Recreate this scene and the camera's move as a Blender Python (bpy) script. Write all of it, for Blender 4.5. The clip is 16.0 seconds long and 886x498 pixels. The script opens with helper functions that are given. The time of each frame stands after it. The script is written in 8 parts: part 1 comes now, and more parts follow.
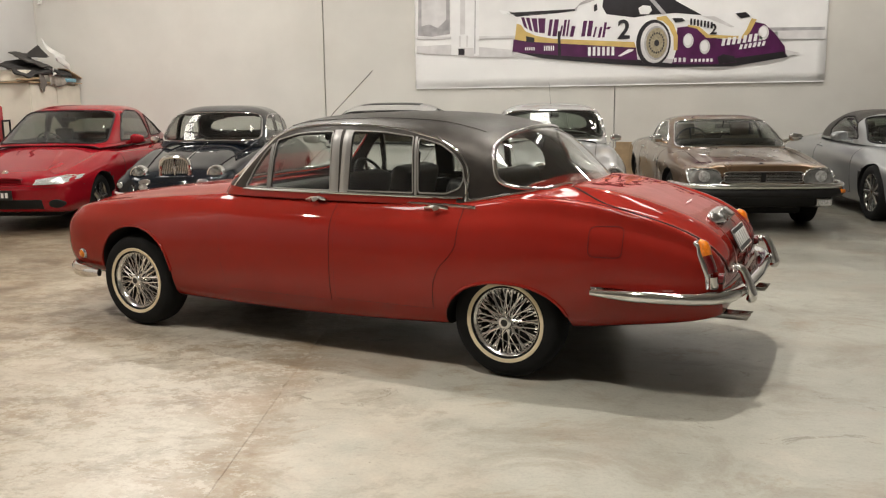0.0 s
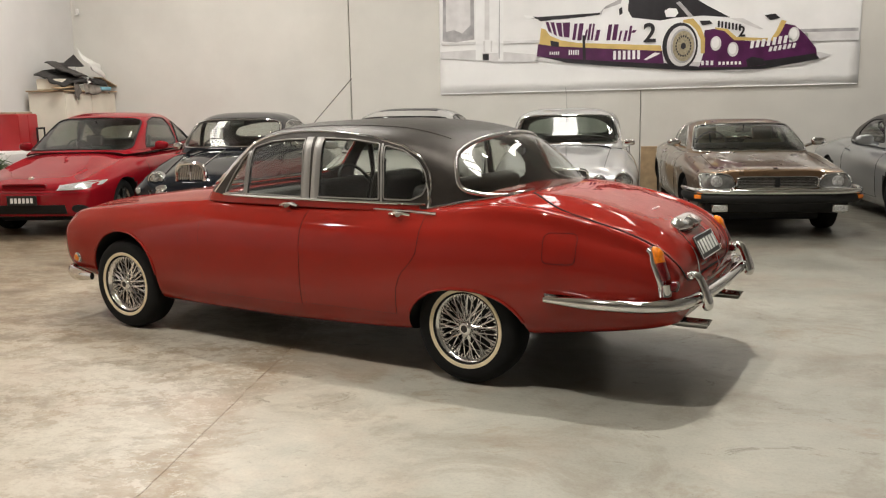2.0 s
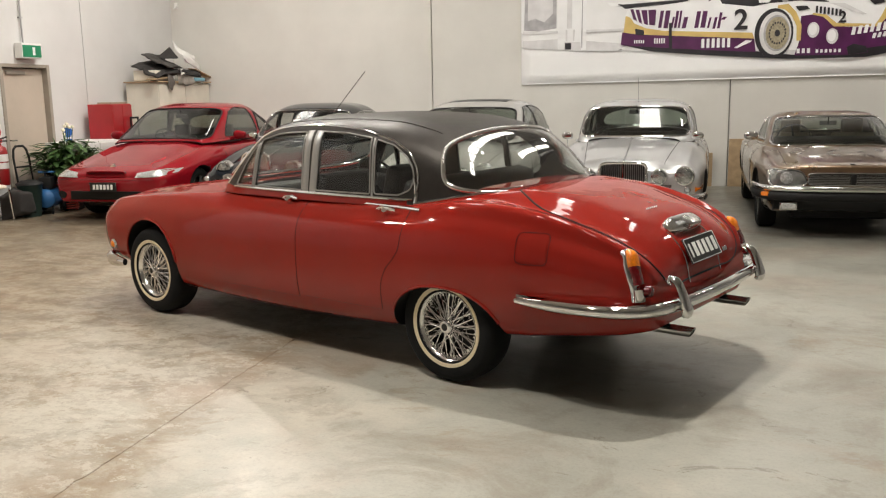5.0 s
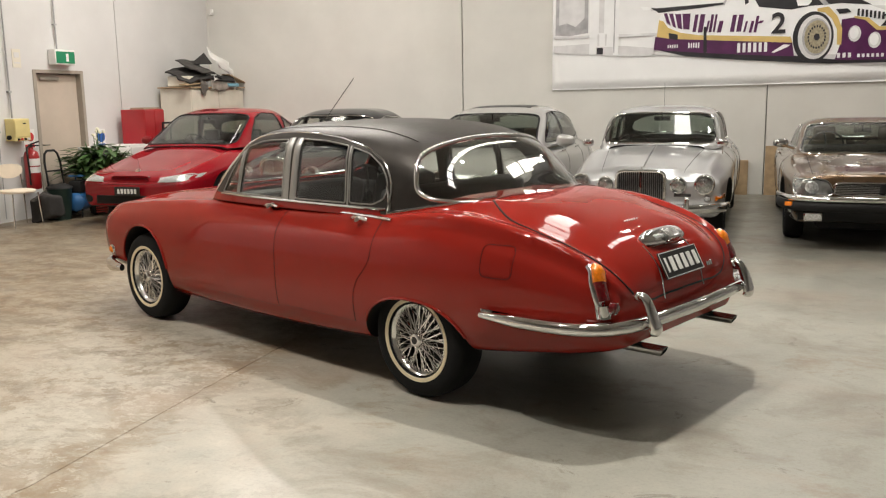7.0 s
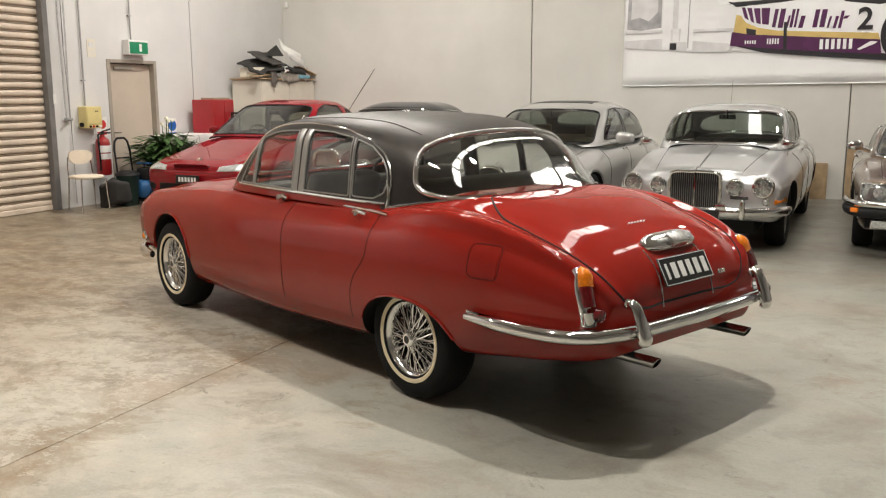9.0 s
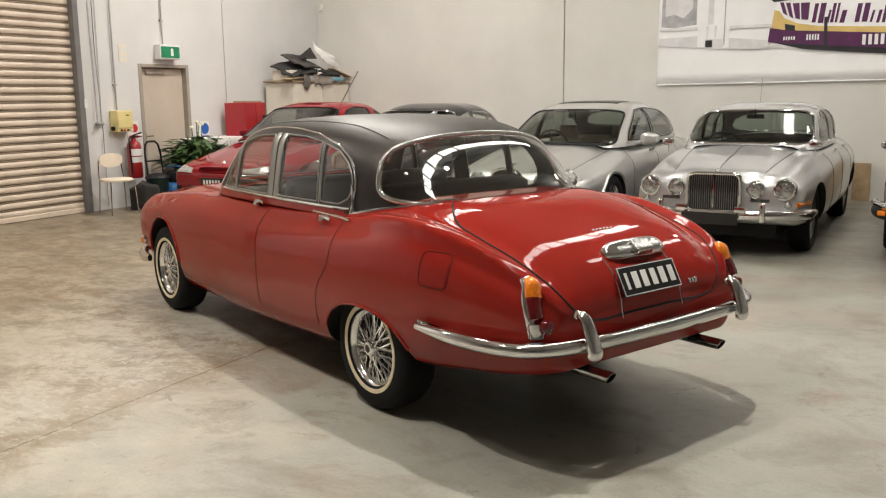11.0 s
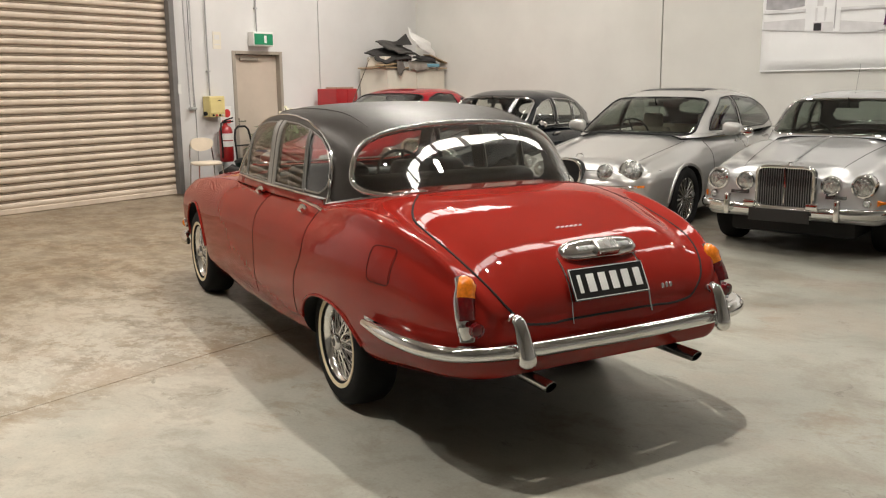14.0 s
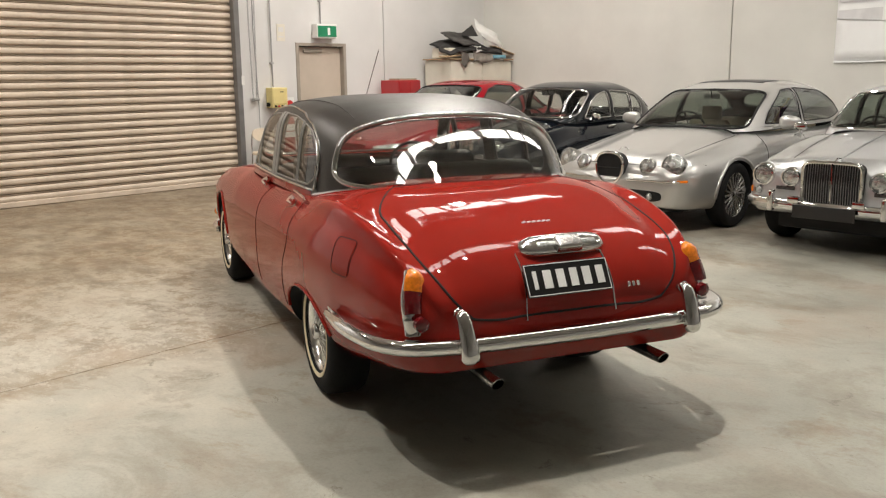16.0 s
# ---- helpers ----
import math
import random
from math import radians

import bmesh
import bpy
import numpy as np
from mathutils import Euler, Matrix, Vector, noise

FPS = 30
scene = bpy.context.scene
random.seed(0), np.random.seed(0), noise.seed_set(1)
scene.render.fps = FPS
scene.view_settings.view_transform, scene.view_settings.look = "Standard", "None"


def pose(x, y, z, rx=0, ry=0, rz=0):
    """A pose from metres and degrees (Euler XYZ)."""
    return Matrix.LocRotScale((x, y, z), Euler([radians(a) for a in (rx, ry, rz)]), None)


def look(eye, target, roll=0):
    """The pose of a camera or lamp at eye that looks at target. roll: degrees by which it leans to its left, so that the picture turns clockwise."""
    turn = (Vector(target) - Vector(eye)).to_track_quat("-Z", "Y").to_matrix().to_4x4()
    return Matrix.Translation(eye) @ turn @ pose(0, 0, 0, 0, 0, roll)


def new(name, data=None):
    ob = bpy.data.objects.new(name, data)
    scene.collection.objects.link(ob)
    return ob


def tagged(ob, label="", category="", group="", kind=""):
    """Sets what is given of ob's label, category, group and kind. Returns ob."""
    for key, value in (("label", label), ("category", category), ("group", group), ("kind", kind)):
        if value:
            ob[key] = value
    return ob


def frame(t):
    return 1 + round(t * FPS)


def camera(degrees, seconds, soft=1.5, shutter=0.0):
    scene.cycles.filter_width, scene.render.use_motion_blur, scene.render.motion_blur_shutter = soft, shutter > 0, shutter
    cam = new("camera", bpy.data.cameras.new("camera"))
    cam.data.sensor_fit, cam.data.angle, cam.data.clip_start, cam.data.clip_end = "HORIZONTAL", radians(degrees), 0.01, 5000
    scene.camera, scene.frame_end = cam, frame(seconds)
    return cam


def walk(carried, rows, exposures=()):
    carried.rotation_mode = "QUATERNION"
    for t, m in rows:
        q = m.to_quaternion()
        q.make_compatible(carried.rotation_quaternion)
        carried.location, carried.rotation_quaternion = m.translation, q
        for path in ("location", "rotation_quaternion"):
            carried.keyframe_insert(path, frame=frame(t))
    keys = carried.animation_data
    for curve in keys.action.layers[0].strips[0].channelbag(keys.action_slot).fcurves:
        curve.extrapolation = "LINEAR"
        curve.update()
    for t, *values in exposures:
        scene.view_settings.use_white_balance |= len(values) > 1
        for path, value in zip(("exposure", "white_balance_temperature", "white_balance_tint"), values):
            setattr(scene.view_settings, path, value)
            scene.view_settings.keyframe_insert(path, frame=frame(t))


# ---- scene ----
cam = camera(53.9, 16.0, soft=1.2)
PATH = [
    (0, (0.213, 0.145, 1.537), (0.102, 2.111, 1.192), -0.6),
    (0.5, (0.372, 0.128, 1.548), (0.218, 2.092, 1.204), -1.0),
    (1, (0.518, 0.092, 1.554), (0.33, 2.052, 1.204), -1.4),
    (1.5, (0.604, 0.102, 1.545), (0.398, 2.061, 1.202), -1.3),
    (2, (0.728, 0.158, 1.546), (0.492, 2.116, 1.212), -1.0),
    (2.5, (0.86, 0.222, 1.555), (0.557, 2.168, 1.207), -0.7),
    (3, (0.935, 0.266, 1.543), (0.573, 2.2, 1.18), -0.5),
    (3.5, (1.068, 0.305, 1.553), (0.648, 2.227, 1.189), -0.1),
    (4, (1.221, 0.291, 1.568), (0.765, 2.206, 1.217), -0.4),
    (6.5, (1.733, 0.585, 1.557), (1.141, 2.46, 1.191), -1.1),
    (7, (1.846, 0.623, 1.569), (1.216, 2.491, 1.227), -1.0),
    (7.5, (1.995, 0.683, 1.583), (1.311, 2.537, 1.273), -1.1),
    (8, (2.107, 0.764, 1.573), (1.37, 2.597, 1.263), -0.8),
    (8.5, (2.181, 0.854, 1.548), (1.397, 2.663, 1.21), -0.3),
    (11, (2.622, 1.284, 1.554), (1.676, 3.011, 1.206), -0.7),
    (11.5, (2.771, 1.354, 1.562), (1.791, 3.059, 1.199), -0.2),
    (12, (2.851, 1.437, 1.555), (1.844, 3.124, 1.181), -0.1),
    (12.5, (2.928, 1.552, 1.554), (1.885, 3.218, 1.183), -0.6),
    (13, (3.026, 1.676, 1.559), (1.942, 3.315, 1.188), -0.3),
    (13.5, (3.092, 1.752, 1.554), (1.957, 3.355, 1.178), -0.2),
    (14, (3.201, 1.862, 1.552), (2.0, 3.416, 1.177), -0.6),
    (14.5, (3.35, 1.946, 1.555), (2.093, 3.452, 1.167), -1.0),
    (15, (3.449, 2.0, 1.554), (2.153, 3.472, 1.161), -0.8),
    (15.5, (3.511, 2.116, 1.541), (2.185, 3.562, 1.152), -0.7),
    (16, (3.61, 2.234, 1.551), (2.25, 3.647, 1.159), -0.6),
]
walk(cam, [(t, look(eye, target, roll)) for t, eye, target, roll in PATH])

from mathutils.bvhtree import BVHTree

# ---- light ----
world = bpy.data.worlds.new("world")
scene.world = world
world.use_nodes = True
world.node_tree.nodes["Background"].inputs[0].default_value = (0.75, 0.85, 1.0, 1)
world.node_tree.nodes["Background"].inputs[1].default_value = 0.15
CEIL = 6.2
STRIP_GLOW = 9.6
scene.view_settings.exposure = 0.0


def ceiling_lamp(x, y, z, power, size):
    data = bpy.data.lights.new("high_bay_light", "AREA")
    data.shape, data.size, data.energy, data.color = "DISK", size, power, (1.0, 0.938, 0.868)
    new("high_bay_light", data).matrix_world = pose(x, y, z)


# lamps two, four and the last two are added to brighten walls and floor
LAMPS = [(1.50, 5.95, 170.0), (2.8, 13.2, 40.0), (-2.5, 9.6, 86.0), (6.2, 13.2, 68.0), (-4.7, 11.4, 148.0), (-0.8, 2.9, 152.0), (-5.4, 4.4, 140.0)]
for lx, ly, power in LAMPS:
    ceiling_lamp(lx, ly, CEIL - 0.78, power, 0.15)

# ---- materials ----


def material(name, color, rough=0.5, metal=0.0, vary=0.12, scale=6.0, bump=0.0, bump_scale=60.0, coat=0.0, rough_vary=0.1,
             spread=0.0, second=None, second_scale=1.5, second_amount=0.5, specular=0.5, wave=0.0, sheen=None):
    m = bpy.data.materials.new(name)
    m.use_nodes = True
    t = m.node_tree
    b = t.nodes["Principled BSDF"]
    b.inputs["Metallic"].default_value = metal
    b.inputs["Coat Weight"].default_value = coat
    b.inputs["Coat Roughness"].default_value = 0.03
    b.inputs["Specular IOR Level"].default_value = specular
    if sheen:
        b.inputs["Specular Tint"].default_value = (*sheen, 1)
    co = t.nodes.new("ShaderNodeTexCoord")
    n1 = t.nodes.new("ShaderNodeTexNoise")
    n1.inputs["Scale"].default_value, n1.inputs["Detail"].default_value = scale, 6
    t.links.new(co.outputs["Object"], n1.inputs["Vector"])
    ramp = t.nodes.new("ShaderNodeValToRGB")
    ramp.color_ramp.elements[0].position, ramp.color_ramp.elements[1].position = 0.3, 0.7
    lo = [max(0.0, c * (1 - vary)) for c in color]
    hi = [min(1.0, c * (1 + vary)) for c in color]
    ramp.color_ramp.elements[0].color, ramp.color_ramp.elements[1].color = (*lo, 1), (*hi, 1)
    t.links.new(n1.outputs["Fac"], ramp.inputs["Fac"])
    out = ramp.outputs["Color"]
    if second:
        n2 = t.nodes.new("ShaderNodeTexNoise")
        n2.inputs["Scale"].default_value, n2.inputs["Detail"].default_value = second_scale, 8
        n2.inputs["Roughness"].default_value = 0.65
        t.links.new(co.outputs["Object"], n2.inputs["Vector"])
        r2 = t.nodes.new("ShaderNodeValToRGB")
        r2.color_ramp.elements[0].position, r2.color_ramp.elements[1].position = 0.48, 0.72
        r2.color_ramp.elements[1].color = (second_amount, second_amount, second_amount, 1)
        t.links.new(n2.outputs["Fac"], r2.inputs["Fac"])
        mix = t.nodes.new("ShaderNodeMixRGB")
        mix.inputs[2].default_value = (*second, 1)
        t.links.new(r2.outputs["Color"], mix.inputs[0])
        t.links.new(out, mix.inputs[1])
        out = mix.outputs[0]
    if spread:
        info = t.nodes.new("ShaderNodeObjectInfo")
        hsv = t.nodes.new("ShaderNodeHueSaturation")
        ma = t.nodes.new("ShaderNodeMath")
        ma.operation = "MULTIPLY_ADD"
        ma.inputs[1].default_value, ma.inputs[2].default_value = 2 * spread, 1 - spread
        t.links.new(info.outputs["Random"], ma.inputs[0])
        t.links.new(ma.outputs[0], hsv.inputs["Value"])
        t.links.new(out, hsv.inputs["Color"])
        out = hsv.outputs[0]
    t.links.new(out, b.inputs["Base Color"])
    mr = t.nodes.new("ShaderNodeMapRange")
    mr.inputs["To Min"].default_value = max(0.0, rough * (1 - rough_vary))
    mr.inputs["To Max"].default_value = min(1.0, rough * (1 + rough_vary))
    t.links.new(n1.outputs["Fac"], mr.inputs["Value"])
    t.links.new(mr.outputs[0], b.inputs["Roughness"])
    if bump:
        n3 = t.nodes.new("ShaderNodeTexNoise")
        n3.inputs["Scale"].default_value, n3.inputs["Detail"].default_value = bump_scale, 4
        t.links.new(co.outputs["Object"], n3.inputs["Vector"])
        bp = t.nodes.new("ShaderNodeBump")
        bp.inputs["Strength"].default_value, bp.inputs["Distance"].default_value = bump, 0.01
        t.links.new(n3.outputs["Fac"], bp.inputs["Height"])
        t.links.new(bp.outputs[0], b.inputs["Normal"])
    if wave:
        n4 = t.nodes.new("ShaderNodeTexNoise")
        n4.inputs["Scale"].default_value, n4.inputs["Detail"].default_value = 4.5, 2
        t.links.new(co.outputs["Object"], n4.inputs["Vector"])
        b4 = t.nodes.new("ShaderNodeBump")
        b4.inputs["Strength"].default_value, b4.inputs["Distance"].default_value = wave, 0.02
        t.links.new(n4.outputs["Fac"], b4.inputs["Height"])
        t.links.new(b4.outputs[0], b.inputs["Coat Normal"])
    return m


def glass_material(name, tint, gloss=0.09, rough=0.0):
    m = bpy.data.materials.new(name)
    m.use_nodes = True
    t = m.node_tree
    t.nodes.clear()
    out = t.nodes.new("ShaderNodeOutputMaterial")
    tr, gl, lw, pw, ma, mx = (t.nodes.new(k) for k in ("ShaderNodeBsdfTransparent", "ShaderNodeBsdfGlossy", "ShaderNodeLayerWeight", "ShaderNodeMath", "ShaderNodeMath", "ShaderNodeMixShader"))
    tr.inputs[0].default_value = (*tint, 1)
    gl.inputs["Roughness"].default_value = rough
    lw.inputs["Blend"].default_value = 0.5
    pw.operation, pw.inputs[1].default_value = "POWER", 3.6
    ma.operation, ma.inputs[1].default_value, ma.inputs[2].default_value = "MULTIPLY_ADD", 0.85, gloss
    t.links.new(lw.outputs["Facing"], pw.inputs[0])
    t.links.new(pw.outputs[0], ma.inputs[0])
    t.links.new(ma.outputs[0], mx.inputs[0])
    t.links.new(tr.outputs[0], mx.inputs[1])
    t.links.new(gl.outputs[0], mx.inputs[2])
    t.links.new(mx.outputs[0], out.inputs[0])
    return m


def glow_material(name, color, strength):
    m = bpy.data.materials.new(name)
    m.use_nodes = True
    b = m.node_tree.nodes["Principled BSDF"]
    b.inputs["Base Color"].default_value = (*color, 1)
    b.inputs["Emission Color"].default_value = (*color, 1)
    b.inputs["Emission Strength"].default_value = strength
    return m


def concrete_floor(name):
    m = bpy.data.materials.new(name)
    m.use_nodes = True
    t = m.node_tree
    b = t.nodes["Principled BSDF"]
    co = t.nodes.new("ShaderNodeTexCoord")

    def noise_tex(scale, detail, rough, stretch=None, distort=0.0):
        n = t.nodes.new("ShaderNodeTexNoise")
        n.inputs["Scale"].default_value, n.inputs["Detail"].default_value = scale, detail
        n.inputs["Roughness"].default_value, n.inputs["Distortion"].default_value = rough, distort
        if stretch:
            mp = t.nodes.new("ShaderNodeMapping")
            mp.inputs["Scale"].default_value, mp.inputs["Rotation"].default_value = stretch[0], (0, 0, stretch[1])
            t.links.new(co.outputs["Object"], mp.inputs["Vector"])
            t.links.new(mp.outputs[0], n.inputs["Vector"])
        else:
            t.links.new(co.outputs["Object"], n.inputs["Vector"])
        return n.outputs["Fac"]

    def ramp(fac, stops):
        r = t.nodes.new("ShaderNodeValToRGB")
        while len(r.color_ramp.elements) < len(stops):
            r.color_ramp.elements.new(0.5)
        for e, (p, c) in zip(r.color_ramp.elements, stops):
            e.position, e.color = p, (*c, 1)
        t.links.new(fac, r.inputs["Fac"])
        return r.outputs["Color"]

    def mix(fac, a, c, mode="MIX"):
        x = t.nodes.new("ShaderNodeMixRGB")
        x.blend_type = mode
        t.links.new(fac, x.inputs[0])
        t.links.new(a, x.inputs[1])
        x.inputs[2].default_value = c
        return x.outputs[0]

    def times(a, c):
        x = t.nodes.new("ShaderNodeMixRGB")
        x.blend_type, x.inputs[0].default_value = "MULTIPLY", 1.0
        t.links.new(a, x.inputs[1])
        t.links.new(c, x.inputs[2])
        return x.outputs[0]

    def plus(a, c):
        x = t.nodes.new("ShaderNodeMath")
        t.links.new(a, x.inputs[0])
        t.links.new(c, x.inputs[1])
        return x.outputs[0]

    grey = lambda v: (v, v, v)
    sep = t.nodes.new("ShaderNodeSeparateXYZ")
    t.links.new(co.outputs["Object"], sep.inputs[0])
    # the slab: cream west of the joint, sealed and greener east of it, softly clouded
    west = t.nodes.new("ShaderNodeMapRange")
    for k, v in (("From Min", 0.9), ("From Max", -1.3), ("To Min", -0.16), ("To Max", 0.16)):
        west.inputs[k].default_value = v
    t.links.new(sep.outputs[0], west.inputs["Value"])
    bare = ramp(plus(noise_tex(0.9, 12, 0.62, None, 0.4), west.outputs[0]), [(0.42, grey(0.0)), (0.58, grey(1.0))])
    sealed = ramp(noise_tex(0.8, 8, 0.55), [(0.30, (0.345, 0.342, 0.292)), (0.5, (0.400, 0.393, 0.336)), (0.72, (0.450, 0.438, 0.374))])
    cream = ramp(noise_tex(1.1, 10, 0.60), [(0.30, (0.400, 0.372, 0.306)), (0.5, (0.470, 0.440, 0.368)), (0.70, (0.530, 0.498, 0.420))])
    x = t.nodes.new("ShaderNodeMixRGB")
    t.links.new(bare, x.inputs[0])
    t.links.new(sealed, x.inputs[1])
    t.links.new(cream, x.inputs[2])
    fine = ramp(noise_tex(5.0, 12, 0.70, ((1, 1.25, 1), 0.3)), [(0.30, (0.88, 0.875, 0.86)), (0.48, (0.985, 0.985, 0.98)), (0.70, (1.07, 1.065, 1.05))])
    col = times(x.outputs[0], fine)
    # tan stains along the joint and in the driving lane
    off = t.nodes.new("ShaderNodeMath")
    off.operation, off.inputs[1].default_value = "ADD", 0.9
    t.links.new(sep.outputs[0], off.inputs[0])
    gap = t.nodes.new("ShaderNodeMath")
    gap.operation = "ABSOLUTE"
    t.links.new(off.outputs[0], gap.inputs[0])
    seam = t.nodes.new("ShaderNodeMapRange")
    for k, v in (("From Min", 0.0), ("From Max", 0.34), ("To Min", 0.11), ("To Max", 0.0)):
        seam.inputs[k].default_value = v
    t.links.new(gap.outputs[0], seam.inputs["Value"])
    side = t.nodes.new("ShaderNodeMapRange")
    for k, v in (("From Min", 0.8), ("From Max", -3.5), ("To Min", -0.075), ("To Max", 0.085)):
        side.inputs[k].default_value = v
    t.links.new(sep.outputs[0], side.inputs["Value"])
    bias = plus(side.outputs[0], seam.outputs[0])
    stain = ramp(plus(noise_tex(0.95, 15, 0.70, ((1, 1.35, 1), 0.25), 0.5), bias), [(0.50, grey(0.0)), (0.54, grey(0.45)), (0.64, grey(0.95))])
    # worn through in small ragged flecks
    flecks = ramp(noise_tex(7.0, 14, 0.78, ((1, 1.3, 1), 0.25)), [(0.40, grey(0.30)), (0.50, grey(0.85)), (0.60, grey(1.0))])
    col = mix(times(stain, flecks), col, (0.268, 0.196, 0.120, 1))
    # smudges, reddish patches and dark scuffs over the whole slab
    blush = ramp(noise_tex(0.75, 12, 0.66, ((1, 1.4, 1), 0.9), 0.3), [(0.50, grey(0.0)), (0.58, grey(0.35)), (0.70, grey(0.60))])
    col = mix(blush, col, (0.405, 0.325, 0.250, 1))
    smudge = ramp(noise_tex(1.4, 15, 0.72, ((1, 1.25, 1), 0.5), 0.5), [(0.505, grey(0.0)), (0.56, grey(0.30)), (0.67, grey(0.66))])
    col = mix(smudge, col, (0.245, 0.212, 0.160, 1))
    scuff = ramp(noise_tex(2.3, 15, 0.80, ((1, 1.5, 1), 0.7), 0.8), [(0.595, grey(0.0)), (0.62, grey(0.50)), (0.69, grey(0.75))])
    col = mix(scuff, col, (0.165, 0.145, 0.105, 1))
    # pale flakes of the old coat, ground-in dirt and small chips
    flake = ramp(plus(noise_tex(6.5, 15, 0.80, ((1, 1.2, 1), 0.3)), west.outputs[0]), [(0.64, grey(0.0)), (0.68, grey(0.62))])
    col = mix(flake, col, (0.56, 0.53, 0.455, 1))
    dirt = ramp(plus(noise_tex(2.4, 15, 0.74, ((0.9, 1.3, 1), 0.2)), side.outputs[0]), [(0.55, grey(0.0)), (0.60, grey(0.32)), (0.70, grey(0.68))])
    col = mix(dirt, col, (0.21, 0.175, 0.13, 1))
    chips = ramp(noise_tex(8.0, 14, 0.84), [(0.635, grey(0.0)), (0.66, grey(0.68))])
    col = mix(chips, col, (0.18, 0.16, 0.125, 1))
    speck = ramp(noise_tex(60, 6, 0.7), [(0.32, grey(0.88)), (0.48, grey(1.0)), (0.68, grey(1.05))])
    x = t.nodes.new("ShaderNodeMixRGB")
    x.blend_type, x.inputs[0].default_value = "MULTIPLY", 1.0
    t.links.new(col, x.inputs[1])
    t.links.new(speck, x.inputs[2])
    # the lane to the roller door is browned by tyres
    lane = t.nodes.new("ShaderNodeMapRange")
    for k, v in (("From Min", -1.0), ("From Max", -3.6), ("To Min", 0.0), ("To Max", 0.90)):
        lane.inputs[k].default_value = v
    t.links.new(sep.outputs[0], lane.inputs["Value"])
    x2 = t.nodes.new("ShaderNodeMixRGB")
    x2.blend_type = "MULTIPLY"
    x2.inputs[2].default_value = (0.66, 0.585, 0.49, 1)
    t.links.new(lane.outputs[0], x2.inputs[0])
    t.links.new(x.outputs[0], x2.inputs[1])
    x = x2
    # the floor colour darkens towards +x
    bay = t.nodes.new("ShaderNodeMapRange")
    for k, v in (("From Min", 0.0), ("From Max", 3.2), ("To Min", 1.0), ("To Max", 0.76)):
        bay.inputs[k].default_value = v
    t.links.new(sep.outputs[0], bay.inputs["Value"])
    # shade before and under the parked cars, painted into the floor colour
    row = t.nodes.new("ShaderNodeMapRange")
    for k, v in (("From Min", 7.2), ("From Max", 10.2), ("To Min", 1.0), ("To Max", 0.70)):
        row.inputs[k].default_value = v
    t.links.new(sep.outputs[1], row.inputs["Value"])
    darkening = t.nodes.new("ShaderNodeMath")
    darkening.operation = "MULTIPLY"
    t.links.new(bay.outputs[0], darkening.inputs[0])
    t.links.new(row.outputs[0], darkening.inputs[1])
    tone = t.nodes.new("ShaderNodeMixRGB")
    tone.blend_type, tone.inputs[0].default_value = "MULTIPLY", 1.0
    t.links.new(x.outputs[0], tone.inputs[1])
    t.links.new(darkening.outputs[0], tone.inputs[2])
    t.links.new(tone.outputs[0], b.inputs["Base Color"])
    rr = ramp(noise_tex(1.6, 8, 0.65), [(0.35, (0.28, 0.28, 0.28)), (0.65, (0.52, 0.52, 0.52))])
    t.links.new(rr, b.inputs["Roughness"])
    bp = t.nodes.new("ShaderNodeBump")
    bp.inputs["Strength"].default_value, bp.inputs["Distance"].default_value = 0.06, 0.01
    t.links.new(noise_tex(28, 6, 0.6), bp.inputs["Height"])
    t.links.new(bp.outputs[0], b.inputs["Normal"])
    return m


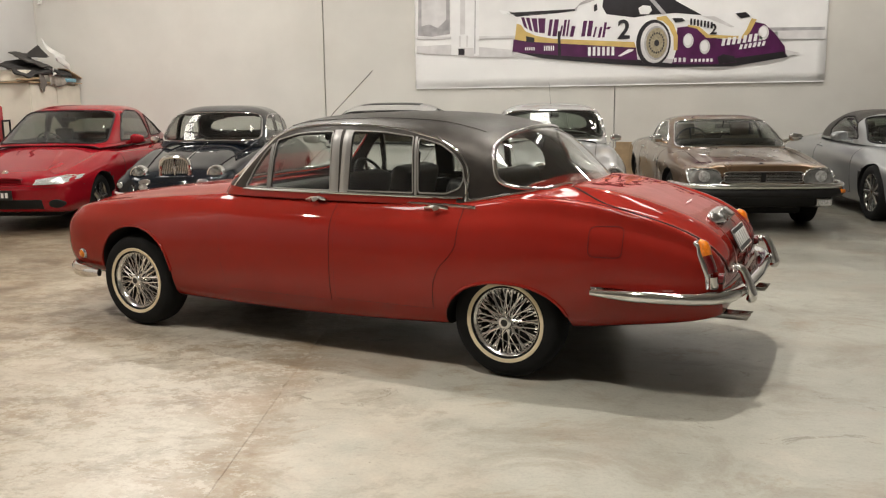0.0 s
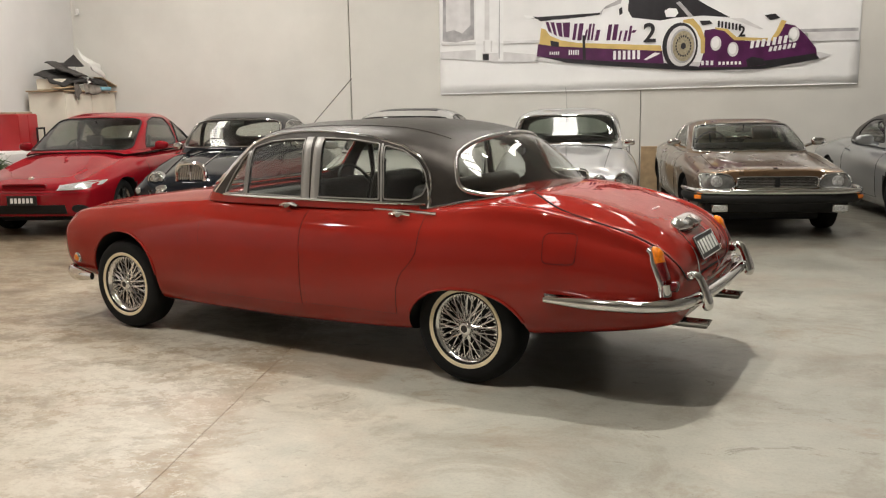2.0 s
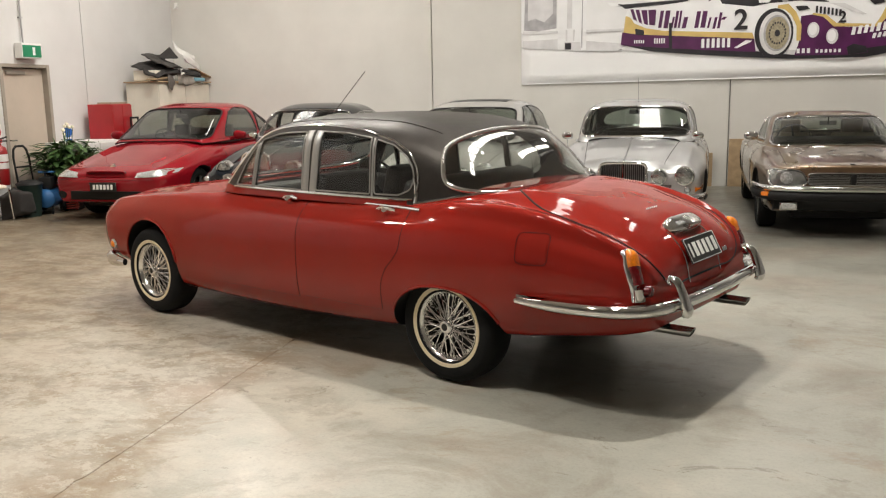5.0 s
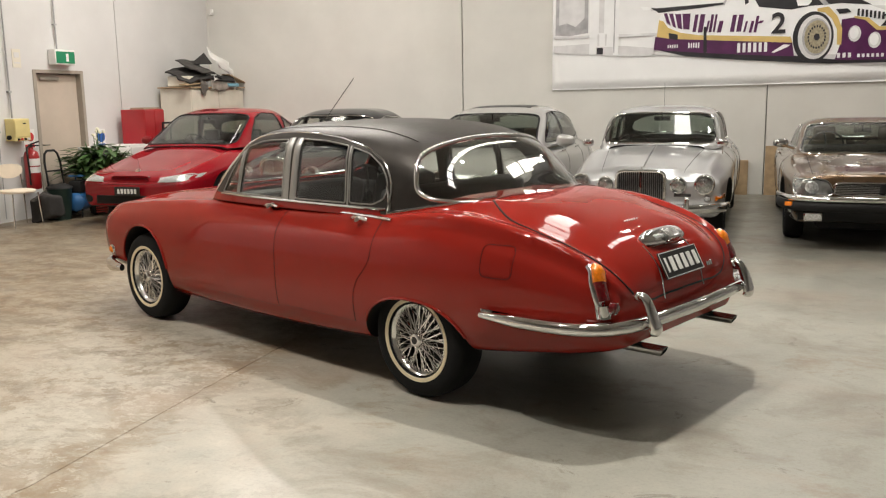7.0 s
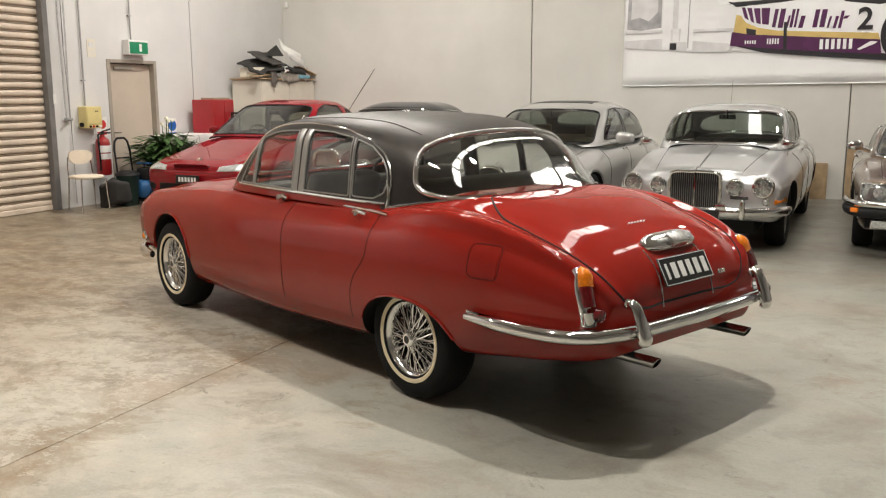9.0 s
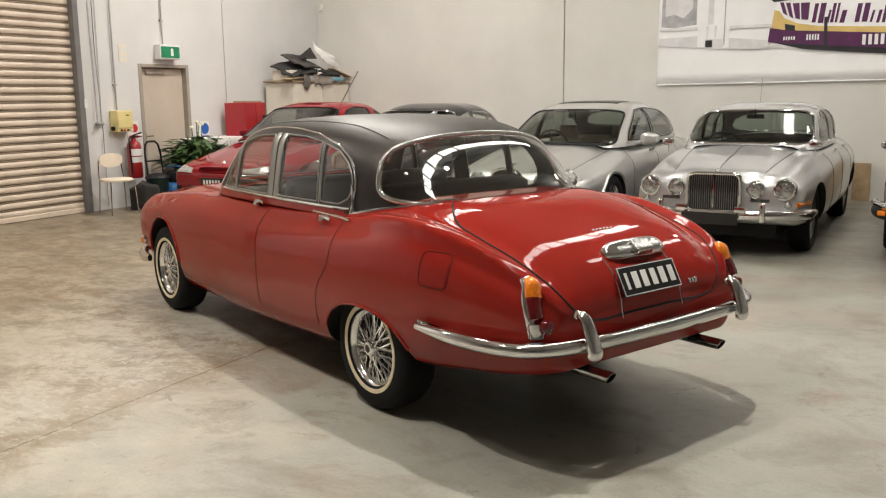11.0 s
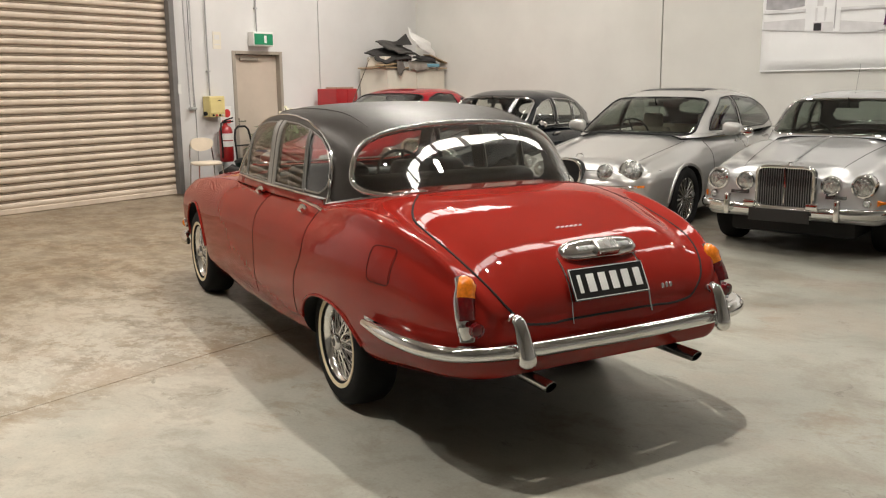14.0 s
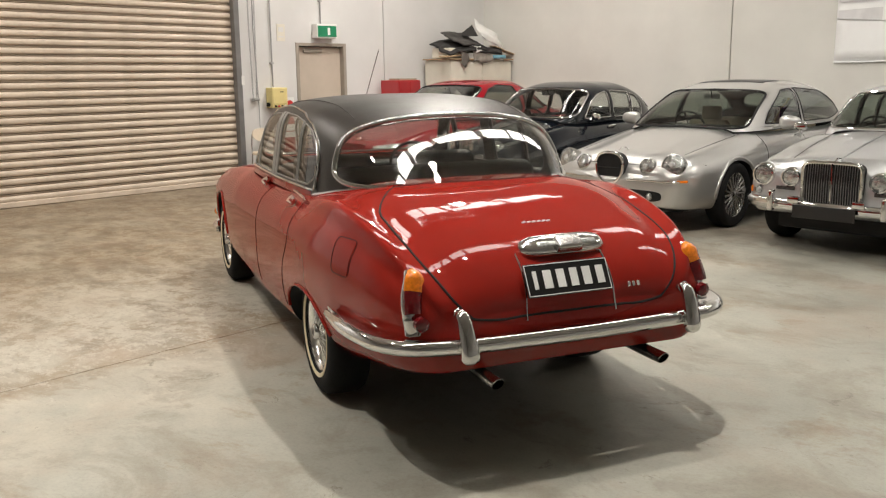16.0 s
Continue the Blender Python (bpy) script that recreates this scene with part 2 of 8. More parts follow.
M = dict(
    floor=concrete_floor("polished_concrete"),
    wall=material("grey_wall_paint", (0.66, 0.645, 0.60), 0.55, vary=0.05, scale=1.2, bump=0.08, bump_scale=45, second=(0.59, 0.57, 0.52), second_scale=0.7, second_amount=0.5),
    wall_left=material("pale_wall_paint", (0.66, 0.65, 0.635), 0.5, vary=0.05, scale=1.2, bump=0.08, bump_scale=45, second=(0.59, 0.575, 0.55), second_scale=0.8, second_amount=0.5),
    # unseen walls: the dimness of that end is put into their colour
    far_wall=material("shade_toned_wall_paint", (0.46, 0.45, 0.43), 0.6, vary=0.1, scale=1.2),
    groove=material("joint_sealant", (0.30, 0.29, 0.27), 0.8),
    ceiling=material("pale_ceiling_lining", (0.56, 0.55, 0.53), 0.6, vary=0.06, scale=2),
    steel=material("painted_steel", (0.34, 0.34, 0.33), 0.45, vary=0.08, scale=5),
    skylight=glow_material("lit_skylight", (1.0, 0.97, 0.90), STRIP_GLOW),
    lamp=glow_material("lamp_lens", (1.0, 0.94, 0.84), 24.0),
    grille_bar=material("dulled_grille_bar", (0.26, 0.255, 0.245), 0.38, metal=0.7, vary=0.1),
    dark_steel=material("dark_painted_steel", (0.16, 0.155, 0.15), 0.5, vary=0.2, scale=5),
    roller=material("cream_roller_steel", (0.66, 0.555, 0.448), 0.42, vary=0.08, scale=3, second=(0.36, 0.29, 0.22), second_scale=5, second_amount=0.45),
    red=material("red_car_paint", (0.255, 0.0168, 0.0110), 0.6, vary=0.06, scale=3, coat=0.8, rough_vary=0.15, specular=0.0, wave=0.11),
    holden=material("bright_red_paint", (0.235, 0.006, 0.012), 0.45, vary=0.04, scale=3, coat=1.0, specular=0.0),
    black_paint=material("black_car_paint", (0.006, 0.008, 0.012), 0.4, vary=0.05, coat=1.0, specular=0.0),
    silver=material("silver_car_paint", (0.50, 0.495, 0.48), 0.31, metal=0.65, vary=0.02, coat=1.0),
    silver_old=material("pale_silver_paint", (0.49, 0.495, 0.495), 0.31, metal=0.65, vary=0.02, coat=1.0),
    silver_dark=material("blue_silver_paint", (0.35, 0.365, 0.375), 0.31, metal=0.65, vary=0.02, coat=1.0),
    bronze=material("bronze_car_paint", (0.20, 0.125, 0.070), 0.28, metal=0.75, vary=0.06, coat=1.0),
    vinyl=material("black_vinyl", (0.021, 0.0185, 0.0165), 0.40, vary=0.25, scale=14, bump=0.10, bump_scale=420, specular=0.42, sheen=(1.0, 0.93, 0.85)),
    spoke=material("polished_spoke", (0.92, 0.91, 0.89), 0.15, metal=1.0, vary=0.05, rough_vary=0.3),
    chrome=material("chrome", (0.76, 0.76, 0.755), 0.06, metal=1.0, vary=0.04, rough_vary=0.4),
    satin=material("satin_window_metal", (0.44, 0.435, 0.42), 0.42, metal=1.0, vary=0.06, rough_vary=0.3),
    dull_chrome=material("worn_chrome", (0.50, 0.495, 0.48), 0.24, metal=1.0, vary=0.1, rough_vary=0.4),
    rubber=material("tyre_rubber", (0.010, 0.010, 0.010), 0.85, vary=0.25, scale=9, bump=0.2, bump_scale=90, specular=0.2),
    black=material("black_trim", (0.012, 0.012, 0.012), 0.55, vary=0.2, specular=0.25),
    gap=material("shut_line", (0.012, 0.006, 0.005), 0.9),
    whitewall=material("cream_whitewall", (0.74, 0.63, 0.43), 0.55, vary=0.08, scale=12),
    leather=material("black_leather", (0.022, 0.021, 0.021), 0.42, vary=0.2, bump=0.2, bump_scale=130),
    tan=material("tan_leather", (0.36, 0.29, 0.21), 0.5, vary=0.15, bump=0.2, bump_scale=130),
    glass=glass_material("car_glass", (0.84, 0.87, 0.84), 0.07),
    screen_glass=glass_material("thick_screen_glass", (0.86, 0.89, 0.86), 0.18),
    dark_glass=glass_material("tinted_car_glass", (0.50, 0.55, 0.51), 0.09),
    amber=material("amber_lens", (0.75, 0.20, 0.01), 0.12, vary=0.25, scale=60, coat=1.0),
    ruby=material("red_lens", (0.11, 0.004, 0.006), 0.1, vary=0.25, scale=60, coat=1.0),
    lens=material("clear_lens", (0.55, 0.56, 0.55), 0.16, metal=0.5, vary=0.45, scale=55, coat=1.0),
    lamp_optic=material("faceted_lamp_glass", (0.42, 0.43, 0.42), 0.08, metal=0.8, vary=0.65, scale=38, bump=0.7, bump_scale=42, coat=1.0),
    dark_lens=material("smoked_lens", (0.10, 0.102, 0.098), 0.14, metal=0.5, vary=0.6, scale=45, coat=1.0),
    plate_black=material("black_plate", (0.012, 0.012, 0.012), 0.35),
    plate_mark=material("white_plate_mark", (0.80, 0.80, 0.78), 0.5),
    wood=material("plywood", (0.42, 0.30, 0.175), 0.6, vary=0.2, scale=9, bump=0.1),
    headlamp_glass=material("clear_headlamp_glass", (0.26, 0.265, 0.255), 0.10, metal=0.6, vary=0.35, scale=16, bump=0.25, bump_scale=26, coat=1.0),
)

# ---- mesh helpers ----


def part(name, bm, mat, parent, label="", smooth=True, sharp=40):
    me = bpy.data.meshes.new(name)
    bmesh.ops.recalc_face_normals(bm, faces=bm.faces[:]) if len(bm.faces) < 60000 else None
    bm.to_mesh(me)
    bm.free()
    for k in (mat if isinstance(mat, (list, tuple)) else [mat]):
        me.materials.append(k)
    if smooth:
        me.polygons.foreach_set("use_smooth", [True] * len(me.polygons))
        me.set_sharp_from_angle(angle=radians(sharp))
    ob = new(name, me)
    ob.parent = parent
    if label:
        ob["label"] = label
    return ob


def thing(name, label, category, m=None, group="", kind=""):
    ob = new(name)
    ob.empty_display_size = 0.2
    if m is not None:
        ob.matrix_world = m
    return tagged(ob, label, category, group, kind)


def spline(*knots):
    """A smooth curve through (x, value) knots, with no overshoot."""
    xs, ys = np.array([k[0] for k in knots], float), np.array([k[1] for k in knots], float)
    h, d = np.diff(xs), np.diff(ys) / np.diff(xs)
    m = np.zeros(len(xs))
    m[0], m[-1] = d[0], d[-1]
    for i in range(1, len(xs) - 1):
        if d[i - 1] * d[i] > 0:
            w1, w2 = 2 * h[i] + h[i - 1], h[i] + 2 * h[i - 1]
            m[i] = (w1 + w2) / (w1 / d[i - 1] + w2 / d[i])

    def f(x):
        x = min(max(x, xs[0]), xs[-1])
        i = min(int(np.searchsorted(xs, x, side="right")) - 1, len(h) - 1)
        s = (x - xs[i]) / h[i]
        return float(ys[i] * (1 + 2 * s) * (1 - s) ** 2 + m[i] * h[i] * s * (1 - s) ** 2 + ys[i + 1] * s * s * (3 - 2 * s) + m[i + 1] * h[i] * s * s * (s - 1))
    return f


def box(bm, c, size, bevel=0.0, seg=2, turn=None):
    made = bmesh.ops.create_cube(bm, size=1.0)["verts"]
    bmesh.ops.scale(bm, vec=size, verts=made)
    if bevel:
        edges = list({e for v in made for e in v.link_edges})
        made = bmesh.ops.bevel(bm, geom=edges, offset=bevel, segments=seg, affect="EDGES", profile=0.6)["verts"]
    if turn is not None:
        bmesh.ops.transform(bm, matrix=turn, verts=made)
    bmesh.ops.translate(bm, vec=c, verts=made)
    return made


def tube(bm, pts, r, sides=8, closed=False, flat=1.0, up=(0, 0, 1), taper=None):
    """A round or flattened bar swept along points. flat scales it along up."""
    pts = [Vector(p) for p in pts]
    n, rings = len(pts), []
    for i, p in enumerate(pts):
        a = pts[(i - 1) % n] if closed or i else p
        b = pts[(i + 1) % n] if closed or i < n - 1 else p
        d = (b - a).normalized()
        side = d.cross(Vector(up))
        if side.length < 1e-4:
            side = d.cross(Vector((1, 0, 0.01)))
        side.normalize()
        top = side.cross(d).normalized()
        k = r * (taper(i / max(1, n - 1)) if taper else 1)
        rings.append([bm.verts.new(p + side * k * math.cos(q) + top * k * flat * math.sin(q)) for q in (2 * math.pi * j / sides for j in range(sides))])
    for i in range(n if closed else n - 1):
        a, b = rings[i], rings[(i + 1) % n]
        for j in range(sides):
            bm.faces.new((a[j], a[(j + 1) % sides], b[(j + 1) % sides], b[j]))
    if not closed:
        bm.faces.new(rings[0][::-1])
        bm.faces.new(rings[-1])


def lathe(bm, profile, n=48, axis="y", at=(0, 0, 0), closed=False):
    """Turn a profile of (radius, along) about an axis."""
    rings = []
    for i in range(n):
        a = 2 * math.pi * i / n
        c, s = math.cos(a), math.sin(a)
        ring = []
        for r, h in profile:
            p = {"y": (r * c, h, r * s), "x": (h, r * c, r * s), "z": (r * c, r * s, h)}[axis]
            ring.append(bm.verts.new((p[0] + at[0], p[1] + at[1], p[2] + at[2])))
        rings.append(ring)
    k = len(profile)
    for i in range(n):
        a, b = rings[i], rings[(i + 1) % n]
        for j in range(k if closed else k - 1):
            bm.faces.new((a[j], a[(j + 1) % k], b[(j + 1) % k], b[j]))
    bmesh.ops.remove_doubles(bm, verts=bm.verts[:], dist=1e-5)


def rounded(poly, times=2):
    for _ in range(times):
        out = []
        for i, a in enumerate(poly):
            b = poly[(i + 1) % len(poly)]
            out += [tuple(0.75 * p + 0.25 * q for p, q in zip(a, b)), tuple(0.25 * p + 0.75 * q for p, q in zip(a, b))]
        poly = out
    return poly


def fillet(poly, r, n=4):
    """The polygon with its corners rounded to about r."""
    out = []
    for i, p in enumerate(poly):
        p, a, b = Vector(p), Vector(poly[i - 1]), Vector(poly[(i + 1) % len(poly)])
        ka, kb = min(r, 0.45 * (a - p).length), min(r, 0.45 * (b - p).length)
        s, e = p + (a - p).normalized() * ka, p + (b - p).normalized() * kb
        out += [tuple((1 - t) ** 2 * s + 2 * t * (1 - t) * p + t * t * e) for t in (k / n for k in range(n + 1))]
    return out


def inside(poly, x, z):
    hit, n = False, len(poly)
    for i in range(n):
        (ax, az), (bx, bz) = poly[i], poly[(i + 1) % n]
        if (az > z) != (bz > z) and x < (bx - ax) * (z - az) / (bz - az) + ax:
            hit = not hit
    return hit


def resample(poly, step, closed=True):
    pts = [Vector(p) for p in poly] + ([Vector(poly[0])] if closed else [])
    out = []
    for a, b in zip(pts, pts[1:]):
        k = max(1, int((b - a).length / step))
        out += [a.lerp(b, i / k) for i in range(k)]
    return out if closed else out + [pts[-1]]


def slab(bm, poly, y0, y1):
    """A flat shape in x and z, from y0 to y1."""
    a = [bm.verts.new((x, y0, z)) for x, z in poly]
    b = [bm.verts.new((x, y1, z)) for x, z in poly]
    bm.faces.new(a)
    bm.faces.new(b[::-1])
    for i in range(len(poly)):
        j = (i + 1) % len(poly)
        bm.faces.new((a[i], b[i], b[j], a[j]))


# ---- car shapes ----


class Body:
    """A car's closed lower body: sections along x, rounded off at nose and tail."""

    def __init__(self, x0, x1, sill, low, wide, zwide, crown, p, q, nose, tail, zcap, ridge=((0, 0), (1, 0)), trough=((0, 0), (1, 0))):
        self.ridge, self.trough = spline(*ridge), spline(*trough)
        self.x0, self.x1, self.nose, self.tail, self.zcap = x0, x1, nose, tail, zcap
        self.sill, self.low, self.wide, self.zwide, self.crown, self.p, self.q = (spline(*k) for k in (sill, low, wide, zwide, crown, p, q))

    def section(self, x, v):
        zs, lo, w, zw, zc = self.sill(x), self.low(x), self.wide(x), self.zwide(x), self.crown(x)
        inner = lo - 0.08
        if v < 0.1:
            return inner * v / 0.1, zs
        if v < 0.32:
            a = (v - 0.1) / 0.22 * math.pi / 2
            return inner + (w - inner) * math.sin(a) ** 0.75, zw - (zw - zs) * math.cos(a) ** 0.85
        a = (v - 0.32) / 0.68 * math.pi / 2
        up = self.ridge(x) * math.exp(-((a - 0.77) / 0.13) ** 2)
        down = self.trough(x) * math.exp(-((a - 1.08) / 0.15) ** 2)
        return w * max(0.0, math.cos(a)) ** (2 / self.p(x)) + 0.6 * up, zw + (zc - zw) * math.sin(a) ** (2 / self.q(x)) + 0.8 * up - down

    def point(self, r, v):
        """r: 0 nose tip, 1 front station, 2 rear station, 3 tail tip; v: 0 underside, 1 crown."""
        if 1 <= r <= 2:
            x = self.x0 + (self.x1 - self.x0) * (r - 1)
            y, z = self.section(x, v)
            return x, y, z
        front = r < 1
        x, cap, sign = (self.x0, self.nose, -1) if front else (self.x1, self.tail, 1)
        length, dy, dtop, dlow, bulge = cap
        k = 1 - r if front else r - 2
        y, z = self.section(x, v)
        w, zc, zs = self.wide(x), self.crown(x), self.sill(x)
        a = min(k / 0.7, 1) * math.pi / 2
        c, run = (1 - math.cos(a)) ** 1.3, length * math.sin(a)
        s = 1 if k <= 0.7 else max(0.0, 1 - (k - 0.7) / 0.3)
        # the cap leaves the station at the slope that the body has there
        fall = lambda f, d, way: min(max(0.0, way * (f(x) - f(x - sign * 0.02)) / 0.02), 0.85 * d / length)
        drop = lambda d, m: m * run + c * (d - m * length)
        top = 1 - drop(dtop, fall(self.crown, dtop, -1)) / (zc - self.zcap)
        low = 1 - drop(dlow, fall(self.sill, dlow, 1)) / (self.zcap - zs)
        y *= (1 - drop(dy, fall(self.wide, dy, -1)) / w) * s
        z = self.zcap + (z - self.zcap) * (top if z > self.zcap else low) * s
        return x + sign * (length * math.sin(a) + bulge * (1 - s * s)), y, z

    def mesh(self, nr, nv):
        bm = bmesh.new()
        rs = [0.02 + 0.98 * i / (nr // 4) for i in range(nr // 4)] + [1 + i / (nr // 2) for i in range(nr // 2)] + [2 + 0.98 * i / (nr // 4) for i in range(nr // 4 + 1)]
        vs = [i / nv for i in range(nv + 1)]
        rings = []
        for r in rs:
            half = [self.point(r, v) for v in vs]
            ring = [bm.verts.new(p) for p in half]
            ring += [bm.verts.new((p[0], -p[1], p[2])) for p in half[-2:0:-1]]
            rings.append(ring)
        n = len(rings[0])
        for a, b in zip(rings, rings[1:]):
            for j in range(n):
                bm.faces.new((a[j], a[(j + 1) % n], b[(j + 1) % n], b[j]))
        bm.faces.new(rings[0])
        bm.faces.new(rings[-1])
        bmesh.ops.recalc_face_normals(bm, faces=bm.faces[:])
        return bm


class Cabin:
    """A car's glasshouse: an arched shell over x."""

    def __init__(self, base, width, roof, p, q, lean=0.0):
        self.xa, self.xb, self.lean = roof[0][0], roof[-1][0], lean
        self.base, self.width, self.roof, self.p, self.q = (spline(*k) for k in (base, width, roof, p, q))

    def side(self, x, z):
        t = max(0.0, min(1.0, (z - self.base(x)) / max(1e-4, self.roof(x) - self.base(x))))
        return self.width(x) * (1 - t ** self.q(x)) ** (1 / self.p(x)) * (1 - self.lean * t)

    def along(self, y, z, rear=True, mid=1.8):
        """x at which the front or rear slope passes (y, z)."""
        a, b = (mid, self.xb) if rear else (mid, self.xa)
        for _ in range(40):
            m = (a + b) / 2
            h = self.roof(m) - self.base(m)
            t = (z - self.base(m)) / max(1e-4, h)
            if 0 <= t < 1 and abs(y) < self.width(m) * (1 - t ** self.q(m)) ** (1 / self.p(m)) * (1 - self.lean * t):
                a = m
            else:
                b = m
        return (a + b) / 2

    def top(self, x, y):
        lo, hi = self.base(x), self.roof(x)
        for _ in range(30):
            m = (lo + hi) / 2
            lo, hi = (m, hi) if self.side(x, m) > abs(y) else (lo, m)
        return lo

    def grid(self, nx, na):
        xs = [self.xa + (self.xb - self.xa) * (0.5 - 0.5 * math.cos(math.pi * (0.06 + 0.88 * i / nx))) for i in range(nx + 1)]
        rows = []
        for x in xs:
            row = []
            low = math.asin(0.88 ** (self.q(x) / 2))
            for j in range(na + 1):
                # even steps in height up the sides, then in angle over the roof
                u = min(j, na - j) / (na / 2)
                a = math.asin((0.88 * u / 0.62) ** (self.q(x) / 2)) if u < 0.62 else low + (math.pi / 2 - low) * (u - 0.62) / 0.38
                a = a if j <= na / 2 else math.pi - a
                c, s = math.cos(a), max(0.0, math.sin(a))
                t = s ** (2 / self.q(x))
                row.append((x, math.copysign(self.width(x) * abs(c) ** (2 / self.p(x)) * (1 - self.lean * t), c), self.base(x) + (self.roof(x) - self.base(x)) * t))
            rows.append(row)
        return rows


def cut(bm, cutters):
    """Take solid cutters away from a closed mesh; returns a new bmesh."""
    me = bpy.data.meshes.new("solid")
    bm.to_mesh(me)
    bm.free()
    ob = new("solid", me)
    others = []
    for c in cutters:
        cm = bpy.data.meshes.new("cutter")
        c.to_mesh(cm)
        c.free()
        co = new("cutter", cm)
        others.append(co)
        mod = ob.modifiers.new("cut", "BOOLEAN")
        mod.operation, mod.object, mod.solver = "DIFFERENCE", co, "EXACT"
    bpy.context.view_layer.update()
    done = bpy.data.meshes.new_from_object(ob.evaluated_get(bpy.context.evaluated_depsgraph_get()))
    out = bmesh.new()
    out.from_mesh(done)
    for o in (ob, *others):
        m = o.data
        bpy.data.objects.remove(o)
        bpy.data.meshes.remove(m)
    bpy.data.meshes.remove(done)
    return out


def arch_cutter(x, z, rx, rz, side, inner=0.52, power=2.0, n=48):
    bm = bmesh.new()
    rings = []
    for y in (inner * side, 1.2 * side):
        rings.append([bm.verts.new((x + rx * math.copysign(abs(math.cos(a)) ** (2 / power), math.cos(a)), y, z + rz * math.copysign(abs(math.sin(a)) ** (2 / power), math.sin(a)))) for a in (2 * math.pi * i / n for i in range(n))])
    for i in range(n):
        j = (i + 1) % n
        bm.faces.new((rings[0][i], rings[0][j], rings[1][j], rings[1][i]))
    bm.faces.new(rings[0])
    bm.faces.new(rings[1])
    bmesh.ops.recalc_face_normals(bm, faces=bm.faces[:])
    return bm


def tub_cutter(cabin, inset, floor, x0, x1):
    bm = bmesh.new()
    xs = [x0 + (x1 - x0) * i / 16 for i in range(17)]
    out = [(x, cabin.width(x) - inset) for x in xs] + [(x, inset - cabin.width(x)) for x in xs[::-1]]
    lo = [bm.verts.new((x, y, floor)) for x, y in out]
    hi = [bm.verts.new((x, y, 1.6)) for x, y in out]
    bm.faces.new(lo)
    bm.faces.new(hi)
    for i in range(len(out)):
        j = (i + 1) % len(out)
        bm.faces.new((lo[i], lo[j], hi[j], hi[i]))
    bmesh.ops.recalc_face_normals(bm, faces=bm.faces[:])
    return bm


def end_window(y, z, w):
    """Within a windscreen w = (mid height, half height, half width, power, droop, taper)?"""
    zc, hh, hw, n, droop, taper = w
    z = z + droop * (y / hw) ** 2
    y = y / (1 - taper * (z - zc) / hh)
    return abs(y / hw) ** n + abs((z - zc) / hh) ** n < 1


def rear_pane(x, y, z, w):
    """Within a wrapped rear window w = (axis x, mid height, half height, half turn in degrees, power, droop)?"""
    xc, zc, hh, turn, n, droop = w
    a = math.degrees(math.atan2(y, x - xc)) / turn
    return x > xc and abs(a) ** n + abs((z + droop * a * a - zc) / hh) ** n < 1


def rear_outline(cabin, w, n=120):
    xc, zc, hh, turn, k, droop = w
    out = []
    for i in range(n):
        t = 2 * math.pi * i / n
        c, s = math.cos(t), math.sin(t)
        a = math.copysign(abs(c) ** (2 / k), c)
        z = zc + hh * math.copysign(abs(s) ** (2 / k), s) - droop * a * a
        ca, sa = math.cos(radians(turn * a)), math.sin(radians(turn * a))
        lo, hi = 0.0, 2.0
        for _ in range(36):
            m = (lo + hi) / 2
            x, y = xc + m * ca, m * sa
            if x < cabin.xb and z < cabin.roof(x) and abs(y) < cabin.side(x, z):
                lo = m
            else:
                hi = m
        out.append((xc + lo * ca, lo * sa, z))
    return out


def end_outline(cabin, w, rear, mid, n=72):
    zc, hh, hw, k, droop, taper = w
    out = []
    for i in range(n):
        a = 2 * math.pi * i / n
        c, s = math.cos(a), math.sin(a)
        z = zc + hh * math.copysign(abs(s) ** (2 / k), s)
        y = hw * math.copysign(abs(c) ** (2 / k), c) * (1 - taper * (z - zc) / hh)
        z -= droop * (y / hw) ** 2
        out.append((cabin.along(y, z, rear, mid), y, z))
    return out


def glasshouse(car, cabin, panes, front, rear, roof_mat, pillar_mat, glass, mid, nx, na, belt, roof_label="", inner=None, rear_glass=None):
    """Roof and pillars with real openings, and a pane in each. belt: height under which the shell takes the pillar paint."""
    rows = cabin.grid(nx, na)
    shell, lights = {}, {}

    def put(store, key, quad):
        bm, seen = store.setdefault(key, (bmesh.new(), {}))
        for k, p in quad:
            if k not in seen:
                seen[k] = bm.verts.new(p)
        bm.faces.new([seen[k] for k, _ in quad])

    for i in range(nx):
        for j in range(na):
            quad = [((a, b), rows[a][b]) for a, b in ((i, j), (i, j + 1), (i + 1, j + 1), (i + 1, j))]
            x, y, z = (sum(p[k] for _, p in quad) / 4 for k in range(3))
            key = None
            if x > mid and rear_pane(x, y, z, rear):
                key = "rear_window"
            elif x < mid and end_window(y, z, front):
                key = "windscreen"
            else:
                for n, poly in enumerate(panes):
                    if inside(poly, x, z) and abs(y) > 0.3:
                        key = ("side_window", n, y > 0)
                        break
            if key:
                put(lights, key, quad)
            else:
                put(shell, "roof" if z > belt(x) else ("pillar", y > 0 if abs(y) > 0.25 else x > mid), quad)
    for key, (bm, _) in shell.items():
        ob = part("roof" if key == "roof" else "window_surround", bm, [roof_mat if key == "roof" else pillar_mat, inner or M["black"]], car, roof_label if key == "roof" else "")
        mod = ob.modifiers.new("thickness", "SOLIDIFY")
        mod.thickness, mod.offset, mod.material_offset, mod.material_offset_rim = 0.022, -1, 1, 1
    for key, (bm, _) in lights.items():
        part(key if isinstance(key, str) else "side_window", bm, rear_glass if rear_glass and key == "rear_window" else glass, car)


def cast(tree, origin, way):
    hit = tree.ray_cast(Vector(origin), Vector(way))
    return hit[0], hit[1]

# ---- room ----
LEFT, BACK, RIGHT, REAR = -7.52, 14.98, 10.6, -7.0


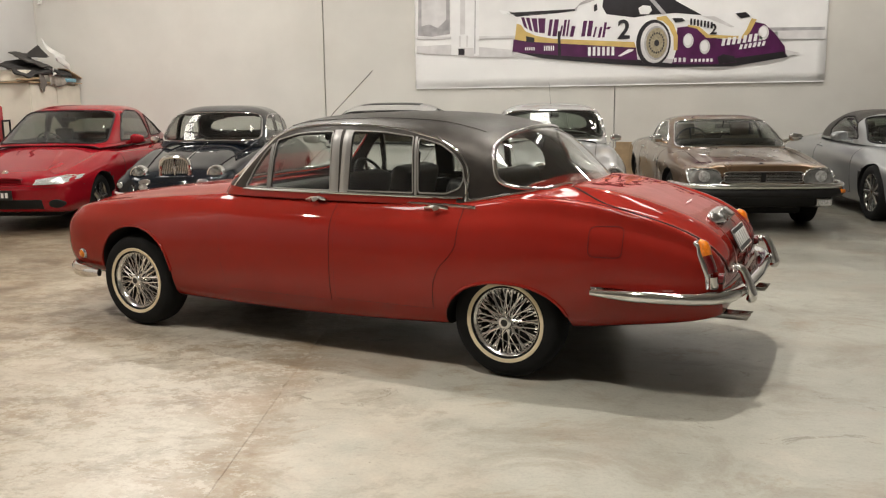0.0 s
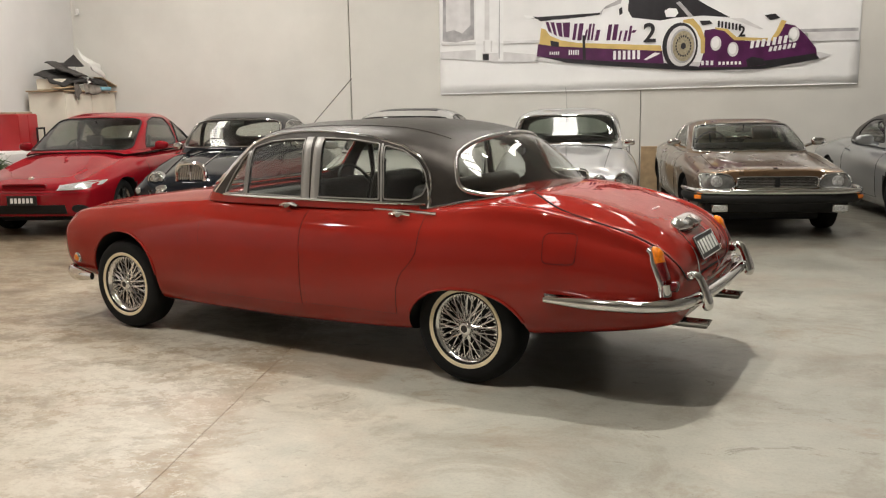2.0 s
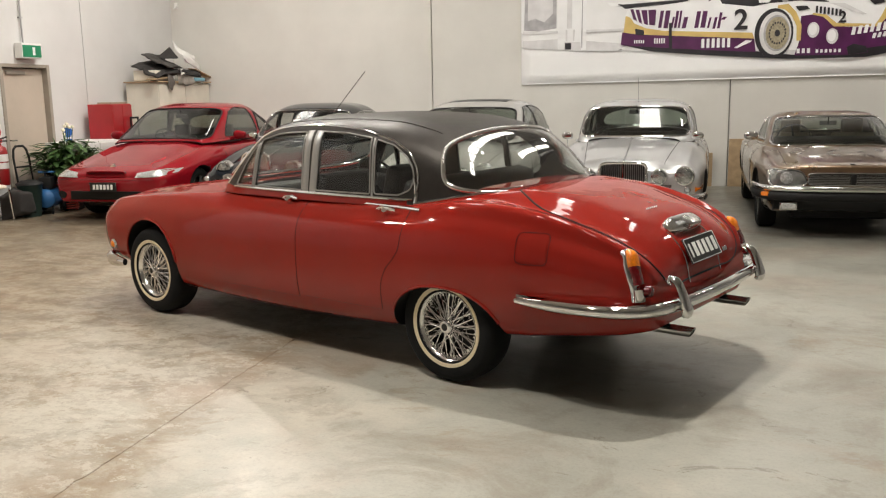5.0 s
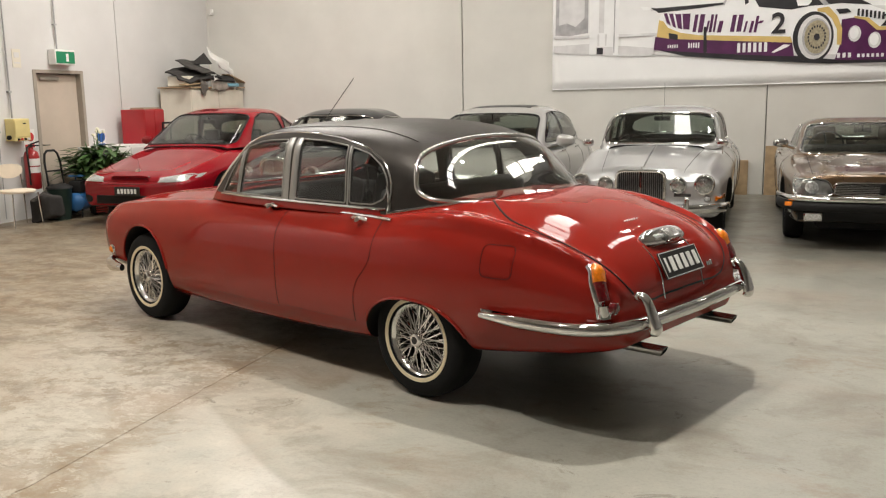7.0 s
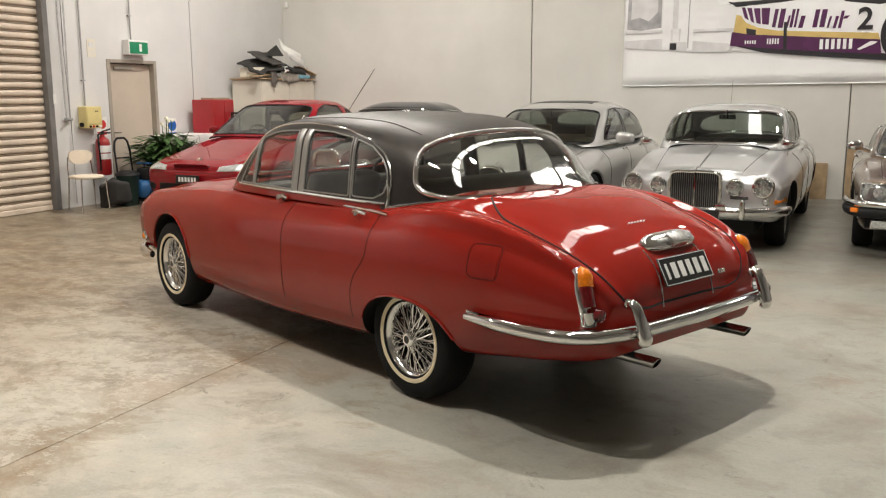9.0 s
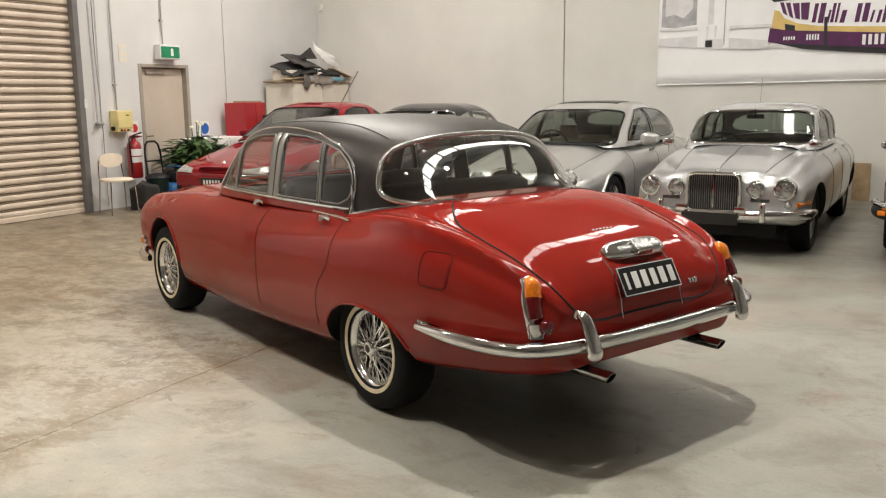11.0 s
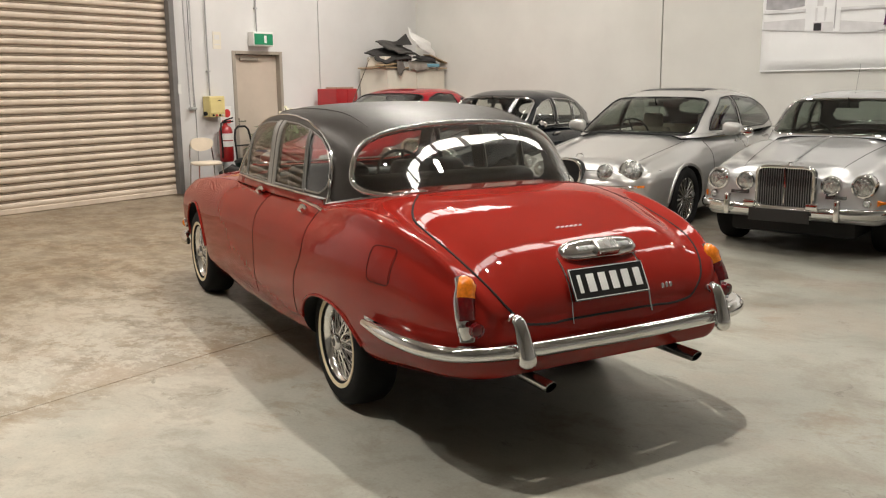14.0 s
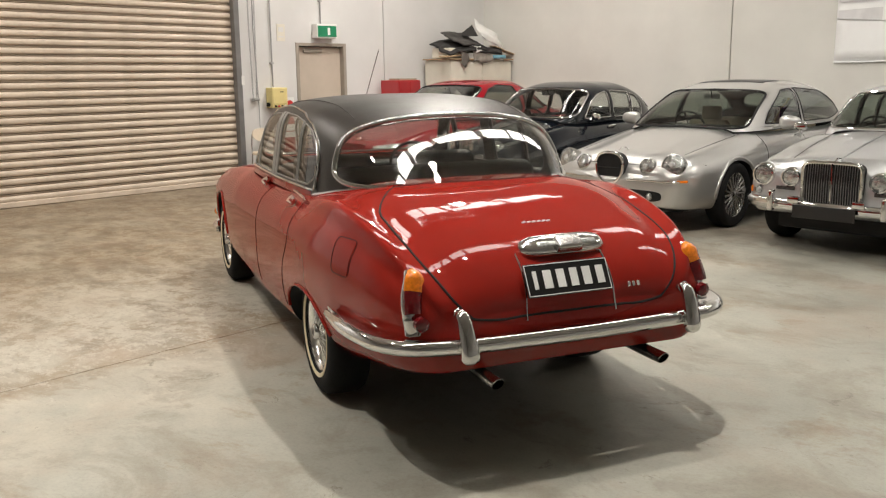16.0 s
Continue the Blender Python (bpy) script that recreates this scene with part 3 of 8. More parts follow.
def wall_panels(name, label, runs, height, along, at, out, mat):
    """A wall of cast panels with recessed joints. along: 'x' or 'y'; out: +1 or -1, the side away from the room."""
    w = thing(name, label, "wall", kind="structure")
    lo, hi = runs[0][0], runs[-1][1]
    bm = bmesh.new()
    c, s = ((lo + hi) / 2, at + out * 0.14, height / 2), (hi - lo, 0.16, height)
    box(bm, c if along == "x" else (c[1], c[0], c[2]), s if along == "x" else (s[1], s[0], s[2]))
    part("core", bm, M["groove"], w, smooth=False)
    for a, b in runs:
        bm = bmesh.new()
        c, s = ((a + b) / 2, at + out * 0.03, height / 2), (b - a - 0.016, 0.06, height)
        box(bm, c if along == "x" else (c[1], c[0], c[2]), s if along == "x" else (s[1], s[0], s[2]), 0.006, 1)
        part("panel", bm, mat, w, smooth=False)
    return w


wall_panels("wall_north", "pale grey painted concrete panel wall with dark joints", [(LEFT, -2.59), (-2.59, 2.26), (2.26, 7.11), (7.11, RIGHT)], CEIL, "x", BACK, 1, M["wall"])
# unseen walls, coloured darker to hold back bounced light
wall_panels("wall_east", "grey concrete panel wall with dimness put into its paint", [(REAR, 0.3), (0.3, 7.6), (7.6, BACK)], CEIL, "y", RIGHT, 1, M["far_wall"])
wall_panels("wall_south", "grey concrete panel wall with dimness put into its paint", [(LEFT, 1.5), (1.5, RIGHT)], CEIL, "x", REAR, -1, M["far_wall"])
# west wall: the roller doorway runs from DY0 to DY1, DZ high; the exit door from EY0 to EY1
DY0, DY1, DZ = 4.9, 9.52, 4.6
EY0, EY1, EZ = 10.59, 11.56, 2.04
west = thing("wall_west", "off-white painted concrete panel wall with dark joint", "wall", kind="structure")
for y0, y1, z0, z1 in ((REAR, DY0, 0, CEIL), (DY0, DY1, DZ, CEIL), (DY1, EY0, 0, CEIL), (EY0, EY1, EZ, CEIL), (EY1, 12.40, 0, CEIL), (12.42, BACK, 0, CEIL)):
    bm = bmesh.new()
    box(bm, (LEFT - 0.1, (y0 + y1) / 2, (z0 + z1) / 2), (0.2, y1 - y0, z1 - z0))
    part("panel", bm, M["wall_left"], west, smooth=False)
bm = bmesh.new()
box(bm, (LEFT - 0.115, 12.41, CEIL / 2), (0.17, 0.02, CEIL))
part("joint", bm, M["groove"], west, smooth=False)
bm = bmesh.new()
box(bm, (LEFT + 0.009, BACK - 0.009, CEIL / 2), (0.022, 0.022, CEIL - 0.01), 0.006, 1)
part("corner_seal", bm, M["wall"], west, smooth=False)

bm = bmesh.new()
# two pours of the slab with a chipped saw-cut joint between them
for way, edge, far in ((-1, -0.9018, LEFT - 0.3), (1, -0.8984, RIGHT + 0.3)):
    ys = [REAR - 0.3] + [0.5 + 0.02 * k for k in range(451)] + [BACK + 0.3]
    rim = []
    for y in ys:
        chip = max(0.0, noise.noise(Vector((y * 9.0, 3.7 * way, 0.4))) - 0.15) * 0.045 + 0.0022 * noise.noise(Vector((y * 31.0, way, 2.0)))
        rim.append((edge + way * max(0.0, chip + 0.0012), y))
    ring = rim + [(far, ys[-1]), (far, ys[0])]
    if way < 0:
        ring = ring[::-1]
    top = [bm.verts.new((px, py, 0.0)) for px, py in ring[::-1]]
    low = [bm.verts.new((px, py, -0.2)) for px, py in ring[::-1]]
    bm.faces.new(top)
    bm.faces.new(low[::-1])
    for k in range(len(top)):
        bm.faces.new((top[k], low[k], low[(k + 1) % len(top)], top[(k + 1) % len(top)]))
box(bm, (-0.9, (REAR + BACK) / 2, -0.1028), (0.12, BACK - REAR + 0.6, 0.2))
bmesh.ops.recalc_face_normals(bm, faces=bm.faces[:])
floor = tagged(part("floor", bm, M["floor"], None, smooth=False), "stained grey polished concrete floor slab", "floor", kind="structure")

bm = bmesh.new()
box(bm, ((LEFT + RIGHT) / 2, (REAR + BACK) / 2, CEIL + 0.1), (RIGHT - LEFT + 0.6, BACK - REAR + 0.6, 0.2))
tagged(part("ceiling", bm, M["ceiling"], None, smooth=False), "pale metal warehouse roof lining", "ceiling", kind="structure")

# rows of lit skylight sheets under the roof, each row in panels
for sx, y0, count, wide in ((0.95, 1.6, 9, 0.48), (-2.75, 7.4, 4, 0.55), (-5.6, 10.3, 3, 0.34), (3.6, 10.3, 3, 0.34)):
    sky = thing("skylight", "row of bright translucent roof sheets", "skylight", group="skylight rows", kind="structure")
    for k in range(count):
        bm = bmesh.new()
        box(bm, (sx, y0 + 1.45 * k, CEIL - 0.03), (wide, 1.20, 0.04))
        part("sheet", bm, M["skylight"], sky, smooth=False)
    for dx in (-0.56, 0.56):
        bm = bmesh.new()
        box(bm, (sx + dx, y0 + 0.725 * (count - 1), CEIL - 0.08), (0.10, 1.45 * count, 0.16), 0.01, 1)
        part("purlin", bm, M["steel"], sky, smooth=False)
# a fixture for every lamp, the added fills included
for lx, ly, power in LAMPS:
    lamp = thing("high_bay_lamp", "round hanging warehouse lamp (includes added fills)", "lamp", pose(lx, ly, CEIL - 0.6), group="high bay lamps")
    bm = bmesh.new()
    lathe(bm, [(0.0, 0.22), (0.09, 0.22), (0.11, 0.05), (0.24, -0.12), (0.25, -0.15), (0.235, -0.15), (0.0, 0.0)], 32, "z")
    part("shade", bm, M["steel"], lamp)
    bm = bmesh.new()
    tube(bm, [(0, 0, 0.2), (0, 0, 0.6)], 0.012)
    part("stem", bm, M["steel"], lamp)
    bm = bmesh.new()
    lathe(bm, [(0.0, -0.11), (0.10, -0.115), (0.15, -0.12), (0.15, -0.10), (0.0, -0.09)], 24, "z")
    part("lens", bm, M["lamp"], lamp)

# roller door
door = thing("roller_door", "closed cream corrugated steel roller door", "roller door", kind="structure")
PITCH = 0.105
prof = [(-0.022, 0.0), (0.030, 0.003), (0.039, 0.010), (0.041, 0.040), (0.038, 0.064), (0.028, 0.071), (-0.022, 0.074), (-0.022, 0.083), (0.014, 0.085), (0.016, 0.092), (-0.022, 0.095), (-0.022, 0.105)]
bm = bmesh.new()
front = [[bm.verts.new((LEFT - 0.07 + px, y, pz)) for px, pz in prof] for y in (DY0, DY1)]
back = [[bm.verts.new((LEFT - 0.078 + px, y, pz)) for px, pz in prof] for y in (DY0, DY1)]
for k in range(len(prof) - 1):
    bm.faces.new((front[0][k], front[1][k], front[1][k + 1], front[0][k + 1]))
    bm.faces.new((back[0][k], back[0][k + 1], back[1][k + 1], back[1][k]))
first = part("slat", bm, M["roller"], door, sharp=60)
first.location = (0, 0, 0.07)
for k in range(1, int((DZ - 0.07) / PITCH) + 1):
    o = new("slat", first.data)
    o.parent, o.location = door, (0, 0, 0.07 + k * PITCH)
bm = bmesh.new()
box(bm, (LEFT - 0.045, (DY0 + DY1) / 2, 0.038), (0.05, DY1 - DY0, 0.07), 0.008, 1)
part("bottom_rail", bm, M["roller"], door, smooth=False)
for y in (DY0 + 0.01, DY1 - 0.01):
    bm = bmesh.new()
    box(bm, (LEFT + 0.012, y, DZ / 2), (0.10, 0.09, DZ), 0.006, 1)
    part("guide_rail", bm, M["dark_steel"], door, "dark grey steel guide rail", smooth=False)
bm = bmesh.new()
box(bm, (LEFT - 0.26, (DY0 + DY1) / 2, DZ / 2), (0.04, DY1 - DY0 + 0.4, DZ + 0.3))
part("backing", bm, M["black"], door, smooth=False)

# ---- main car ----
A = radians(-23.53)
red_car = thing("saloon_car", "red classic four-door saloon with black vinyl roof and wire wheels", "car", pose(-2.216 + 0.80 * 0.399, 5.848 + 0.80 * 0.917, 0, 0, 0, -23.53))
body = Body(
    -0.40, 3.43,
    sill=[(-0.40, 0.32), (0.3, 0.235), (1.2, 0.225), (2.2, 0.25), (2.75, 0.292), (3.15, 0.322), (3.43, 0.355)],
    low=[(-0.40, 0.72), (0.5, 0.76), (2.2, 0.78), (3.1, 0.77), (3.43, 0.73)],
    wide=[(-0.40, 0.785), (0.0, 0.815), (0.6, 0.842), (1.4, 0.852), (2.3, 0.855), (2.8, 0.85), (3.15, 0.83), (3.43, 0.79)],
    zwide=[(-0.40, 0.58), (0.6, 0.57), (1.6, 0.56), (2.5, 0.60), (3.0, 0.62), (3.43, 0.62)],
    crown=[(-0.40, 0.875), (0.0, 0.925), (0.5, 0.97), (0.8, 0.985), (1.3, 0.99), (2.4, 1.0), (2.75, 1.045), (2.95, 1.05), (3.11, 1.038), (3.28, 1.005), (3.43, 0.96)],
    p=[(-0.40, 3.6), (0.5, 3.5), (0.9, 3.6), (2.2, 3.7), (2.7, 4.2), (3.1, 4.6), (3.43, 4.6)],
    q=[(-0.40, 3.2), (0.5, 3.4), (0.9, 4.0), (2.2, 4.0), (2.7, 3.3), (3.1, 3.2), (3.43, 3.2)],
    nose=(0.33, 0.11, 0.11, 0.05, 0.04), tail=(0.40, 0.20, 0.32, 0.07, 0.02), zcap=0.54,
    ridge=[(-0.40, 0.014), (0.3, 0.012), (0.8, 0.004), (2.2, 0.006), (2.6, 0.020), (3.0, 0.036), (3.43, 0.042)], trough=[(-0.40, 0.008), (0.6, 0.004), (1.0, 0.0), (2.3, 0.0), (2.8, 0.010), (3.1, 0.018), (3.43, 0.020)])
cabin = Cabin(
    base=[(0.6, 0.93), (2.4, 0.93), (3.08, 0.97)],
    width=[(0.6, 0.46), (0.68, 0.62), (0.78, 0.69), (0.92, 0.715), (1.2, 0.728), (1.6, 0.733), (2.2, 0.72), (2.5, 0.688), (2.7, 0.63), (2.85, 0.55), (3.0, 0.41), (3.08, 0.22)],
    roof=[(0.6, 0.98), (0.8, 1.115), (1.0, 1.295), (1.12, 1.385), (1.25, 1.418), (1.4, 1.432), (1.8, 1.445), (2.15, 1.433), (2.4, 1.405), (2.58, 1.365), (2.7, 1.32), (2.8, 1.25), (2.9, 1.16), (3.0, 1.065), (3.08, 1.0)],
    p=[(0.6, 4.0), (1.0, 3.0), (1.6, 2.6), (2.4, 2.6), (3.05, 2.8)],
    q=[(0.6, 3.6), (1.0, 7.5), (1.5, 10.0), (2.1, 9.5), (2.4, 6.2), (2.7, 3.4), (3.05, 2.6)], lean=0.115)
bm = body.mesh(176, 54)
tree = BVHTree.FromBMesh(bm)
cutters = [tub_cutter(cabin, 0.05, 0.36, 0.82, 2.72)]
for side in (-1, 1):
    cutters += [arch_cutter(0.015, 0.345, 0.34, 0.35, side, power=2.2), arch_cutter(2.74, 0.27, 0.365, 0.275, side, power=2.3)]
bm = cut(bm, cutters)
for f in bm.faces:
    c = f.calc_center_median()
    n = f.normal
    if n.z < -0.88 and c.z < 0.42:
        f.material_index = 1
    if 0.8 < c.x < 2.75 and abs(c.y) < cabin.width(c.x) - 0.045 and 0.34 < c.z < 1.02 and (n.z > 0.99 or abs(n.z) < 0.02):
        f.material_index = 1
    for ax, az in ((0.015, 0.345), (2.74, 0.27)):
        if abs(c.x - ax) < 0.38 and abs(c.z - az) < 0.36 and 0.5 < abs(c.y) < 0.86 and (Vector((c.x - ax, 0, c.z - az)).dot(n) < -0.05 or abs(abs(c.y) - 0.52) < 0.01):
            f.material_index = 1
part("body", bm, [M["red"], M["black"]], red_car, "glossy red painted steel", sharp=35)


def on_side(x, z, side=-1, lift=0.0, shape=None):
    p, n = cast(shape or tree, (x, 2.0 * side, z), (0, -side, 0))
    return p + n * lift if p else Vector((x, 0.8 * side, z))


def on_tail(y, z, lift=0.0):
    p, n = cast(tree, (6, y, z), (-1, 0, 0))
    return p + n * lift if p else Vector((3.7, y, z))


def on_top(x, y, lift=0.0):
    p, n = cast(tree, (x, y, 3), (0, 0, -1))
    return p + n * lift if p else Vector((x, y, 1))


def skin(rows, lift=0.0025, depth=0.012):
    """A sheet through rows of (point, normal), with its edges turned in."""
    bm = bmesh.new()
    vs = [[bm.verts.new(p + n * lift) for p, n in row] for row in rows]
    for a, b in zip(vs, vs[1:]):
        for j in range(len(a) - 1):
            bm.faces.new((a[j], a[j + 1], b[j + 1], b[j]))
    rim = vs[0] + [r[-1] for r in vs[1:]] + vs[-1][-2::-1] + [r[0] for r in vs[-2:0:-1]]
    nrm = [r for r in rows[0]] + [r[-1] for r in rows[1:]] + rows[-1][-2::-1] + [r[0] for r in rows[-2:0:-1]]
    low = [bm.verts.new(p - n * depth) for p, n in nrm]
    for i in range(len(rim)):
        j = (i + 1) % len(rim)
        bm.faces.new((rim[i], rim[j], low[j], low[i]))
    return bm


def car_door(side, front, rear, z0, z1):
    rows = []
    for i in range(29):
        z = z0 + (z1 - z0) * i / 28
        row = []
        for j in range(31):
            x = front(z) + (rear(z) - front(z)) * j / 30
            row.append(cast(tree, (x, 2.0 * side, z), (0, -side, 0)))
        rows.append(row)
    d = part("door", skin(rows), M["red"], red_car)
    outline = [rows[0][j][0] for j in range(31)] + [rows[i][30][0] for i in range(1, 29)] + [rows[28][j][0] for j in range(29, -1, -1)] + [rows[i][0][0] for i in range(27, 0, -1)]
    bm = bmesh.new()
    tube(bm, outline, 0.0024, 6, True)
    part("shut_line", bm, M["gap"], d)
    return d


def door_handle(d, side, x, z):
    h = bmesh.new()
    tube(h, [on_side(x - 0.075, z + 0.006, side, 0.012), on_side(x - 0.03, z + 0.006, side, 0.028), on_side(x + 0.03, z + 0.004, side, 0.034), on_side(x + 0.085, z, side, 0.030)], 0.010, 8, taper=lambda s: 0.8 + 0.5 * math.sin(3.1 * s))
    tube(h, [on_side(x - 0.045, z + 0.004, side, -0.005), on_side(x - 0.045, z + 0.004, side, 0.026)], 0.011)
    tube(h, [on_side(x + 0.01, z - 0.004, side, -0.004), on_side(x + 0.012, z - 0.006, side, 0.04)], 0.019, 12)
    part("handle", h, M["chrome"], d, "chrome lever handle with round push button")


front_edge = spline((0.34, 0.83), (0.6, 0.79), (0.93, 0.79))
mid_edge = spline((0.34, 1.625), (0.93, 1.625))
mid_edge2 = spline((0.34, 1.66), (0.93, 1.66))
rear_edge = spline((0.34, 2.305), (0.5, 2.315), (0.6, 2.35), (0.68, 2.42), (0.74, 2.452), (0.93, 2.462))
for side in (-1, 1):
    d = car_door(side, front_edge, mid_edge, 0.35, 0.93)
    door_handle(d, side, 1.47, 0.912)
    d = car_door(side, mid_edge2, rear_edge, 0.365, 0.93)
    door_handle(d, side, 2.30, 0.905)
    bm = bmesh.new()
    tube(bm, [on_side(0.76 + 1.78 * i / 60, 0.938 - 0.006 * i / 60, side, 0.006) for i in range(61)], 0.0095, 8)
    part("waist_strip", bm, M["chrome"], red_car)
    # fuel flaps on both rear wings
    rows = [[cast(tree, (3.202 + 0.15 * j / 8, 2.0 * side, 0.732 + 0.133 * i / 8), (0, -side, 0)) for j in range(9)] for i in range(9)]
    flap = part("fuel_flap", skin(rows, 0.002, 0.008), M["red"], red_car)
    outline = fillet([(3.192, 0.722), (3.362, 0.722), (3.362, 0.875), (3.192, 0.875)], 0.035)
    bm = bmesh.new()
    tube(bm, [on_side(p.x, p.y, side, 0.0012) for p in resample(outline, 0.012)], 0.0013, 6, True)
    part("shut_line", bm, M["gap"], flap)
    # rolled wheel arch lips
    for ax, az, rx, rz, pw in ((0.015, 0.345, 0.34, 0.35, 2.2), (2.74, 0.27, 0.365, 0.275, 2.3)):
        pts = []
        for i in range(41):
            a = math.pi * ((0.06 if ax < 1 else 0.13) + (0.9 if ax < 1 else 0.76) * i / 40)
            x = ax + (rx + 0.004) * math.copysign(abs(math.cos(a)) ** (2 / pw), math.cos(a))
            z = az + (rz + 0.004) * abs(math.sin(a)) ** (2 / pw)
            pts.append(on_side(x, z, side, 0.001))
        bm = bmesh.new()
        tube(bm, pts, 0.009, 8)
        part("arch_lip", bm, M["red"], red_car)

# boot lid
rows = []
R0, R1 = 1.885, 2.772
lid_edge = spline((0, 0.615), (0.35, 0.60), (0.7, 0.53), (1, 0.405))
for i in range(61):
    r = R0 + (R1 - R0) * i / 60
    row = []
    edge = lid_edge(i / 60)
    if i < 5:
        edge -= 0.012 * (5 - i) ** 1.6
    if i > 56:
        edge -= 0.012 * (i - 56) ** 1.6
    lo, hi = 0.45, 1.0
    for _ in range(30):
        m = (lo + hi) / 2
        lo, hi = (m, hi) if body.point(r, m)[1] > edge else (lo, m)
    half = []
    for j in range(21):
        v = lo + (1 - lo) * j / 20
        p = Vector(body.point(r, v))
        du = Vector(body.point(r + 0.004, v)) - Vector(body.point(r - 0.004, v))
        dv = Vector(body.point(r, min(1.0, v + 0.004))) - Vector(body.point(r, v - 0.004))
        n = du.cross(dv).normalized()
        n = -n if n.z + 0.5 * n.x < 0 else n
        half.append((p, n))
    row = [(Vector((p.x, -p.y, p.z)), Vector((n.x, -n.y, n.z))) for p, n in half] + half[-2::-1]
    rows.append(row)
lid = part("boot_lid", skin(rows, 0.003, 0.014), M["red"], red_car)
outline = [p for p, _ in rows[0]] + [r[-1][0] for r in rows[1:]] + [p for p, _ in rows[-1][-2::-1]] + [r[0][0] for r in rows[-2:0:-1]]
bm = bmesh.new()
tube(bm, outline, 0.0058, 6, True)
part("shut_line", bm, M["gap"], lid)

# glass
zb = 0.99
vent = fillet([(0.912, zb), (1.088, zb), (1.102, 1.256), (1.04, 1.196), (0.972, 1.10)], 0.012)
fwin = fillet([(1.112, zb), (1.563, zb), (1.55, 1.336), (1.40, 1.331), (1.28, 1.319), (1.135, 1.281)], 0.012)
rwin = fillet([(1.688, zb + 0.004), (2.122, zb + 0.006), (2.098, 1.312), (1.90, 1.336), (1.690, 1.342)], 0.012)
qwin = fillet([(2.155, zb + 0.008), (2.33, zb + 0.008), (2.405, 1.03), (2.428, 1.09), (2.412, 1.15), (2.365, 1.212), (2.27, 1.272), (2.135, 1.305)], 0.02)
panes = [vent, fwin, rwin, qwin]
REAR_W = (2.10, 1.190, 0.160, 51.5, 3.9, 0.030)
FRONT_W = (1.17, 0.165, 0.62, 5.0, 0.0, 0.08)
glasshouse(red_car, cabin, panes, FRONT_W, REAR_W, M["vinyl"], M["red"], M["glass"], 1.8, 300, 200, spline((0.6, 1.0), (1.0, 0.975), (2.38, 0.97), (2.44, 0.88), (3.08, 0.88)), "black grained vinyl", rear_glass=M["screen_glass"])


def on_cabin(x, z, side, lift=0.0):
    return Vector((x, side * (cabin.side(x, z) + lift), z))


def on_roof(x, y, lift=0.0):
    return Vector((x, y, cabin.top(x, y) + lift))


def at_foot(x, side):
    """Where the glasshouse meets the body."""
    lo, hi = 0.93, 1.25
    for _ in range(30):
        m = (lo + hi) / 2
        lo, hi = (m, hi) if on_top(x, side * cabin.side(x, m)).z > m else (lo, m)
    return Vector((x, side * (cabin.side(x, lo) + 0.004), lo + 0.004))


for side in (-1, 1):
    for poly in panes:
        bm = bmesh.new()
        tube(bm, [on_cabin(p.x, p.y, side, 0.001) for p in resample([(x, z) for x, z in poly], 0.015)], 0.0045, 8, True, flat=0.8, up=(0, 1, 0))
        part("window_frame", bm, M["satin"], red_car, "satin metal window frame")
    # drip rail
    drip = [(0.80, 0.99), (0.92, 1.124), (1.02, 1.222), (1.10, 1.295), (1.18, 1.335), (1.28, 1.357), (1.41, 1.371), (1.60, 1.377), (1.78, 1.373), (2.02, 1.353), (2.25, 1.302), (2.38, 1.235), (2.445, 1.15), (2.458, 1.09), (2.452, 1.02)]
    bm = bmesh.new()
    fine = resample(drip, 0.012, False)
    for _ in range(8):
        fine = [fine[0]] + [(a + b * 2 + c) / 4 for a, b, c in zip(fine, fine[1:], fine[2:])] + [fine[-1]]
    tube(bm, [on_cabin(p.x, p.y, side, 0.004) for p in fine], 0.0065, 8)
    part("drip_rail", bm, M["chrome"], red_car)
    for xa, xb, top, r in ((1.592, 1.584, 1.346, 0.028), (1.658, 1.662, 1.346, 0.028), (1.100, 1.115, 1.262, 0.007), (2.139, 2.117, 1.312, 0.008)):
        bm = bmesh.new()
        tube(bm, [on_cabin(xa + (xb - xa) * k / 14, 0.985 + (top - 0.985) * k / 14, side, 0.0) for k in range(15)], r, 8, flat=0.22 if r < 0.02 else 0.12, up=(0, 1, 0))
        part("pillar_strip", bm, M["satin"], red_car, "satin metal window pillar")
    bm = bmesh.new()
    tube(bm, [on_cabin(0.90 + 1.53 * k / 50, 0.978, side, 0.003) for k in range(51)], 0.008, 8)
    part("sill_strip", bm, M["chrome"], red_car)
    bm = bmesh.new()
    tube(bm, [on_cabin(2.455 - 0.03 * (1 - k / 10) ** 2, 1.10 - 0.14 * k / 10, side, 0.004) for k in range(11)], 0.010, 8, taper=lambda s: 0.7 + 1.0 * s * s)
    part("drip_rail_foot", bm, M["chrome"], red_car)
    bm = bmesh.new()
    tube(bm, [at_foot(x, side) for x in (2.445 + 0.515 * i / 24 for i in range(25))], 0.011, 8, taper=lambda s: 1.2 - 0.5 * s)
    part("quarter_trim", bm, M["chrome"], red_car)
    # roof cover seam
    bm = bmesh.new()
    tube(bm, [on_roof(x, side * (0.505 - 0.02 * (x - 1.15)), 0.0015) for x in (1.15 + 1.33 * i / 40 for i in range(41))], 0.0028, 6)
    part("roof_seam", bm, M["vinyl"], red_car)
bm = bmesh.new()
tube(bm, rear_outline(cabin, REAR_W, 140), 0.0145, 10, True)
part("rear_window_trim", bm, M["chrome"], red_car)
bm = bmesh.new()
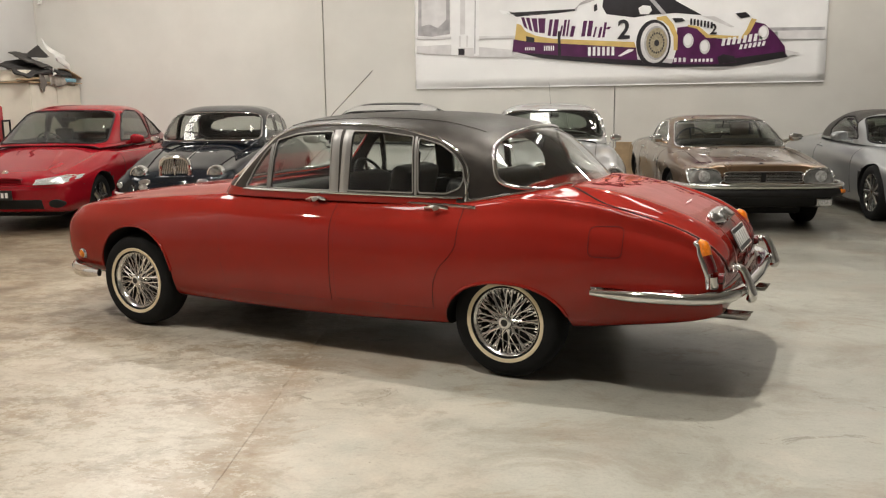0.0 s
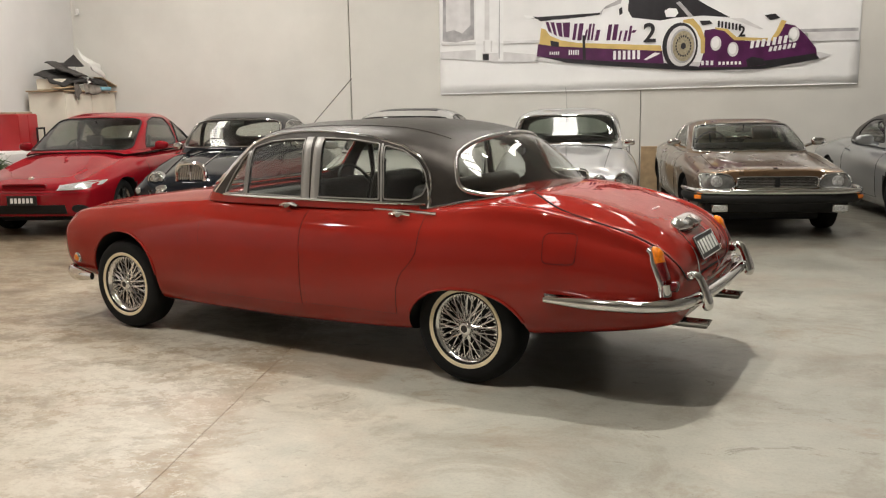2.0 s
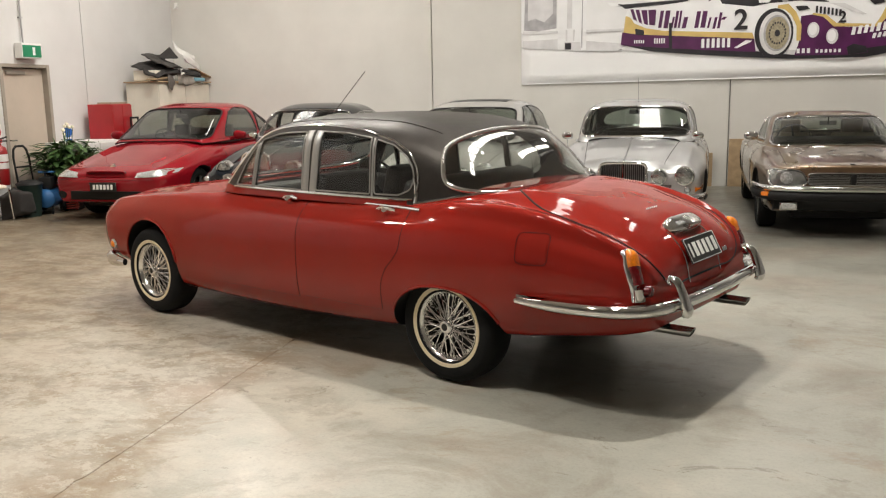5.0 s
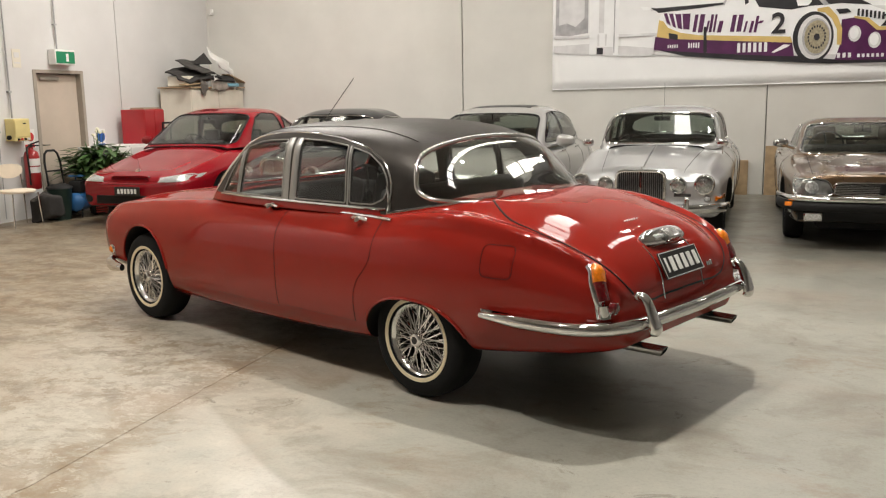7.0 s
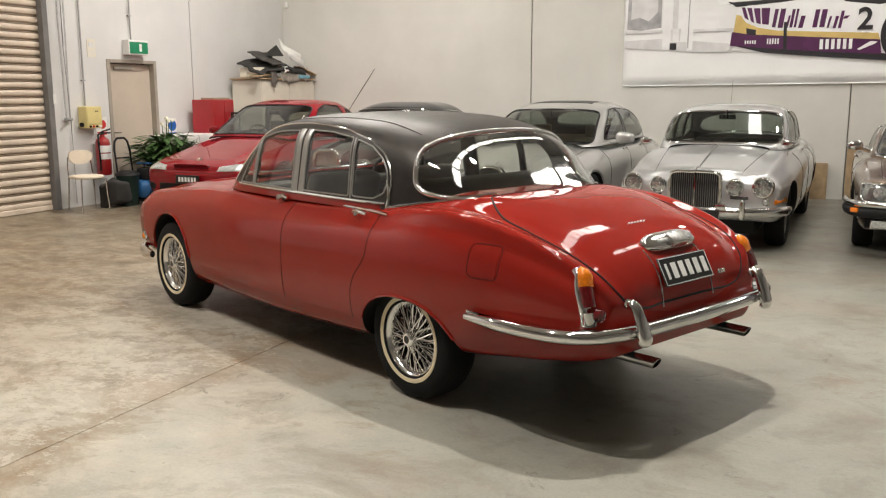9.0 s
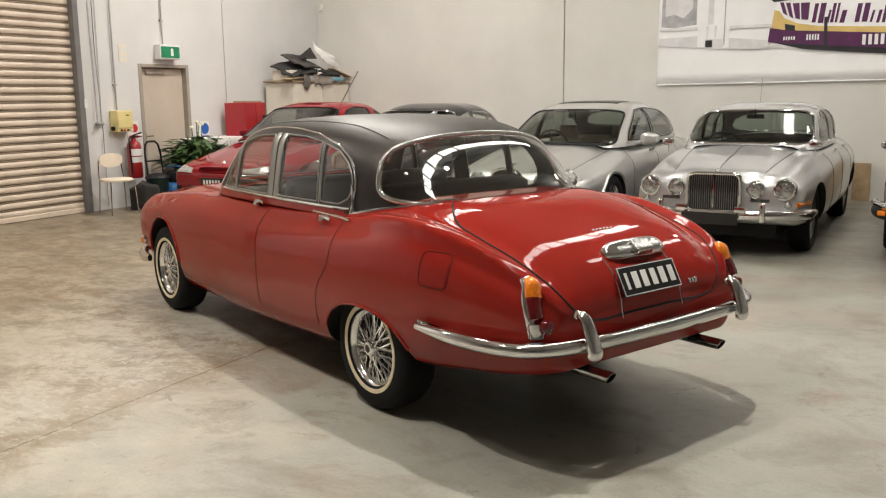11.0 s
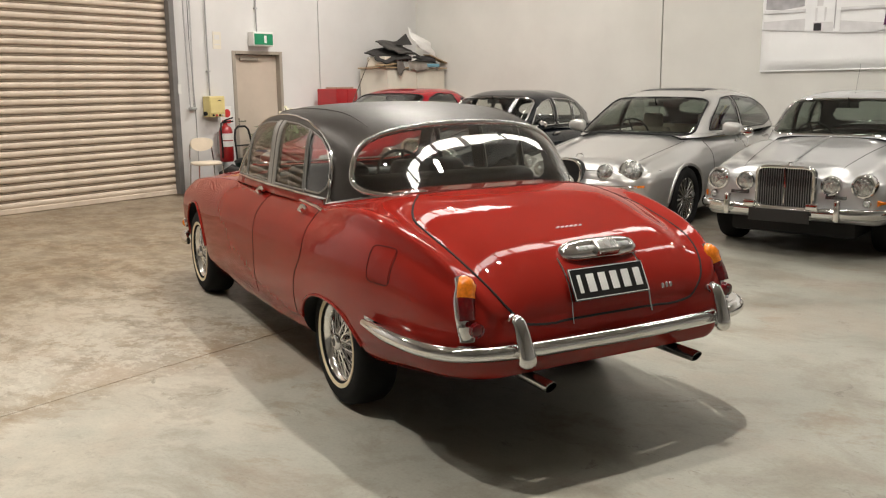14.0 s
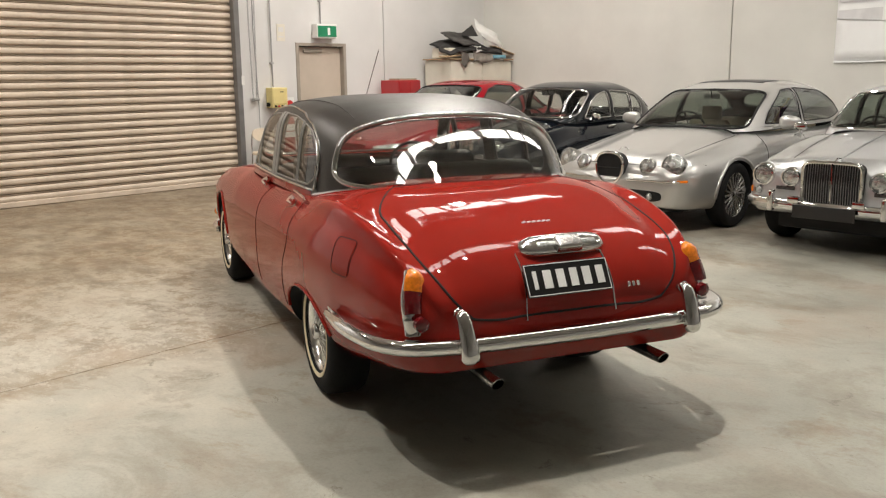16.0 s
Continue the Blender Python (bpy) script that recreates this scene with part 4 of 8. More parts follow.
tube(bm, end_outline(cabin, FRONT_W, False, 1.8, 120), 0.014, 8, True)
part("windscreen_trim", bm, M["chrome"], red_car)

# bumpers
def bumper_bar(name, plan, z, r, flat, car=red_car, mat="chrome", turned=0.0):
    fine = resample([(x, y, z) for x, y in plan], 0.03, False)
    for _ in range(14):
        fine = [fine[0]] + [(a + b * 2 + c) / 4 for a, b, c in zip(fine, fine[1:], fine[2:])] + [fine[-1]]
    bm = bmesh.new()
    tube(bm, fine, r, 14, flat=flat, taper=lambda s: min(1.0, 0.35 + 9 * min(s, 1 - s)) ** 0.6)
    if turned:
        # the upper lip of the pressing rolls in towards the body
        rows = []
        for k, p in enumerate(fine):
            way = (Vector(fine[min(k + 1, len(fine) - 1)]) - Vector(fine[max(k - 1, 0)])).normalized()
            inward = Vector((-way.y, way.x, 0))
            end = min(1.0, 12 * min(k, len(fine) - 1 - k) / len(fine))
            rows.append([bm.verts.new(Vector(p) + inward * d * end + Vector((0, 0, dz))) for d, dz in ((0.0, 0.030), (turned * 0.6, 0.026), (turned, 0.016), (turned, 0.006), (0.0, 0.0))])
        for a, b in zip(rows, rows[1:]):
            for i in range(4):
                bm.faces.new((a[i], b[i], b[i + 1], a[i + 1]))
    return part(name, bm, M[mat], car)


half = [(3.22, 0.85), (3.45, 0.848), (3.66, 0.825), (3.79, 0.785), (3.872, 0.69), (3.912, 0.47), (3.93, 0.0)]
rear_bar = bumper_bar("rear_bumper", [(x, -y) for x, y in half] + half[-2::-1], 0.545, 0.036, 0.88, turned=0.060)
half = [(-0.345, 0.795), (-0.54, 0.79), (-0.70, 0.71), (-0.79, 0.52), (-0.83, 0.0)]
front_bar = bumper_bar("front_bumper", [(x, -y) for x, y in half] + half[-2::-1], 0.345, 0.036, 1.35)
for side in (-1, 1):
    bm = bmesh.new()
    guard = resample([(3.862, side * 0.515, 0.660), (3.896, side * 0.514, 0.672), (3.916, side * 0.512, 0.65), (3.938, side * 0.51, 0.60), (3.958, side * 0.508, 0.545), (3.966, side * 0.505, 0.515), (3.94, side * 0.505, 0.500)], 0.006, False)
    for _ in range(10):
        guard = [guard[0]] + [(a + b * 2 + c) / 4 for a, b, c in zip(guard, guard[1:], guard[2:])] + [guard[-1]]
    tube(bm, guard, 0.034, 14, flat=0.72, up=(1, 0, 0.2), taper=lambda s: (0.74 + 0.45 * s) * min(1, 6 * (1 - s) + 0.45))
    part("overrider", bm, M["chrome"], rear_bar)
    # tail lamp clusters
    pts = []
    for i in range(13):
        p, n = cast(tree, (5.72, side * 1.55, 0.822 - 0.246 * i / 12), (-2, -0.9 * side, 0))
        pts.append(p - n * 0.018)
    bm = bmesh.new()
    fine = [Vector(p) for p in resample(pts, 0.012, False)]
    tube(bm, fine, 0.046, 16, flat=0.6, up=(1, 0, 0.3), taper=lambda s: math.sin(math.pi * (0.12 + 0.76 * s)) ** 0.5)
    lampo = part("tail_lamp", bm, M["chrome"], red_car, "tall tail lamp in chrome surround")
    k = len(fine)
    for nm, a, b, mt in (("amber_lens", 0.05, 0.38, "amber"), ("red_lens", 0.43, 0.72, "ruby"), ("lamp_foot", 0.76, 0.94, "chrome")):
        seg = [p + Vector((0.026, side * 0.006, 0.005)) for p in fine[int(a * k):int(b * k) + 1]]
        bm = bmesh.new()
        tube(bm, seg, 0.041, 14, flat=0.68, up=(1, 0, 0.3), taper=(lambda s: 0.45 + 0.55 * min(1, 2.2 * s)) if a < 0.1 else (lambda s: 1 - 0.12 * s))
        part(nm, bm, M[mt], lampo)
    bm = bmesh.new()
    c = fine[-3] + Vector((0.062, -side * 0.012, 0.012))
    lathe(bm, [(0.0, 0.020), (0.02, 0.018), (0.028, 0.012), (0.030, -0.012), (0.012, -0.016), (0.012, -0.06), (0.0, -0.06)], 20, "x", c)
    part("reflector", bm, M["ruby"], lampo)

# plate, lamp housing and badges on the boot
def tail_frame(y, z):
    p, n = cast(tree, (6, y, z), (-1, 0, 0))
    up = Vector((0, 0, 1))
    side_v = up.cross(n).normalized()
    up = n.cross(side_v)
    m = Matrix((side_v, up, n)).transposed().to_4x4()
    m.translation = p
    return m


m = tail_frame(-0.017, 0.735)
bm = bmesh.new()
box(bm, (0, 0, 0.028), (0.386, 0.136, 0.008), 0.003, 1)
bmesh.ops.transform(bm, matrix=m, verts=bm.verts[:])
plate = part("name_plate", bm, M["plate_black"], red_car, "black plate with white lettering bars")
for dx, w in ((-0.174, 0.022), (-0.118, 0.046), (-0.058, 0.044), (0.002, 0.042), (0.062, 0.046), (0.124, 0.042)):
    bm = bmesh.new()
    box(bm, (dx * 1.0 + 0.024, 0.0, 0.0335), (w * 0.84, 0.076, 0.003), 0.0012, 1)
    bmesh.ops.transform(bm, matrix=m, verts=bm.verts[:])
    part("lettering_bar", bm, M["plate_mark"], plate, smooth=False)
bm = bmesh.new()
for dy in (-0.063, 0.063):
    box(bm, (0, dy, 0.0328), (0.376, 0.003, 0.002))
for dx in (-0.188, 0.188):
    box(bm, (dx, 0, 0.0328), (0.003, 0.129, 0.002))
bmesh.ops.transform(bm, matrix=m, verts=bm.verts[:])
part("plate_border", bm, M["plate_mark"], plate, smooth=False)
m = tail_frame(0.024, 0.846)
bm = bmesh.new()
ring = []
for k in range(6):
    h, e = (0.0, 0.012, 0.024, 0.033, 0.039, 0.042)[k], (1.0, 1.0, 0.97, 0.90, 0.76, 0.5)[k]
    ring.append([bm.verts.new((0.200 * (e * 0.4 + 0.6 * e ** 0.6) * math.copysign(abs(math.cos(a)) ** 0.55, math.cos(a)), 0.053 * e * math.copysign(abs(math.sin(a)) ** 0.75, math.sin(a)) + (0.004 if math.sin(a) > 0 else 0.0), h - 0.004)) for a in (2 * math.pi * j / 40 for j in range(40))])
for r0, r1 in zip(ring, ring[1:]):
    for j in range(40):
        bm.faces.new((r0[j], r0[(j + 1) % 40], r1[(j + 1) % 40], r1[j]))
bm.faces.new(ring[-1])
bmesh.ops.transform(bm, matrix=m, verts=bm.verts[:])
housing = part("plate_lamp_housing", bm, M["chrome"], red_car, "chrome plate lamp housing")
bm = bmesh.new()
box(bm, (0.01, -0.022, 0.042), (0.115, 0.072, 0.042), 0.012, 3)
bmesh.ops.transform(bm, matrix=m, verts=bm.verts[:])
part("plate_lamp", bm, M["dull_chrome"], housing)
for side in (-1, 1):
    bm = bmesh.new()
    box(bm, (0.01 + side * 0.095, -0.012, 0.032), (0.088, 0.032, 0.024), 0.011, 3)
    bmesh.ops.transform(bm, matrix=m, verts=bm.verts[:])
    part("lamp_glass", bm, M["lens"], housing)
for side in (-1, 1):
    bm = bmesh.new()
    tube(bm, [on_tail(-0.002 + side * (0.194 + 0.012 * k / 8), 0.835 - 0.24 * k / 8, 0.004) for k in range(9)], 0.0035, 6)
    part("boot_strip", bm, M["chrome"], lid)
bm = bmesh.new()
for k in range(6):
    tube(bm, [on_top(3.535, -0.072 + 0.024 * k, 0.004), on_top(3.532, -0.064 + 0.024 * k, 0.006), on_top(3.529, -0.055 + 0.024 * k, 0.004)], 0.0042, 6)
part("script_badge", bm, M["plate_mark"], lid, "bright script badge")
m = tail_frame(0.30, 0.69)
for k in range(3):
    bm = bmesh.new()
    box(bm, (-0.022 + 0.022 * k, 0, 0.006), (0.014, 0.022, 0.006), 0.002, 1)
    bmesh.ops.transform(bm, matrix=m, verts=bm.verts[:])
    part("badge_bar", bm, M["chrome"], lid)
# exhausts
for side, y in ((-1, -0.385), (1, 0.38)):
    bm = bmesh.new()
    lathe(bm, [(0.020, -0.5), (0.021, -0.13), (0.026, -0.12), (0.026, 0.15), (0.0235, 0.152), (0.022, -0.05), (0.0, -0.05)], 24, "x", (3.79, y, 0.388))
    for v in bm.verts:
        # slash-cut end
        if v.co.x > 3.93:
            v.co.x += 0.6 * (v.co.z - 0.388)
    part("exhaust_pipe", bm, [M["dull_chrome"]], red_car, "stained chrome tail pipe")

# wire wheels
def wire_wheel(car):
    bm = bmesh.new()
    lathe(bm, [(0.192, -0.094), (0.199, -0.089), (0.201, -0.084), (0.193, -0.084), (0.186, -0.078), (0.178, -0.066), (0.174, -0.045), (0.170, -0.02), (0.165, 0.05), (0.185, 0.08), (0.198, 0.09), (0.205, 0.08)], 72)
    rim = part("wheel", bm, M["spoke"], car, "chrome wire wheel with cream-striped tyre")
    prof = [(0.195, -0.090), (0.202, -0.098), (0.232, -0.104), (0.262, -0.105), (0.285, -0.099), (0.303, -0.086), (0.312, -0.07), (0.316, -0.03), (0.316, 0.03), (0.312, 0.07), (0.30, 0.09), (0.26, 0.10), (0.20, 0.09)]
    bm = bmesh.new()
    lathe(bm, prof, 72)
    part("tyre", bm, M["rubber"], rim)
    bm = bmesh.new()
    lathe(bm, [(0.204, -0.1005), (0.206, -0.103), (0.224, -0.1058), (0.226, -0.103)], 72)
    part("whitewall", bm, M["whitewall"], rim)
    bm = bmesh.new()
    for i in range(48):
        a = 2 * math.pi * i / 48
        tube(bm, [(0.180 * math.cos(a), -0.060, 0.180 * math.sin(a)), (0.163 * math.cos(a), -0.060, 0.163 * math.sin(a))], 0.0046, 5)
    part("nipple_ring", bm, M["spoke"], rim)
    # three rows of crossed spokes: from the hub's outer end to the rim's lip, from its middle and from its inner end to the well
    for row, (hub_y, h, rim_y, rr, tw, thick) in enumerate(((-0.088, 0.040, -0.058, 0.175, 0.36, 0.0037), (-0.064, 0.046, -0.062, 0.177, 0.26, 0.0036), (-0.010, 0.058, -0.035, 0.172, 0.56, 0.0033))):
        pair = []
        for way in (-1, 1):
            bm = bmesh.new()
            tube(bm, [(h, hub_y, 0), (rr * math.cos(way * tw), rim_y, rr * math.sin(way * tw))], thick, 5)
            pair.append(part("spoke", bm, M["spoke"], rim))
        for i in range(24):
            o = pair[i] if i < 2 else new("spoke", pair[i % 2].data)
            o.parent = rim
            o.matrix_basis = pose(0, 0, 0, 0, 15 * (i + 0.5 * (i % 2) + 0.5 * (row == 1)), 0)
    bm = bmesh.new()
    lathe(bm, [(0.020, -0.112), (0.026, -0.113), (0.036, -0.108), (0.040, -0.100), (0.042, -0.09), (0.042, -0.07), (0.05, -0.03), (0.06, 0.02), (0.0, 0.02)], 24)
    part("hub", bm, M["chrome"], rim)
    bm = bmesh.new()
    lathe(bm, [(0.0, -0.111), (0.010, -0.1115), (0.0205, -0.110), (0.0205, -0.09), (0.0, -0.09)], 20)
    part("hub_cap", bm, M["plate_black"], rim, "black hub badge")
    bm = bmesh.new()
    lathe(bm, [(0.0, 0.03), (0.15, 0.03), (0.16, 0.05), (0.0, 0.06)], 32)
    part("brake_drum", bm, M["black"], rim)
    return rim


def place_wheels(car, rim, spots):
    """Set the wheel at the first spot (x, y, z) and copies at the others, mirrored by turning round."""
    for k, (x, y, z) in enumerate(spots):
        o = rim if k == 0 else rim.copy()
        if k:
            scene.collection.objects.link(o)
            for c in rim.children:
                d = c.copy()
                scene.collection.objects.link(d)
                d.parent = o
        o.parent = car
        o.matrix_basis = pose(x, y, z, 0, 37 * k, 180 if y > 0 else 0)


place_wheels(red_car, wire_wheel(red_car), [(-0.008, -0.685, 0.316), (2.722, -0.685, 0.316), (-0.008, 0.685, 0.316), (2.722, 0.685, 0.316)])


# cabin furniture
def car_seat(car, x, y, w, base=0.36, mat="leather", head=False, top=0.93):
    bm = bmesh.new()
    box(bm, (x, y, base + 0.12), (0.50, w, 0.20), 0.05, 3)
    s = part("seat", bm, M[mat], car)
    bm = bmesh.new()
    box(bm, (x + 0.27, y, (base + 0.2 + top) / 2), (0.14, w, top - base - 0.15), 0.055, 3, pose(0, 0, 0, 0, 14, 0))
    part("backrest", bm, M[mat], s)
    if head:
        bm = bmesh.new()
        box(bm, (x + 0.36, y, top + 0.10), (0.08, w * 0.5, 0.17), 0.035, 3)
        part("headrest", bm, M[mat], s)


def car_interior(car, x_dash, x_front, x_rear, seat_y, width, rear_w, mat="leather", base=0.36, top=0.95, head=False, wheel_side=1, mirror=(1.12, 1.28)):
    for y in (-seat_y, seat_y):
        car_seat(car, x_front, y, 0.5, base, mat, head, top)
    if rear_w:
        car_seat(car, x_rear, 0, rear_w, base, mat, False, top)
    bm = bmesh.new()
    box(bm, (x_dash, 0, 0.88), (0.26, width, 0.17), 0.06, 3)
    part("dashboard", bm, M["black"], car)
    bm = bmesh.new()
    ring = [(0.19 * math.cos(a), 0.19 * math.sin(a), 0) for a in (2 * math.pi * k / 32 for k in range(32))]
    tube(bm, ring, 0.011, 8, True)
    for a in (0.2, math.pi - 0.2, 1.5 * math.pi):
        tube(bm, [(0, 0, -0.03), (0.19 * math.cos(a), 0.19 * math.sin(a), 0)], 0.01, 6)
    tube(bm, [(0, 0, 0), (0, 0, -0.3)], 0.025)
    bmesh.ops.transform(bm, matrix=pose(x_dash + 0.30, wheel_side * seat_y, 0.93, 0, 62, 0), verts=bm.verts[:])
    part("steering_wheel", bm, M["black"], car)
    bm = bmesh.new()
    box(bm, (mirror[0], 0, mirror[1]), (0.025, 0.19, 0.055), 0.012, 2)
    tube(bm, [(mirror[0], 0, mirror[1]), (mirror[0] - 0.04, 0, mirror[1] + 0.08)], 0.006)
    part("rear_view_mirror", bm, M["black"], car)


car_interior(red_car, 0.92, 1.25, 2.02, 0.34, 1.30, 1.22, top=1.05)
# side lamps on the front wings
for side in (-1, 1):
    bm = bmesh.new()
    p, n = cast(tree, (-0.52, 2.0 * side, 0.468), (0, -side, 0))
    q = n.to_track_quat("Z", "Y").to_matrix().to_4x4()
    q.translation = p
    lathe(bm, [(0.0, 0.020), (0.022, 0.017), (0.034, 0.010), (0.038, 0.002), (0.038, -0.02), (0.0, -0.02)], 20, "z")
    bmesh.ops.transform(bm, matrix=q, verts=bm.verts[:])
    lamp = part("side_lamp", bm, M["chrome"], red_car, "small round lamp in chrome rim")
    bm = bmesh.new()
    lathe(bm, [(0.0, 0.030), (0.016, 0.027), (0.027, 0.016), (0.027, 0.0), (0.0, 0.0)], 20, "z")
    bmesh.ops.transform(bm, matrix=q, verts=bm.verts[:])
    part("lens", bm, M["amber"], lamp)
bm = bmesh.new()
box(bm, (2.62, 0, 0.955), (0.42, 1.05, 0.03), 0.01, 1)
part("parcel_shelf", bm, M["black"], red_car)
# unseen boxes, axle and silencers, added to darken the ground under the car
bm = bmesh.new()
box(bm, (1.2, 0, 0.27), (2.7, 1.0, 0.10), 0.03, 2)
box(bm, (3.05, 0, 0.375), (0.7, 1.1, 0.10), 0.03, 2)
part("underbody", bm, M["black"], red_car, "black box added below the floor to block light")
bm = bmesh.new()
tube(bm, [(2.74, -0.62, 0.30), (2.74, 0.62, 0.30)], 0.045, 12)
lathe(bm, [(0.0, -0.12), (0.09, -0.1), (0.13, 0.0), (0.09, 0.1), (0.0, 0.12)], 20, "y", (2.74, 0, 0.28))
part("rear_axle", bm, M["black"], red_car)
for y in (-0.385, 0.38):
    bm = bmesh.new()
    lathe(bm, [(0.0, -0.42), (0.045, -0.40), (0.055, -0.34), (0.055, 0.34), (0.045, 0.40), (0.0, 0.42)], 20, "x", (3.10, y, 0.36))
    part("silencer", bm, M["black"], red_car)
# aerial
bm = bmesh.new()
tube(bm, [(1.06, 0.03, 1.28), (1.08, 0.03, 1.31)], 0.012)
tube(bm, [(1.075, 0.03, 1.30), (1.09, 0.03, 1.42), (1.436, 0.01, 1.709)], 0.0028, 6)
part("aerial", bm, M["dull_chrome"], red_car)

# ---- parked cars ----


def road_wheel(car, radius, spokes, style, mat="silver"):
    rr = radius * 0.68
    bm = bmesh.new()
    lathe(bm, [(rr, -0.088), (rr + 0.004, -0.084), (rr - 0.008, -0.078), (rr - 0.02, -0.06), (rr - 0.03, 0.02), (rr - 0.02, 0.08), (rr + 0.004, 0.085)], 40)
    rim = part("wheel", bm, M["dull_chrome"], car)
    bm = bmesh.new()
    lathe(bm, [(rr - 0.002, -0.085), (rr + 0.02, -0.097), (radius - 0.035, -0.102), (radius - 0.012, -0.088), (radius, -0.06), (radius, 0.06), (radius - 0.02, 0.09), (rr, 0.09)], 40)
    part("tyre", bm, M["rubber"], rim)
    bm = bmesh.new()
    if style == "spoke":
        for k in range(spokes):
            a = 2 * math.pi * k / spokes
            tube(bm, [(0.03 * math.cos(a), -0.07, 0.03 * math.sin(a)), ((rr - 0.01) * math.cos(a), -0.078, (rr - 0.01) * math.sin(a))], 0.26 * rr / spokes * 4, 6, flat=0.5, up=(0, 1, 0))
        lathe(bm, [(0.0, -0.086), (0.03, -0.084), (0.045, -0.07), (0.045, -0.02), (0.0, -0.02)], 20)
    else:
        lathe(bm, [(0.0, -0.10), (0.04, -0.098), (0.07, -0.08), (rr * 0.7, -0.074), (rr - 0.01, -0.084), (rr - 0.015, -0.06), (0.0, -0.05)], 36)
    part("wheel_face" if style == "spoke" else "hub_cap", bm, M["dull_chrome"], rim)
    bm = bmesh.new()
    lathe(bm, [(0.0, -0.03), (rr * 0.8, -0.03), (rr * 0.8, 0.03), (0.0, 0.03)], 24)
    part("brake_disc", bm, M["black"], rim)
    return rim


class Parked:
    """One parked car: body, glasshouse, wheels and a cast-on nose."""

    def __init__(self, label, at, turn, body, cabin, paint, panes, front, rear, mid, wheel, roof=None, glass="glass", arches=0.35, seat="leather", belt=None, trim="chrome", dash=0.75, base=0.95, interior=(), name="parked_car", frame_r=0.009):
        self.car = thing(name, label, "car", pose(at[0], at[1], 0, 0, 0, 90 + turn), group="parked cars")
        self.cabin, self.paint = cabin, M[paint]
        bm = body.mesh(96, 34)
        self.tree = BVHTree.FromBMesh(bm)
        wb, radius, inset, spokes, style = wheel
        cutters = [tub_cutter(cabin, 0.06, 0.42, dash, interior[3])]
        for side in (-1, 1):
            cutters += [arch_cutter(0, radius, arches, arches, side), arch_cutter(wb, radius, arches, arches, side)]
        bm = cut(bm, cutters)
        for f in bm.faces:
            c, n = f.calc_center_median(), f.normal
            if dash - 0.01 < c.x < interior[3] + 0.01 and abs(c.y) < cabin.width(c.x) - 0.055 and c.z > 0.41 and (n.z > 0.99 or abs(n.z) < 0.02):
                f.material_index = 1
            for ax in (0, wb):
                if Vector((c.x - ax, 0, c.z - radius)).length < arches + 0.01 and abs(c.y) > 0.5 and Vector((c.x - ax, 0, c.z - radius)).dot(n) < 0.01:
                    f.material_index = 1
        part("body", bm, [self.paint, M["black"]], self.car, sharp=35)
        glasshouse(self.car, cabin, panes, front, rear, roof and M[roof] or self.paint, self.paint, M[glass], mid, 120, 76, belt or spline((cabin.xa, base + 0.02), (cabin.xb, base + 0.02)))
        for side in (-1, 1):
            for poly in panes:
                bm = bmesh.new()
                tube(bm, [(p.x, side * cabin.side(p.x, p.y), p.y) for p in resample([tuple(q) for q in poly], 0.05)], frame_r, 6, True)
                part("window_frame", bm, M[trim], self.car)
        for w, rr, nm in ((front, False, "windscreen_trim"), (rear, True, "rear_window_trim")):
            bm = bmesh.new()
            tube(bm, rear_outline(cabin, w, 64) if rr else end_outline(cabin, w, False, mid, 64), 0.013, 6, True)
            part(nm, bm, M[trim], self.car)
        # unseen black box, added to block light passing under the car
        bm = bmesh.new()
        box(bm, (wb / 2, 0, 0.26), (wb + 1.1, 1.1, 0.18), 0.04, 2)
        part("underbody", bm, M["black"], self.car)
        place_wheels(self.car, road_wheel(self.car, radius, spokes, style), [(0, -inset, radius), (wb, -inset, radius), (0, inset, radius), (wb, inset, radius)])
        car_interior(self.car, interior[0], interior[1], interior[2], 0.36, 1.25, interior[4], seat, 0.42, 0.96, interior[5], 1, interior[6])

    def nose(self, y, z, lift=0.0):
        p, n = cast(self.tree, (-5, y, z), (1, 0, 0))
        return Vector(p) + Vector((-lift, 0, 0)) if p else Vector((-0.7, y, z))

    def top(self, x, y, lift=0.0):
        p, n = cast(self.tree, (x, y, 3), (0, 0, -1))
        return p + n * lift if p else Vector((x, y, 0.9))

    def side(self, x, z, s, lift=0.0):
        p, n = cast(self.tree, (x, 2 * s, z), (0, -s, 0))
        return p + n * lift if p else Vector((x, 0.85 * s, z))

    def lamp(self, y, z, r, lens="lens", lift=0.02, bezel="chrome"):
        c = self.nose(y, z, lift)
        bm = bmesh.new()
        lathe(bm, [(r * 0.86, -0.012), (r, -0.008), (r * 1.1, 0.01), (r * 1.12, 0.10), (r * 0.8, 0.10)], 32, "x", c)
        o = part("headlamp" if r > 0.05 else "lamp", bm, M[bezel], self.car)
        bm = bmesh.new()
        lathe(bm, [(0.0, -0.014), (r * 0.3, -0.013), (r * 0.6, -0.009), (r * 0.87, -0.002), (r * 0.8, 0.02), (0.0, 0.02)], 32, "x", c)
        part("lens", bm, M["lamp_optic" if lens == "lens" and r > 0.05 else lens], o)
        return o

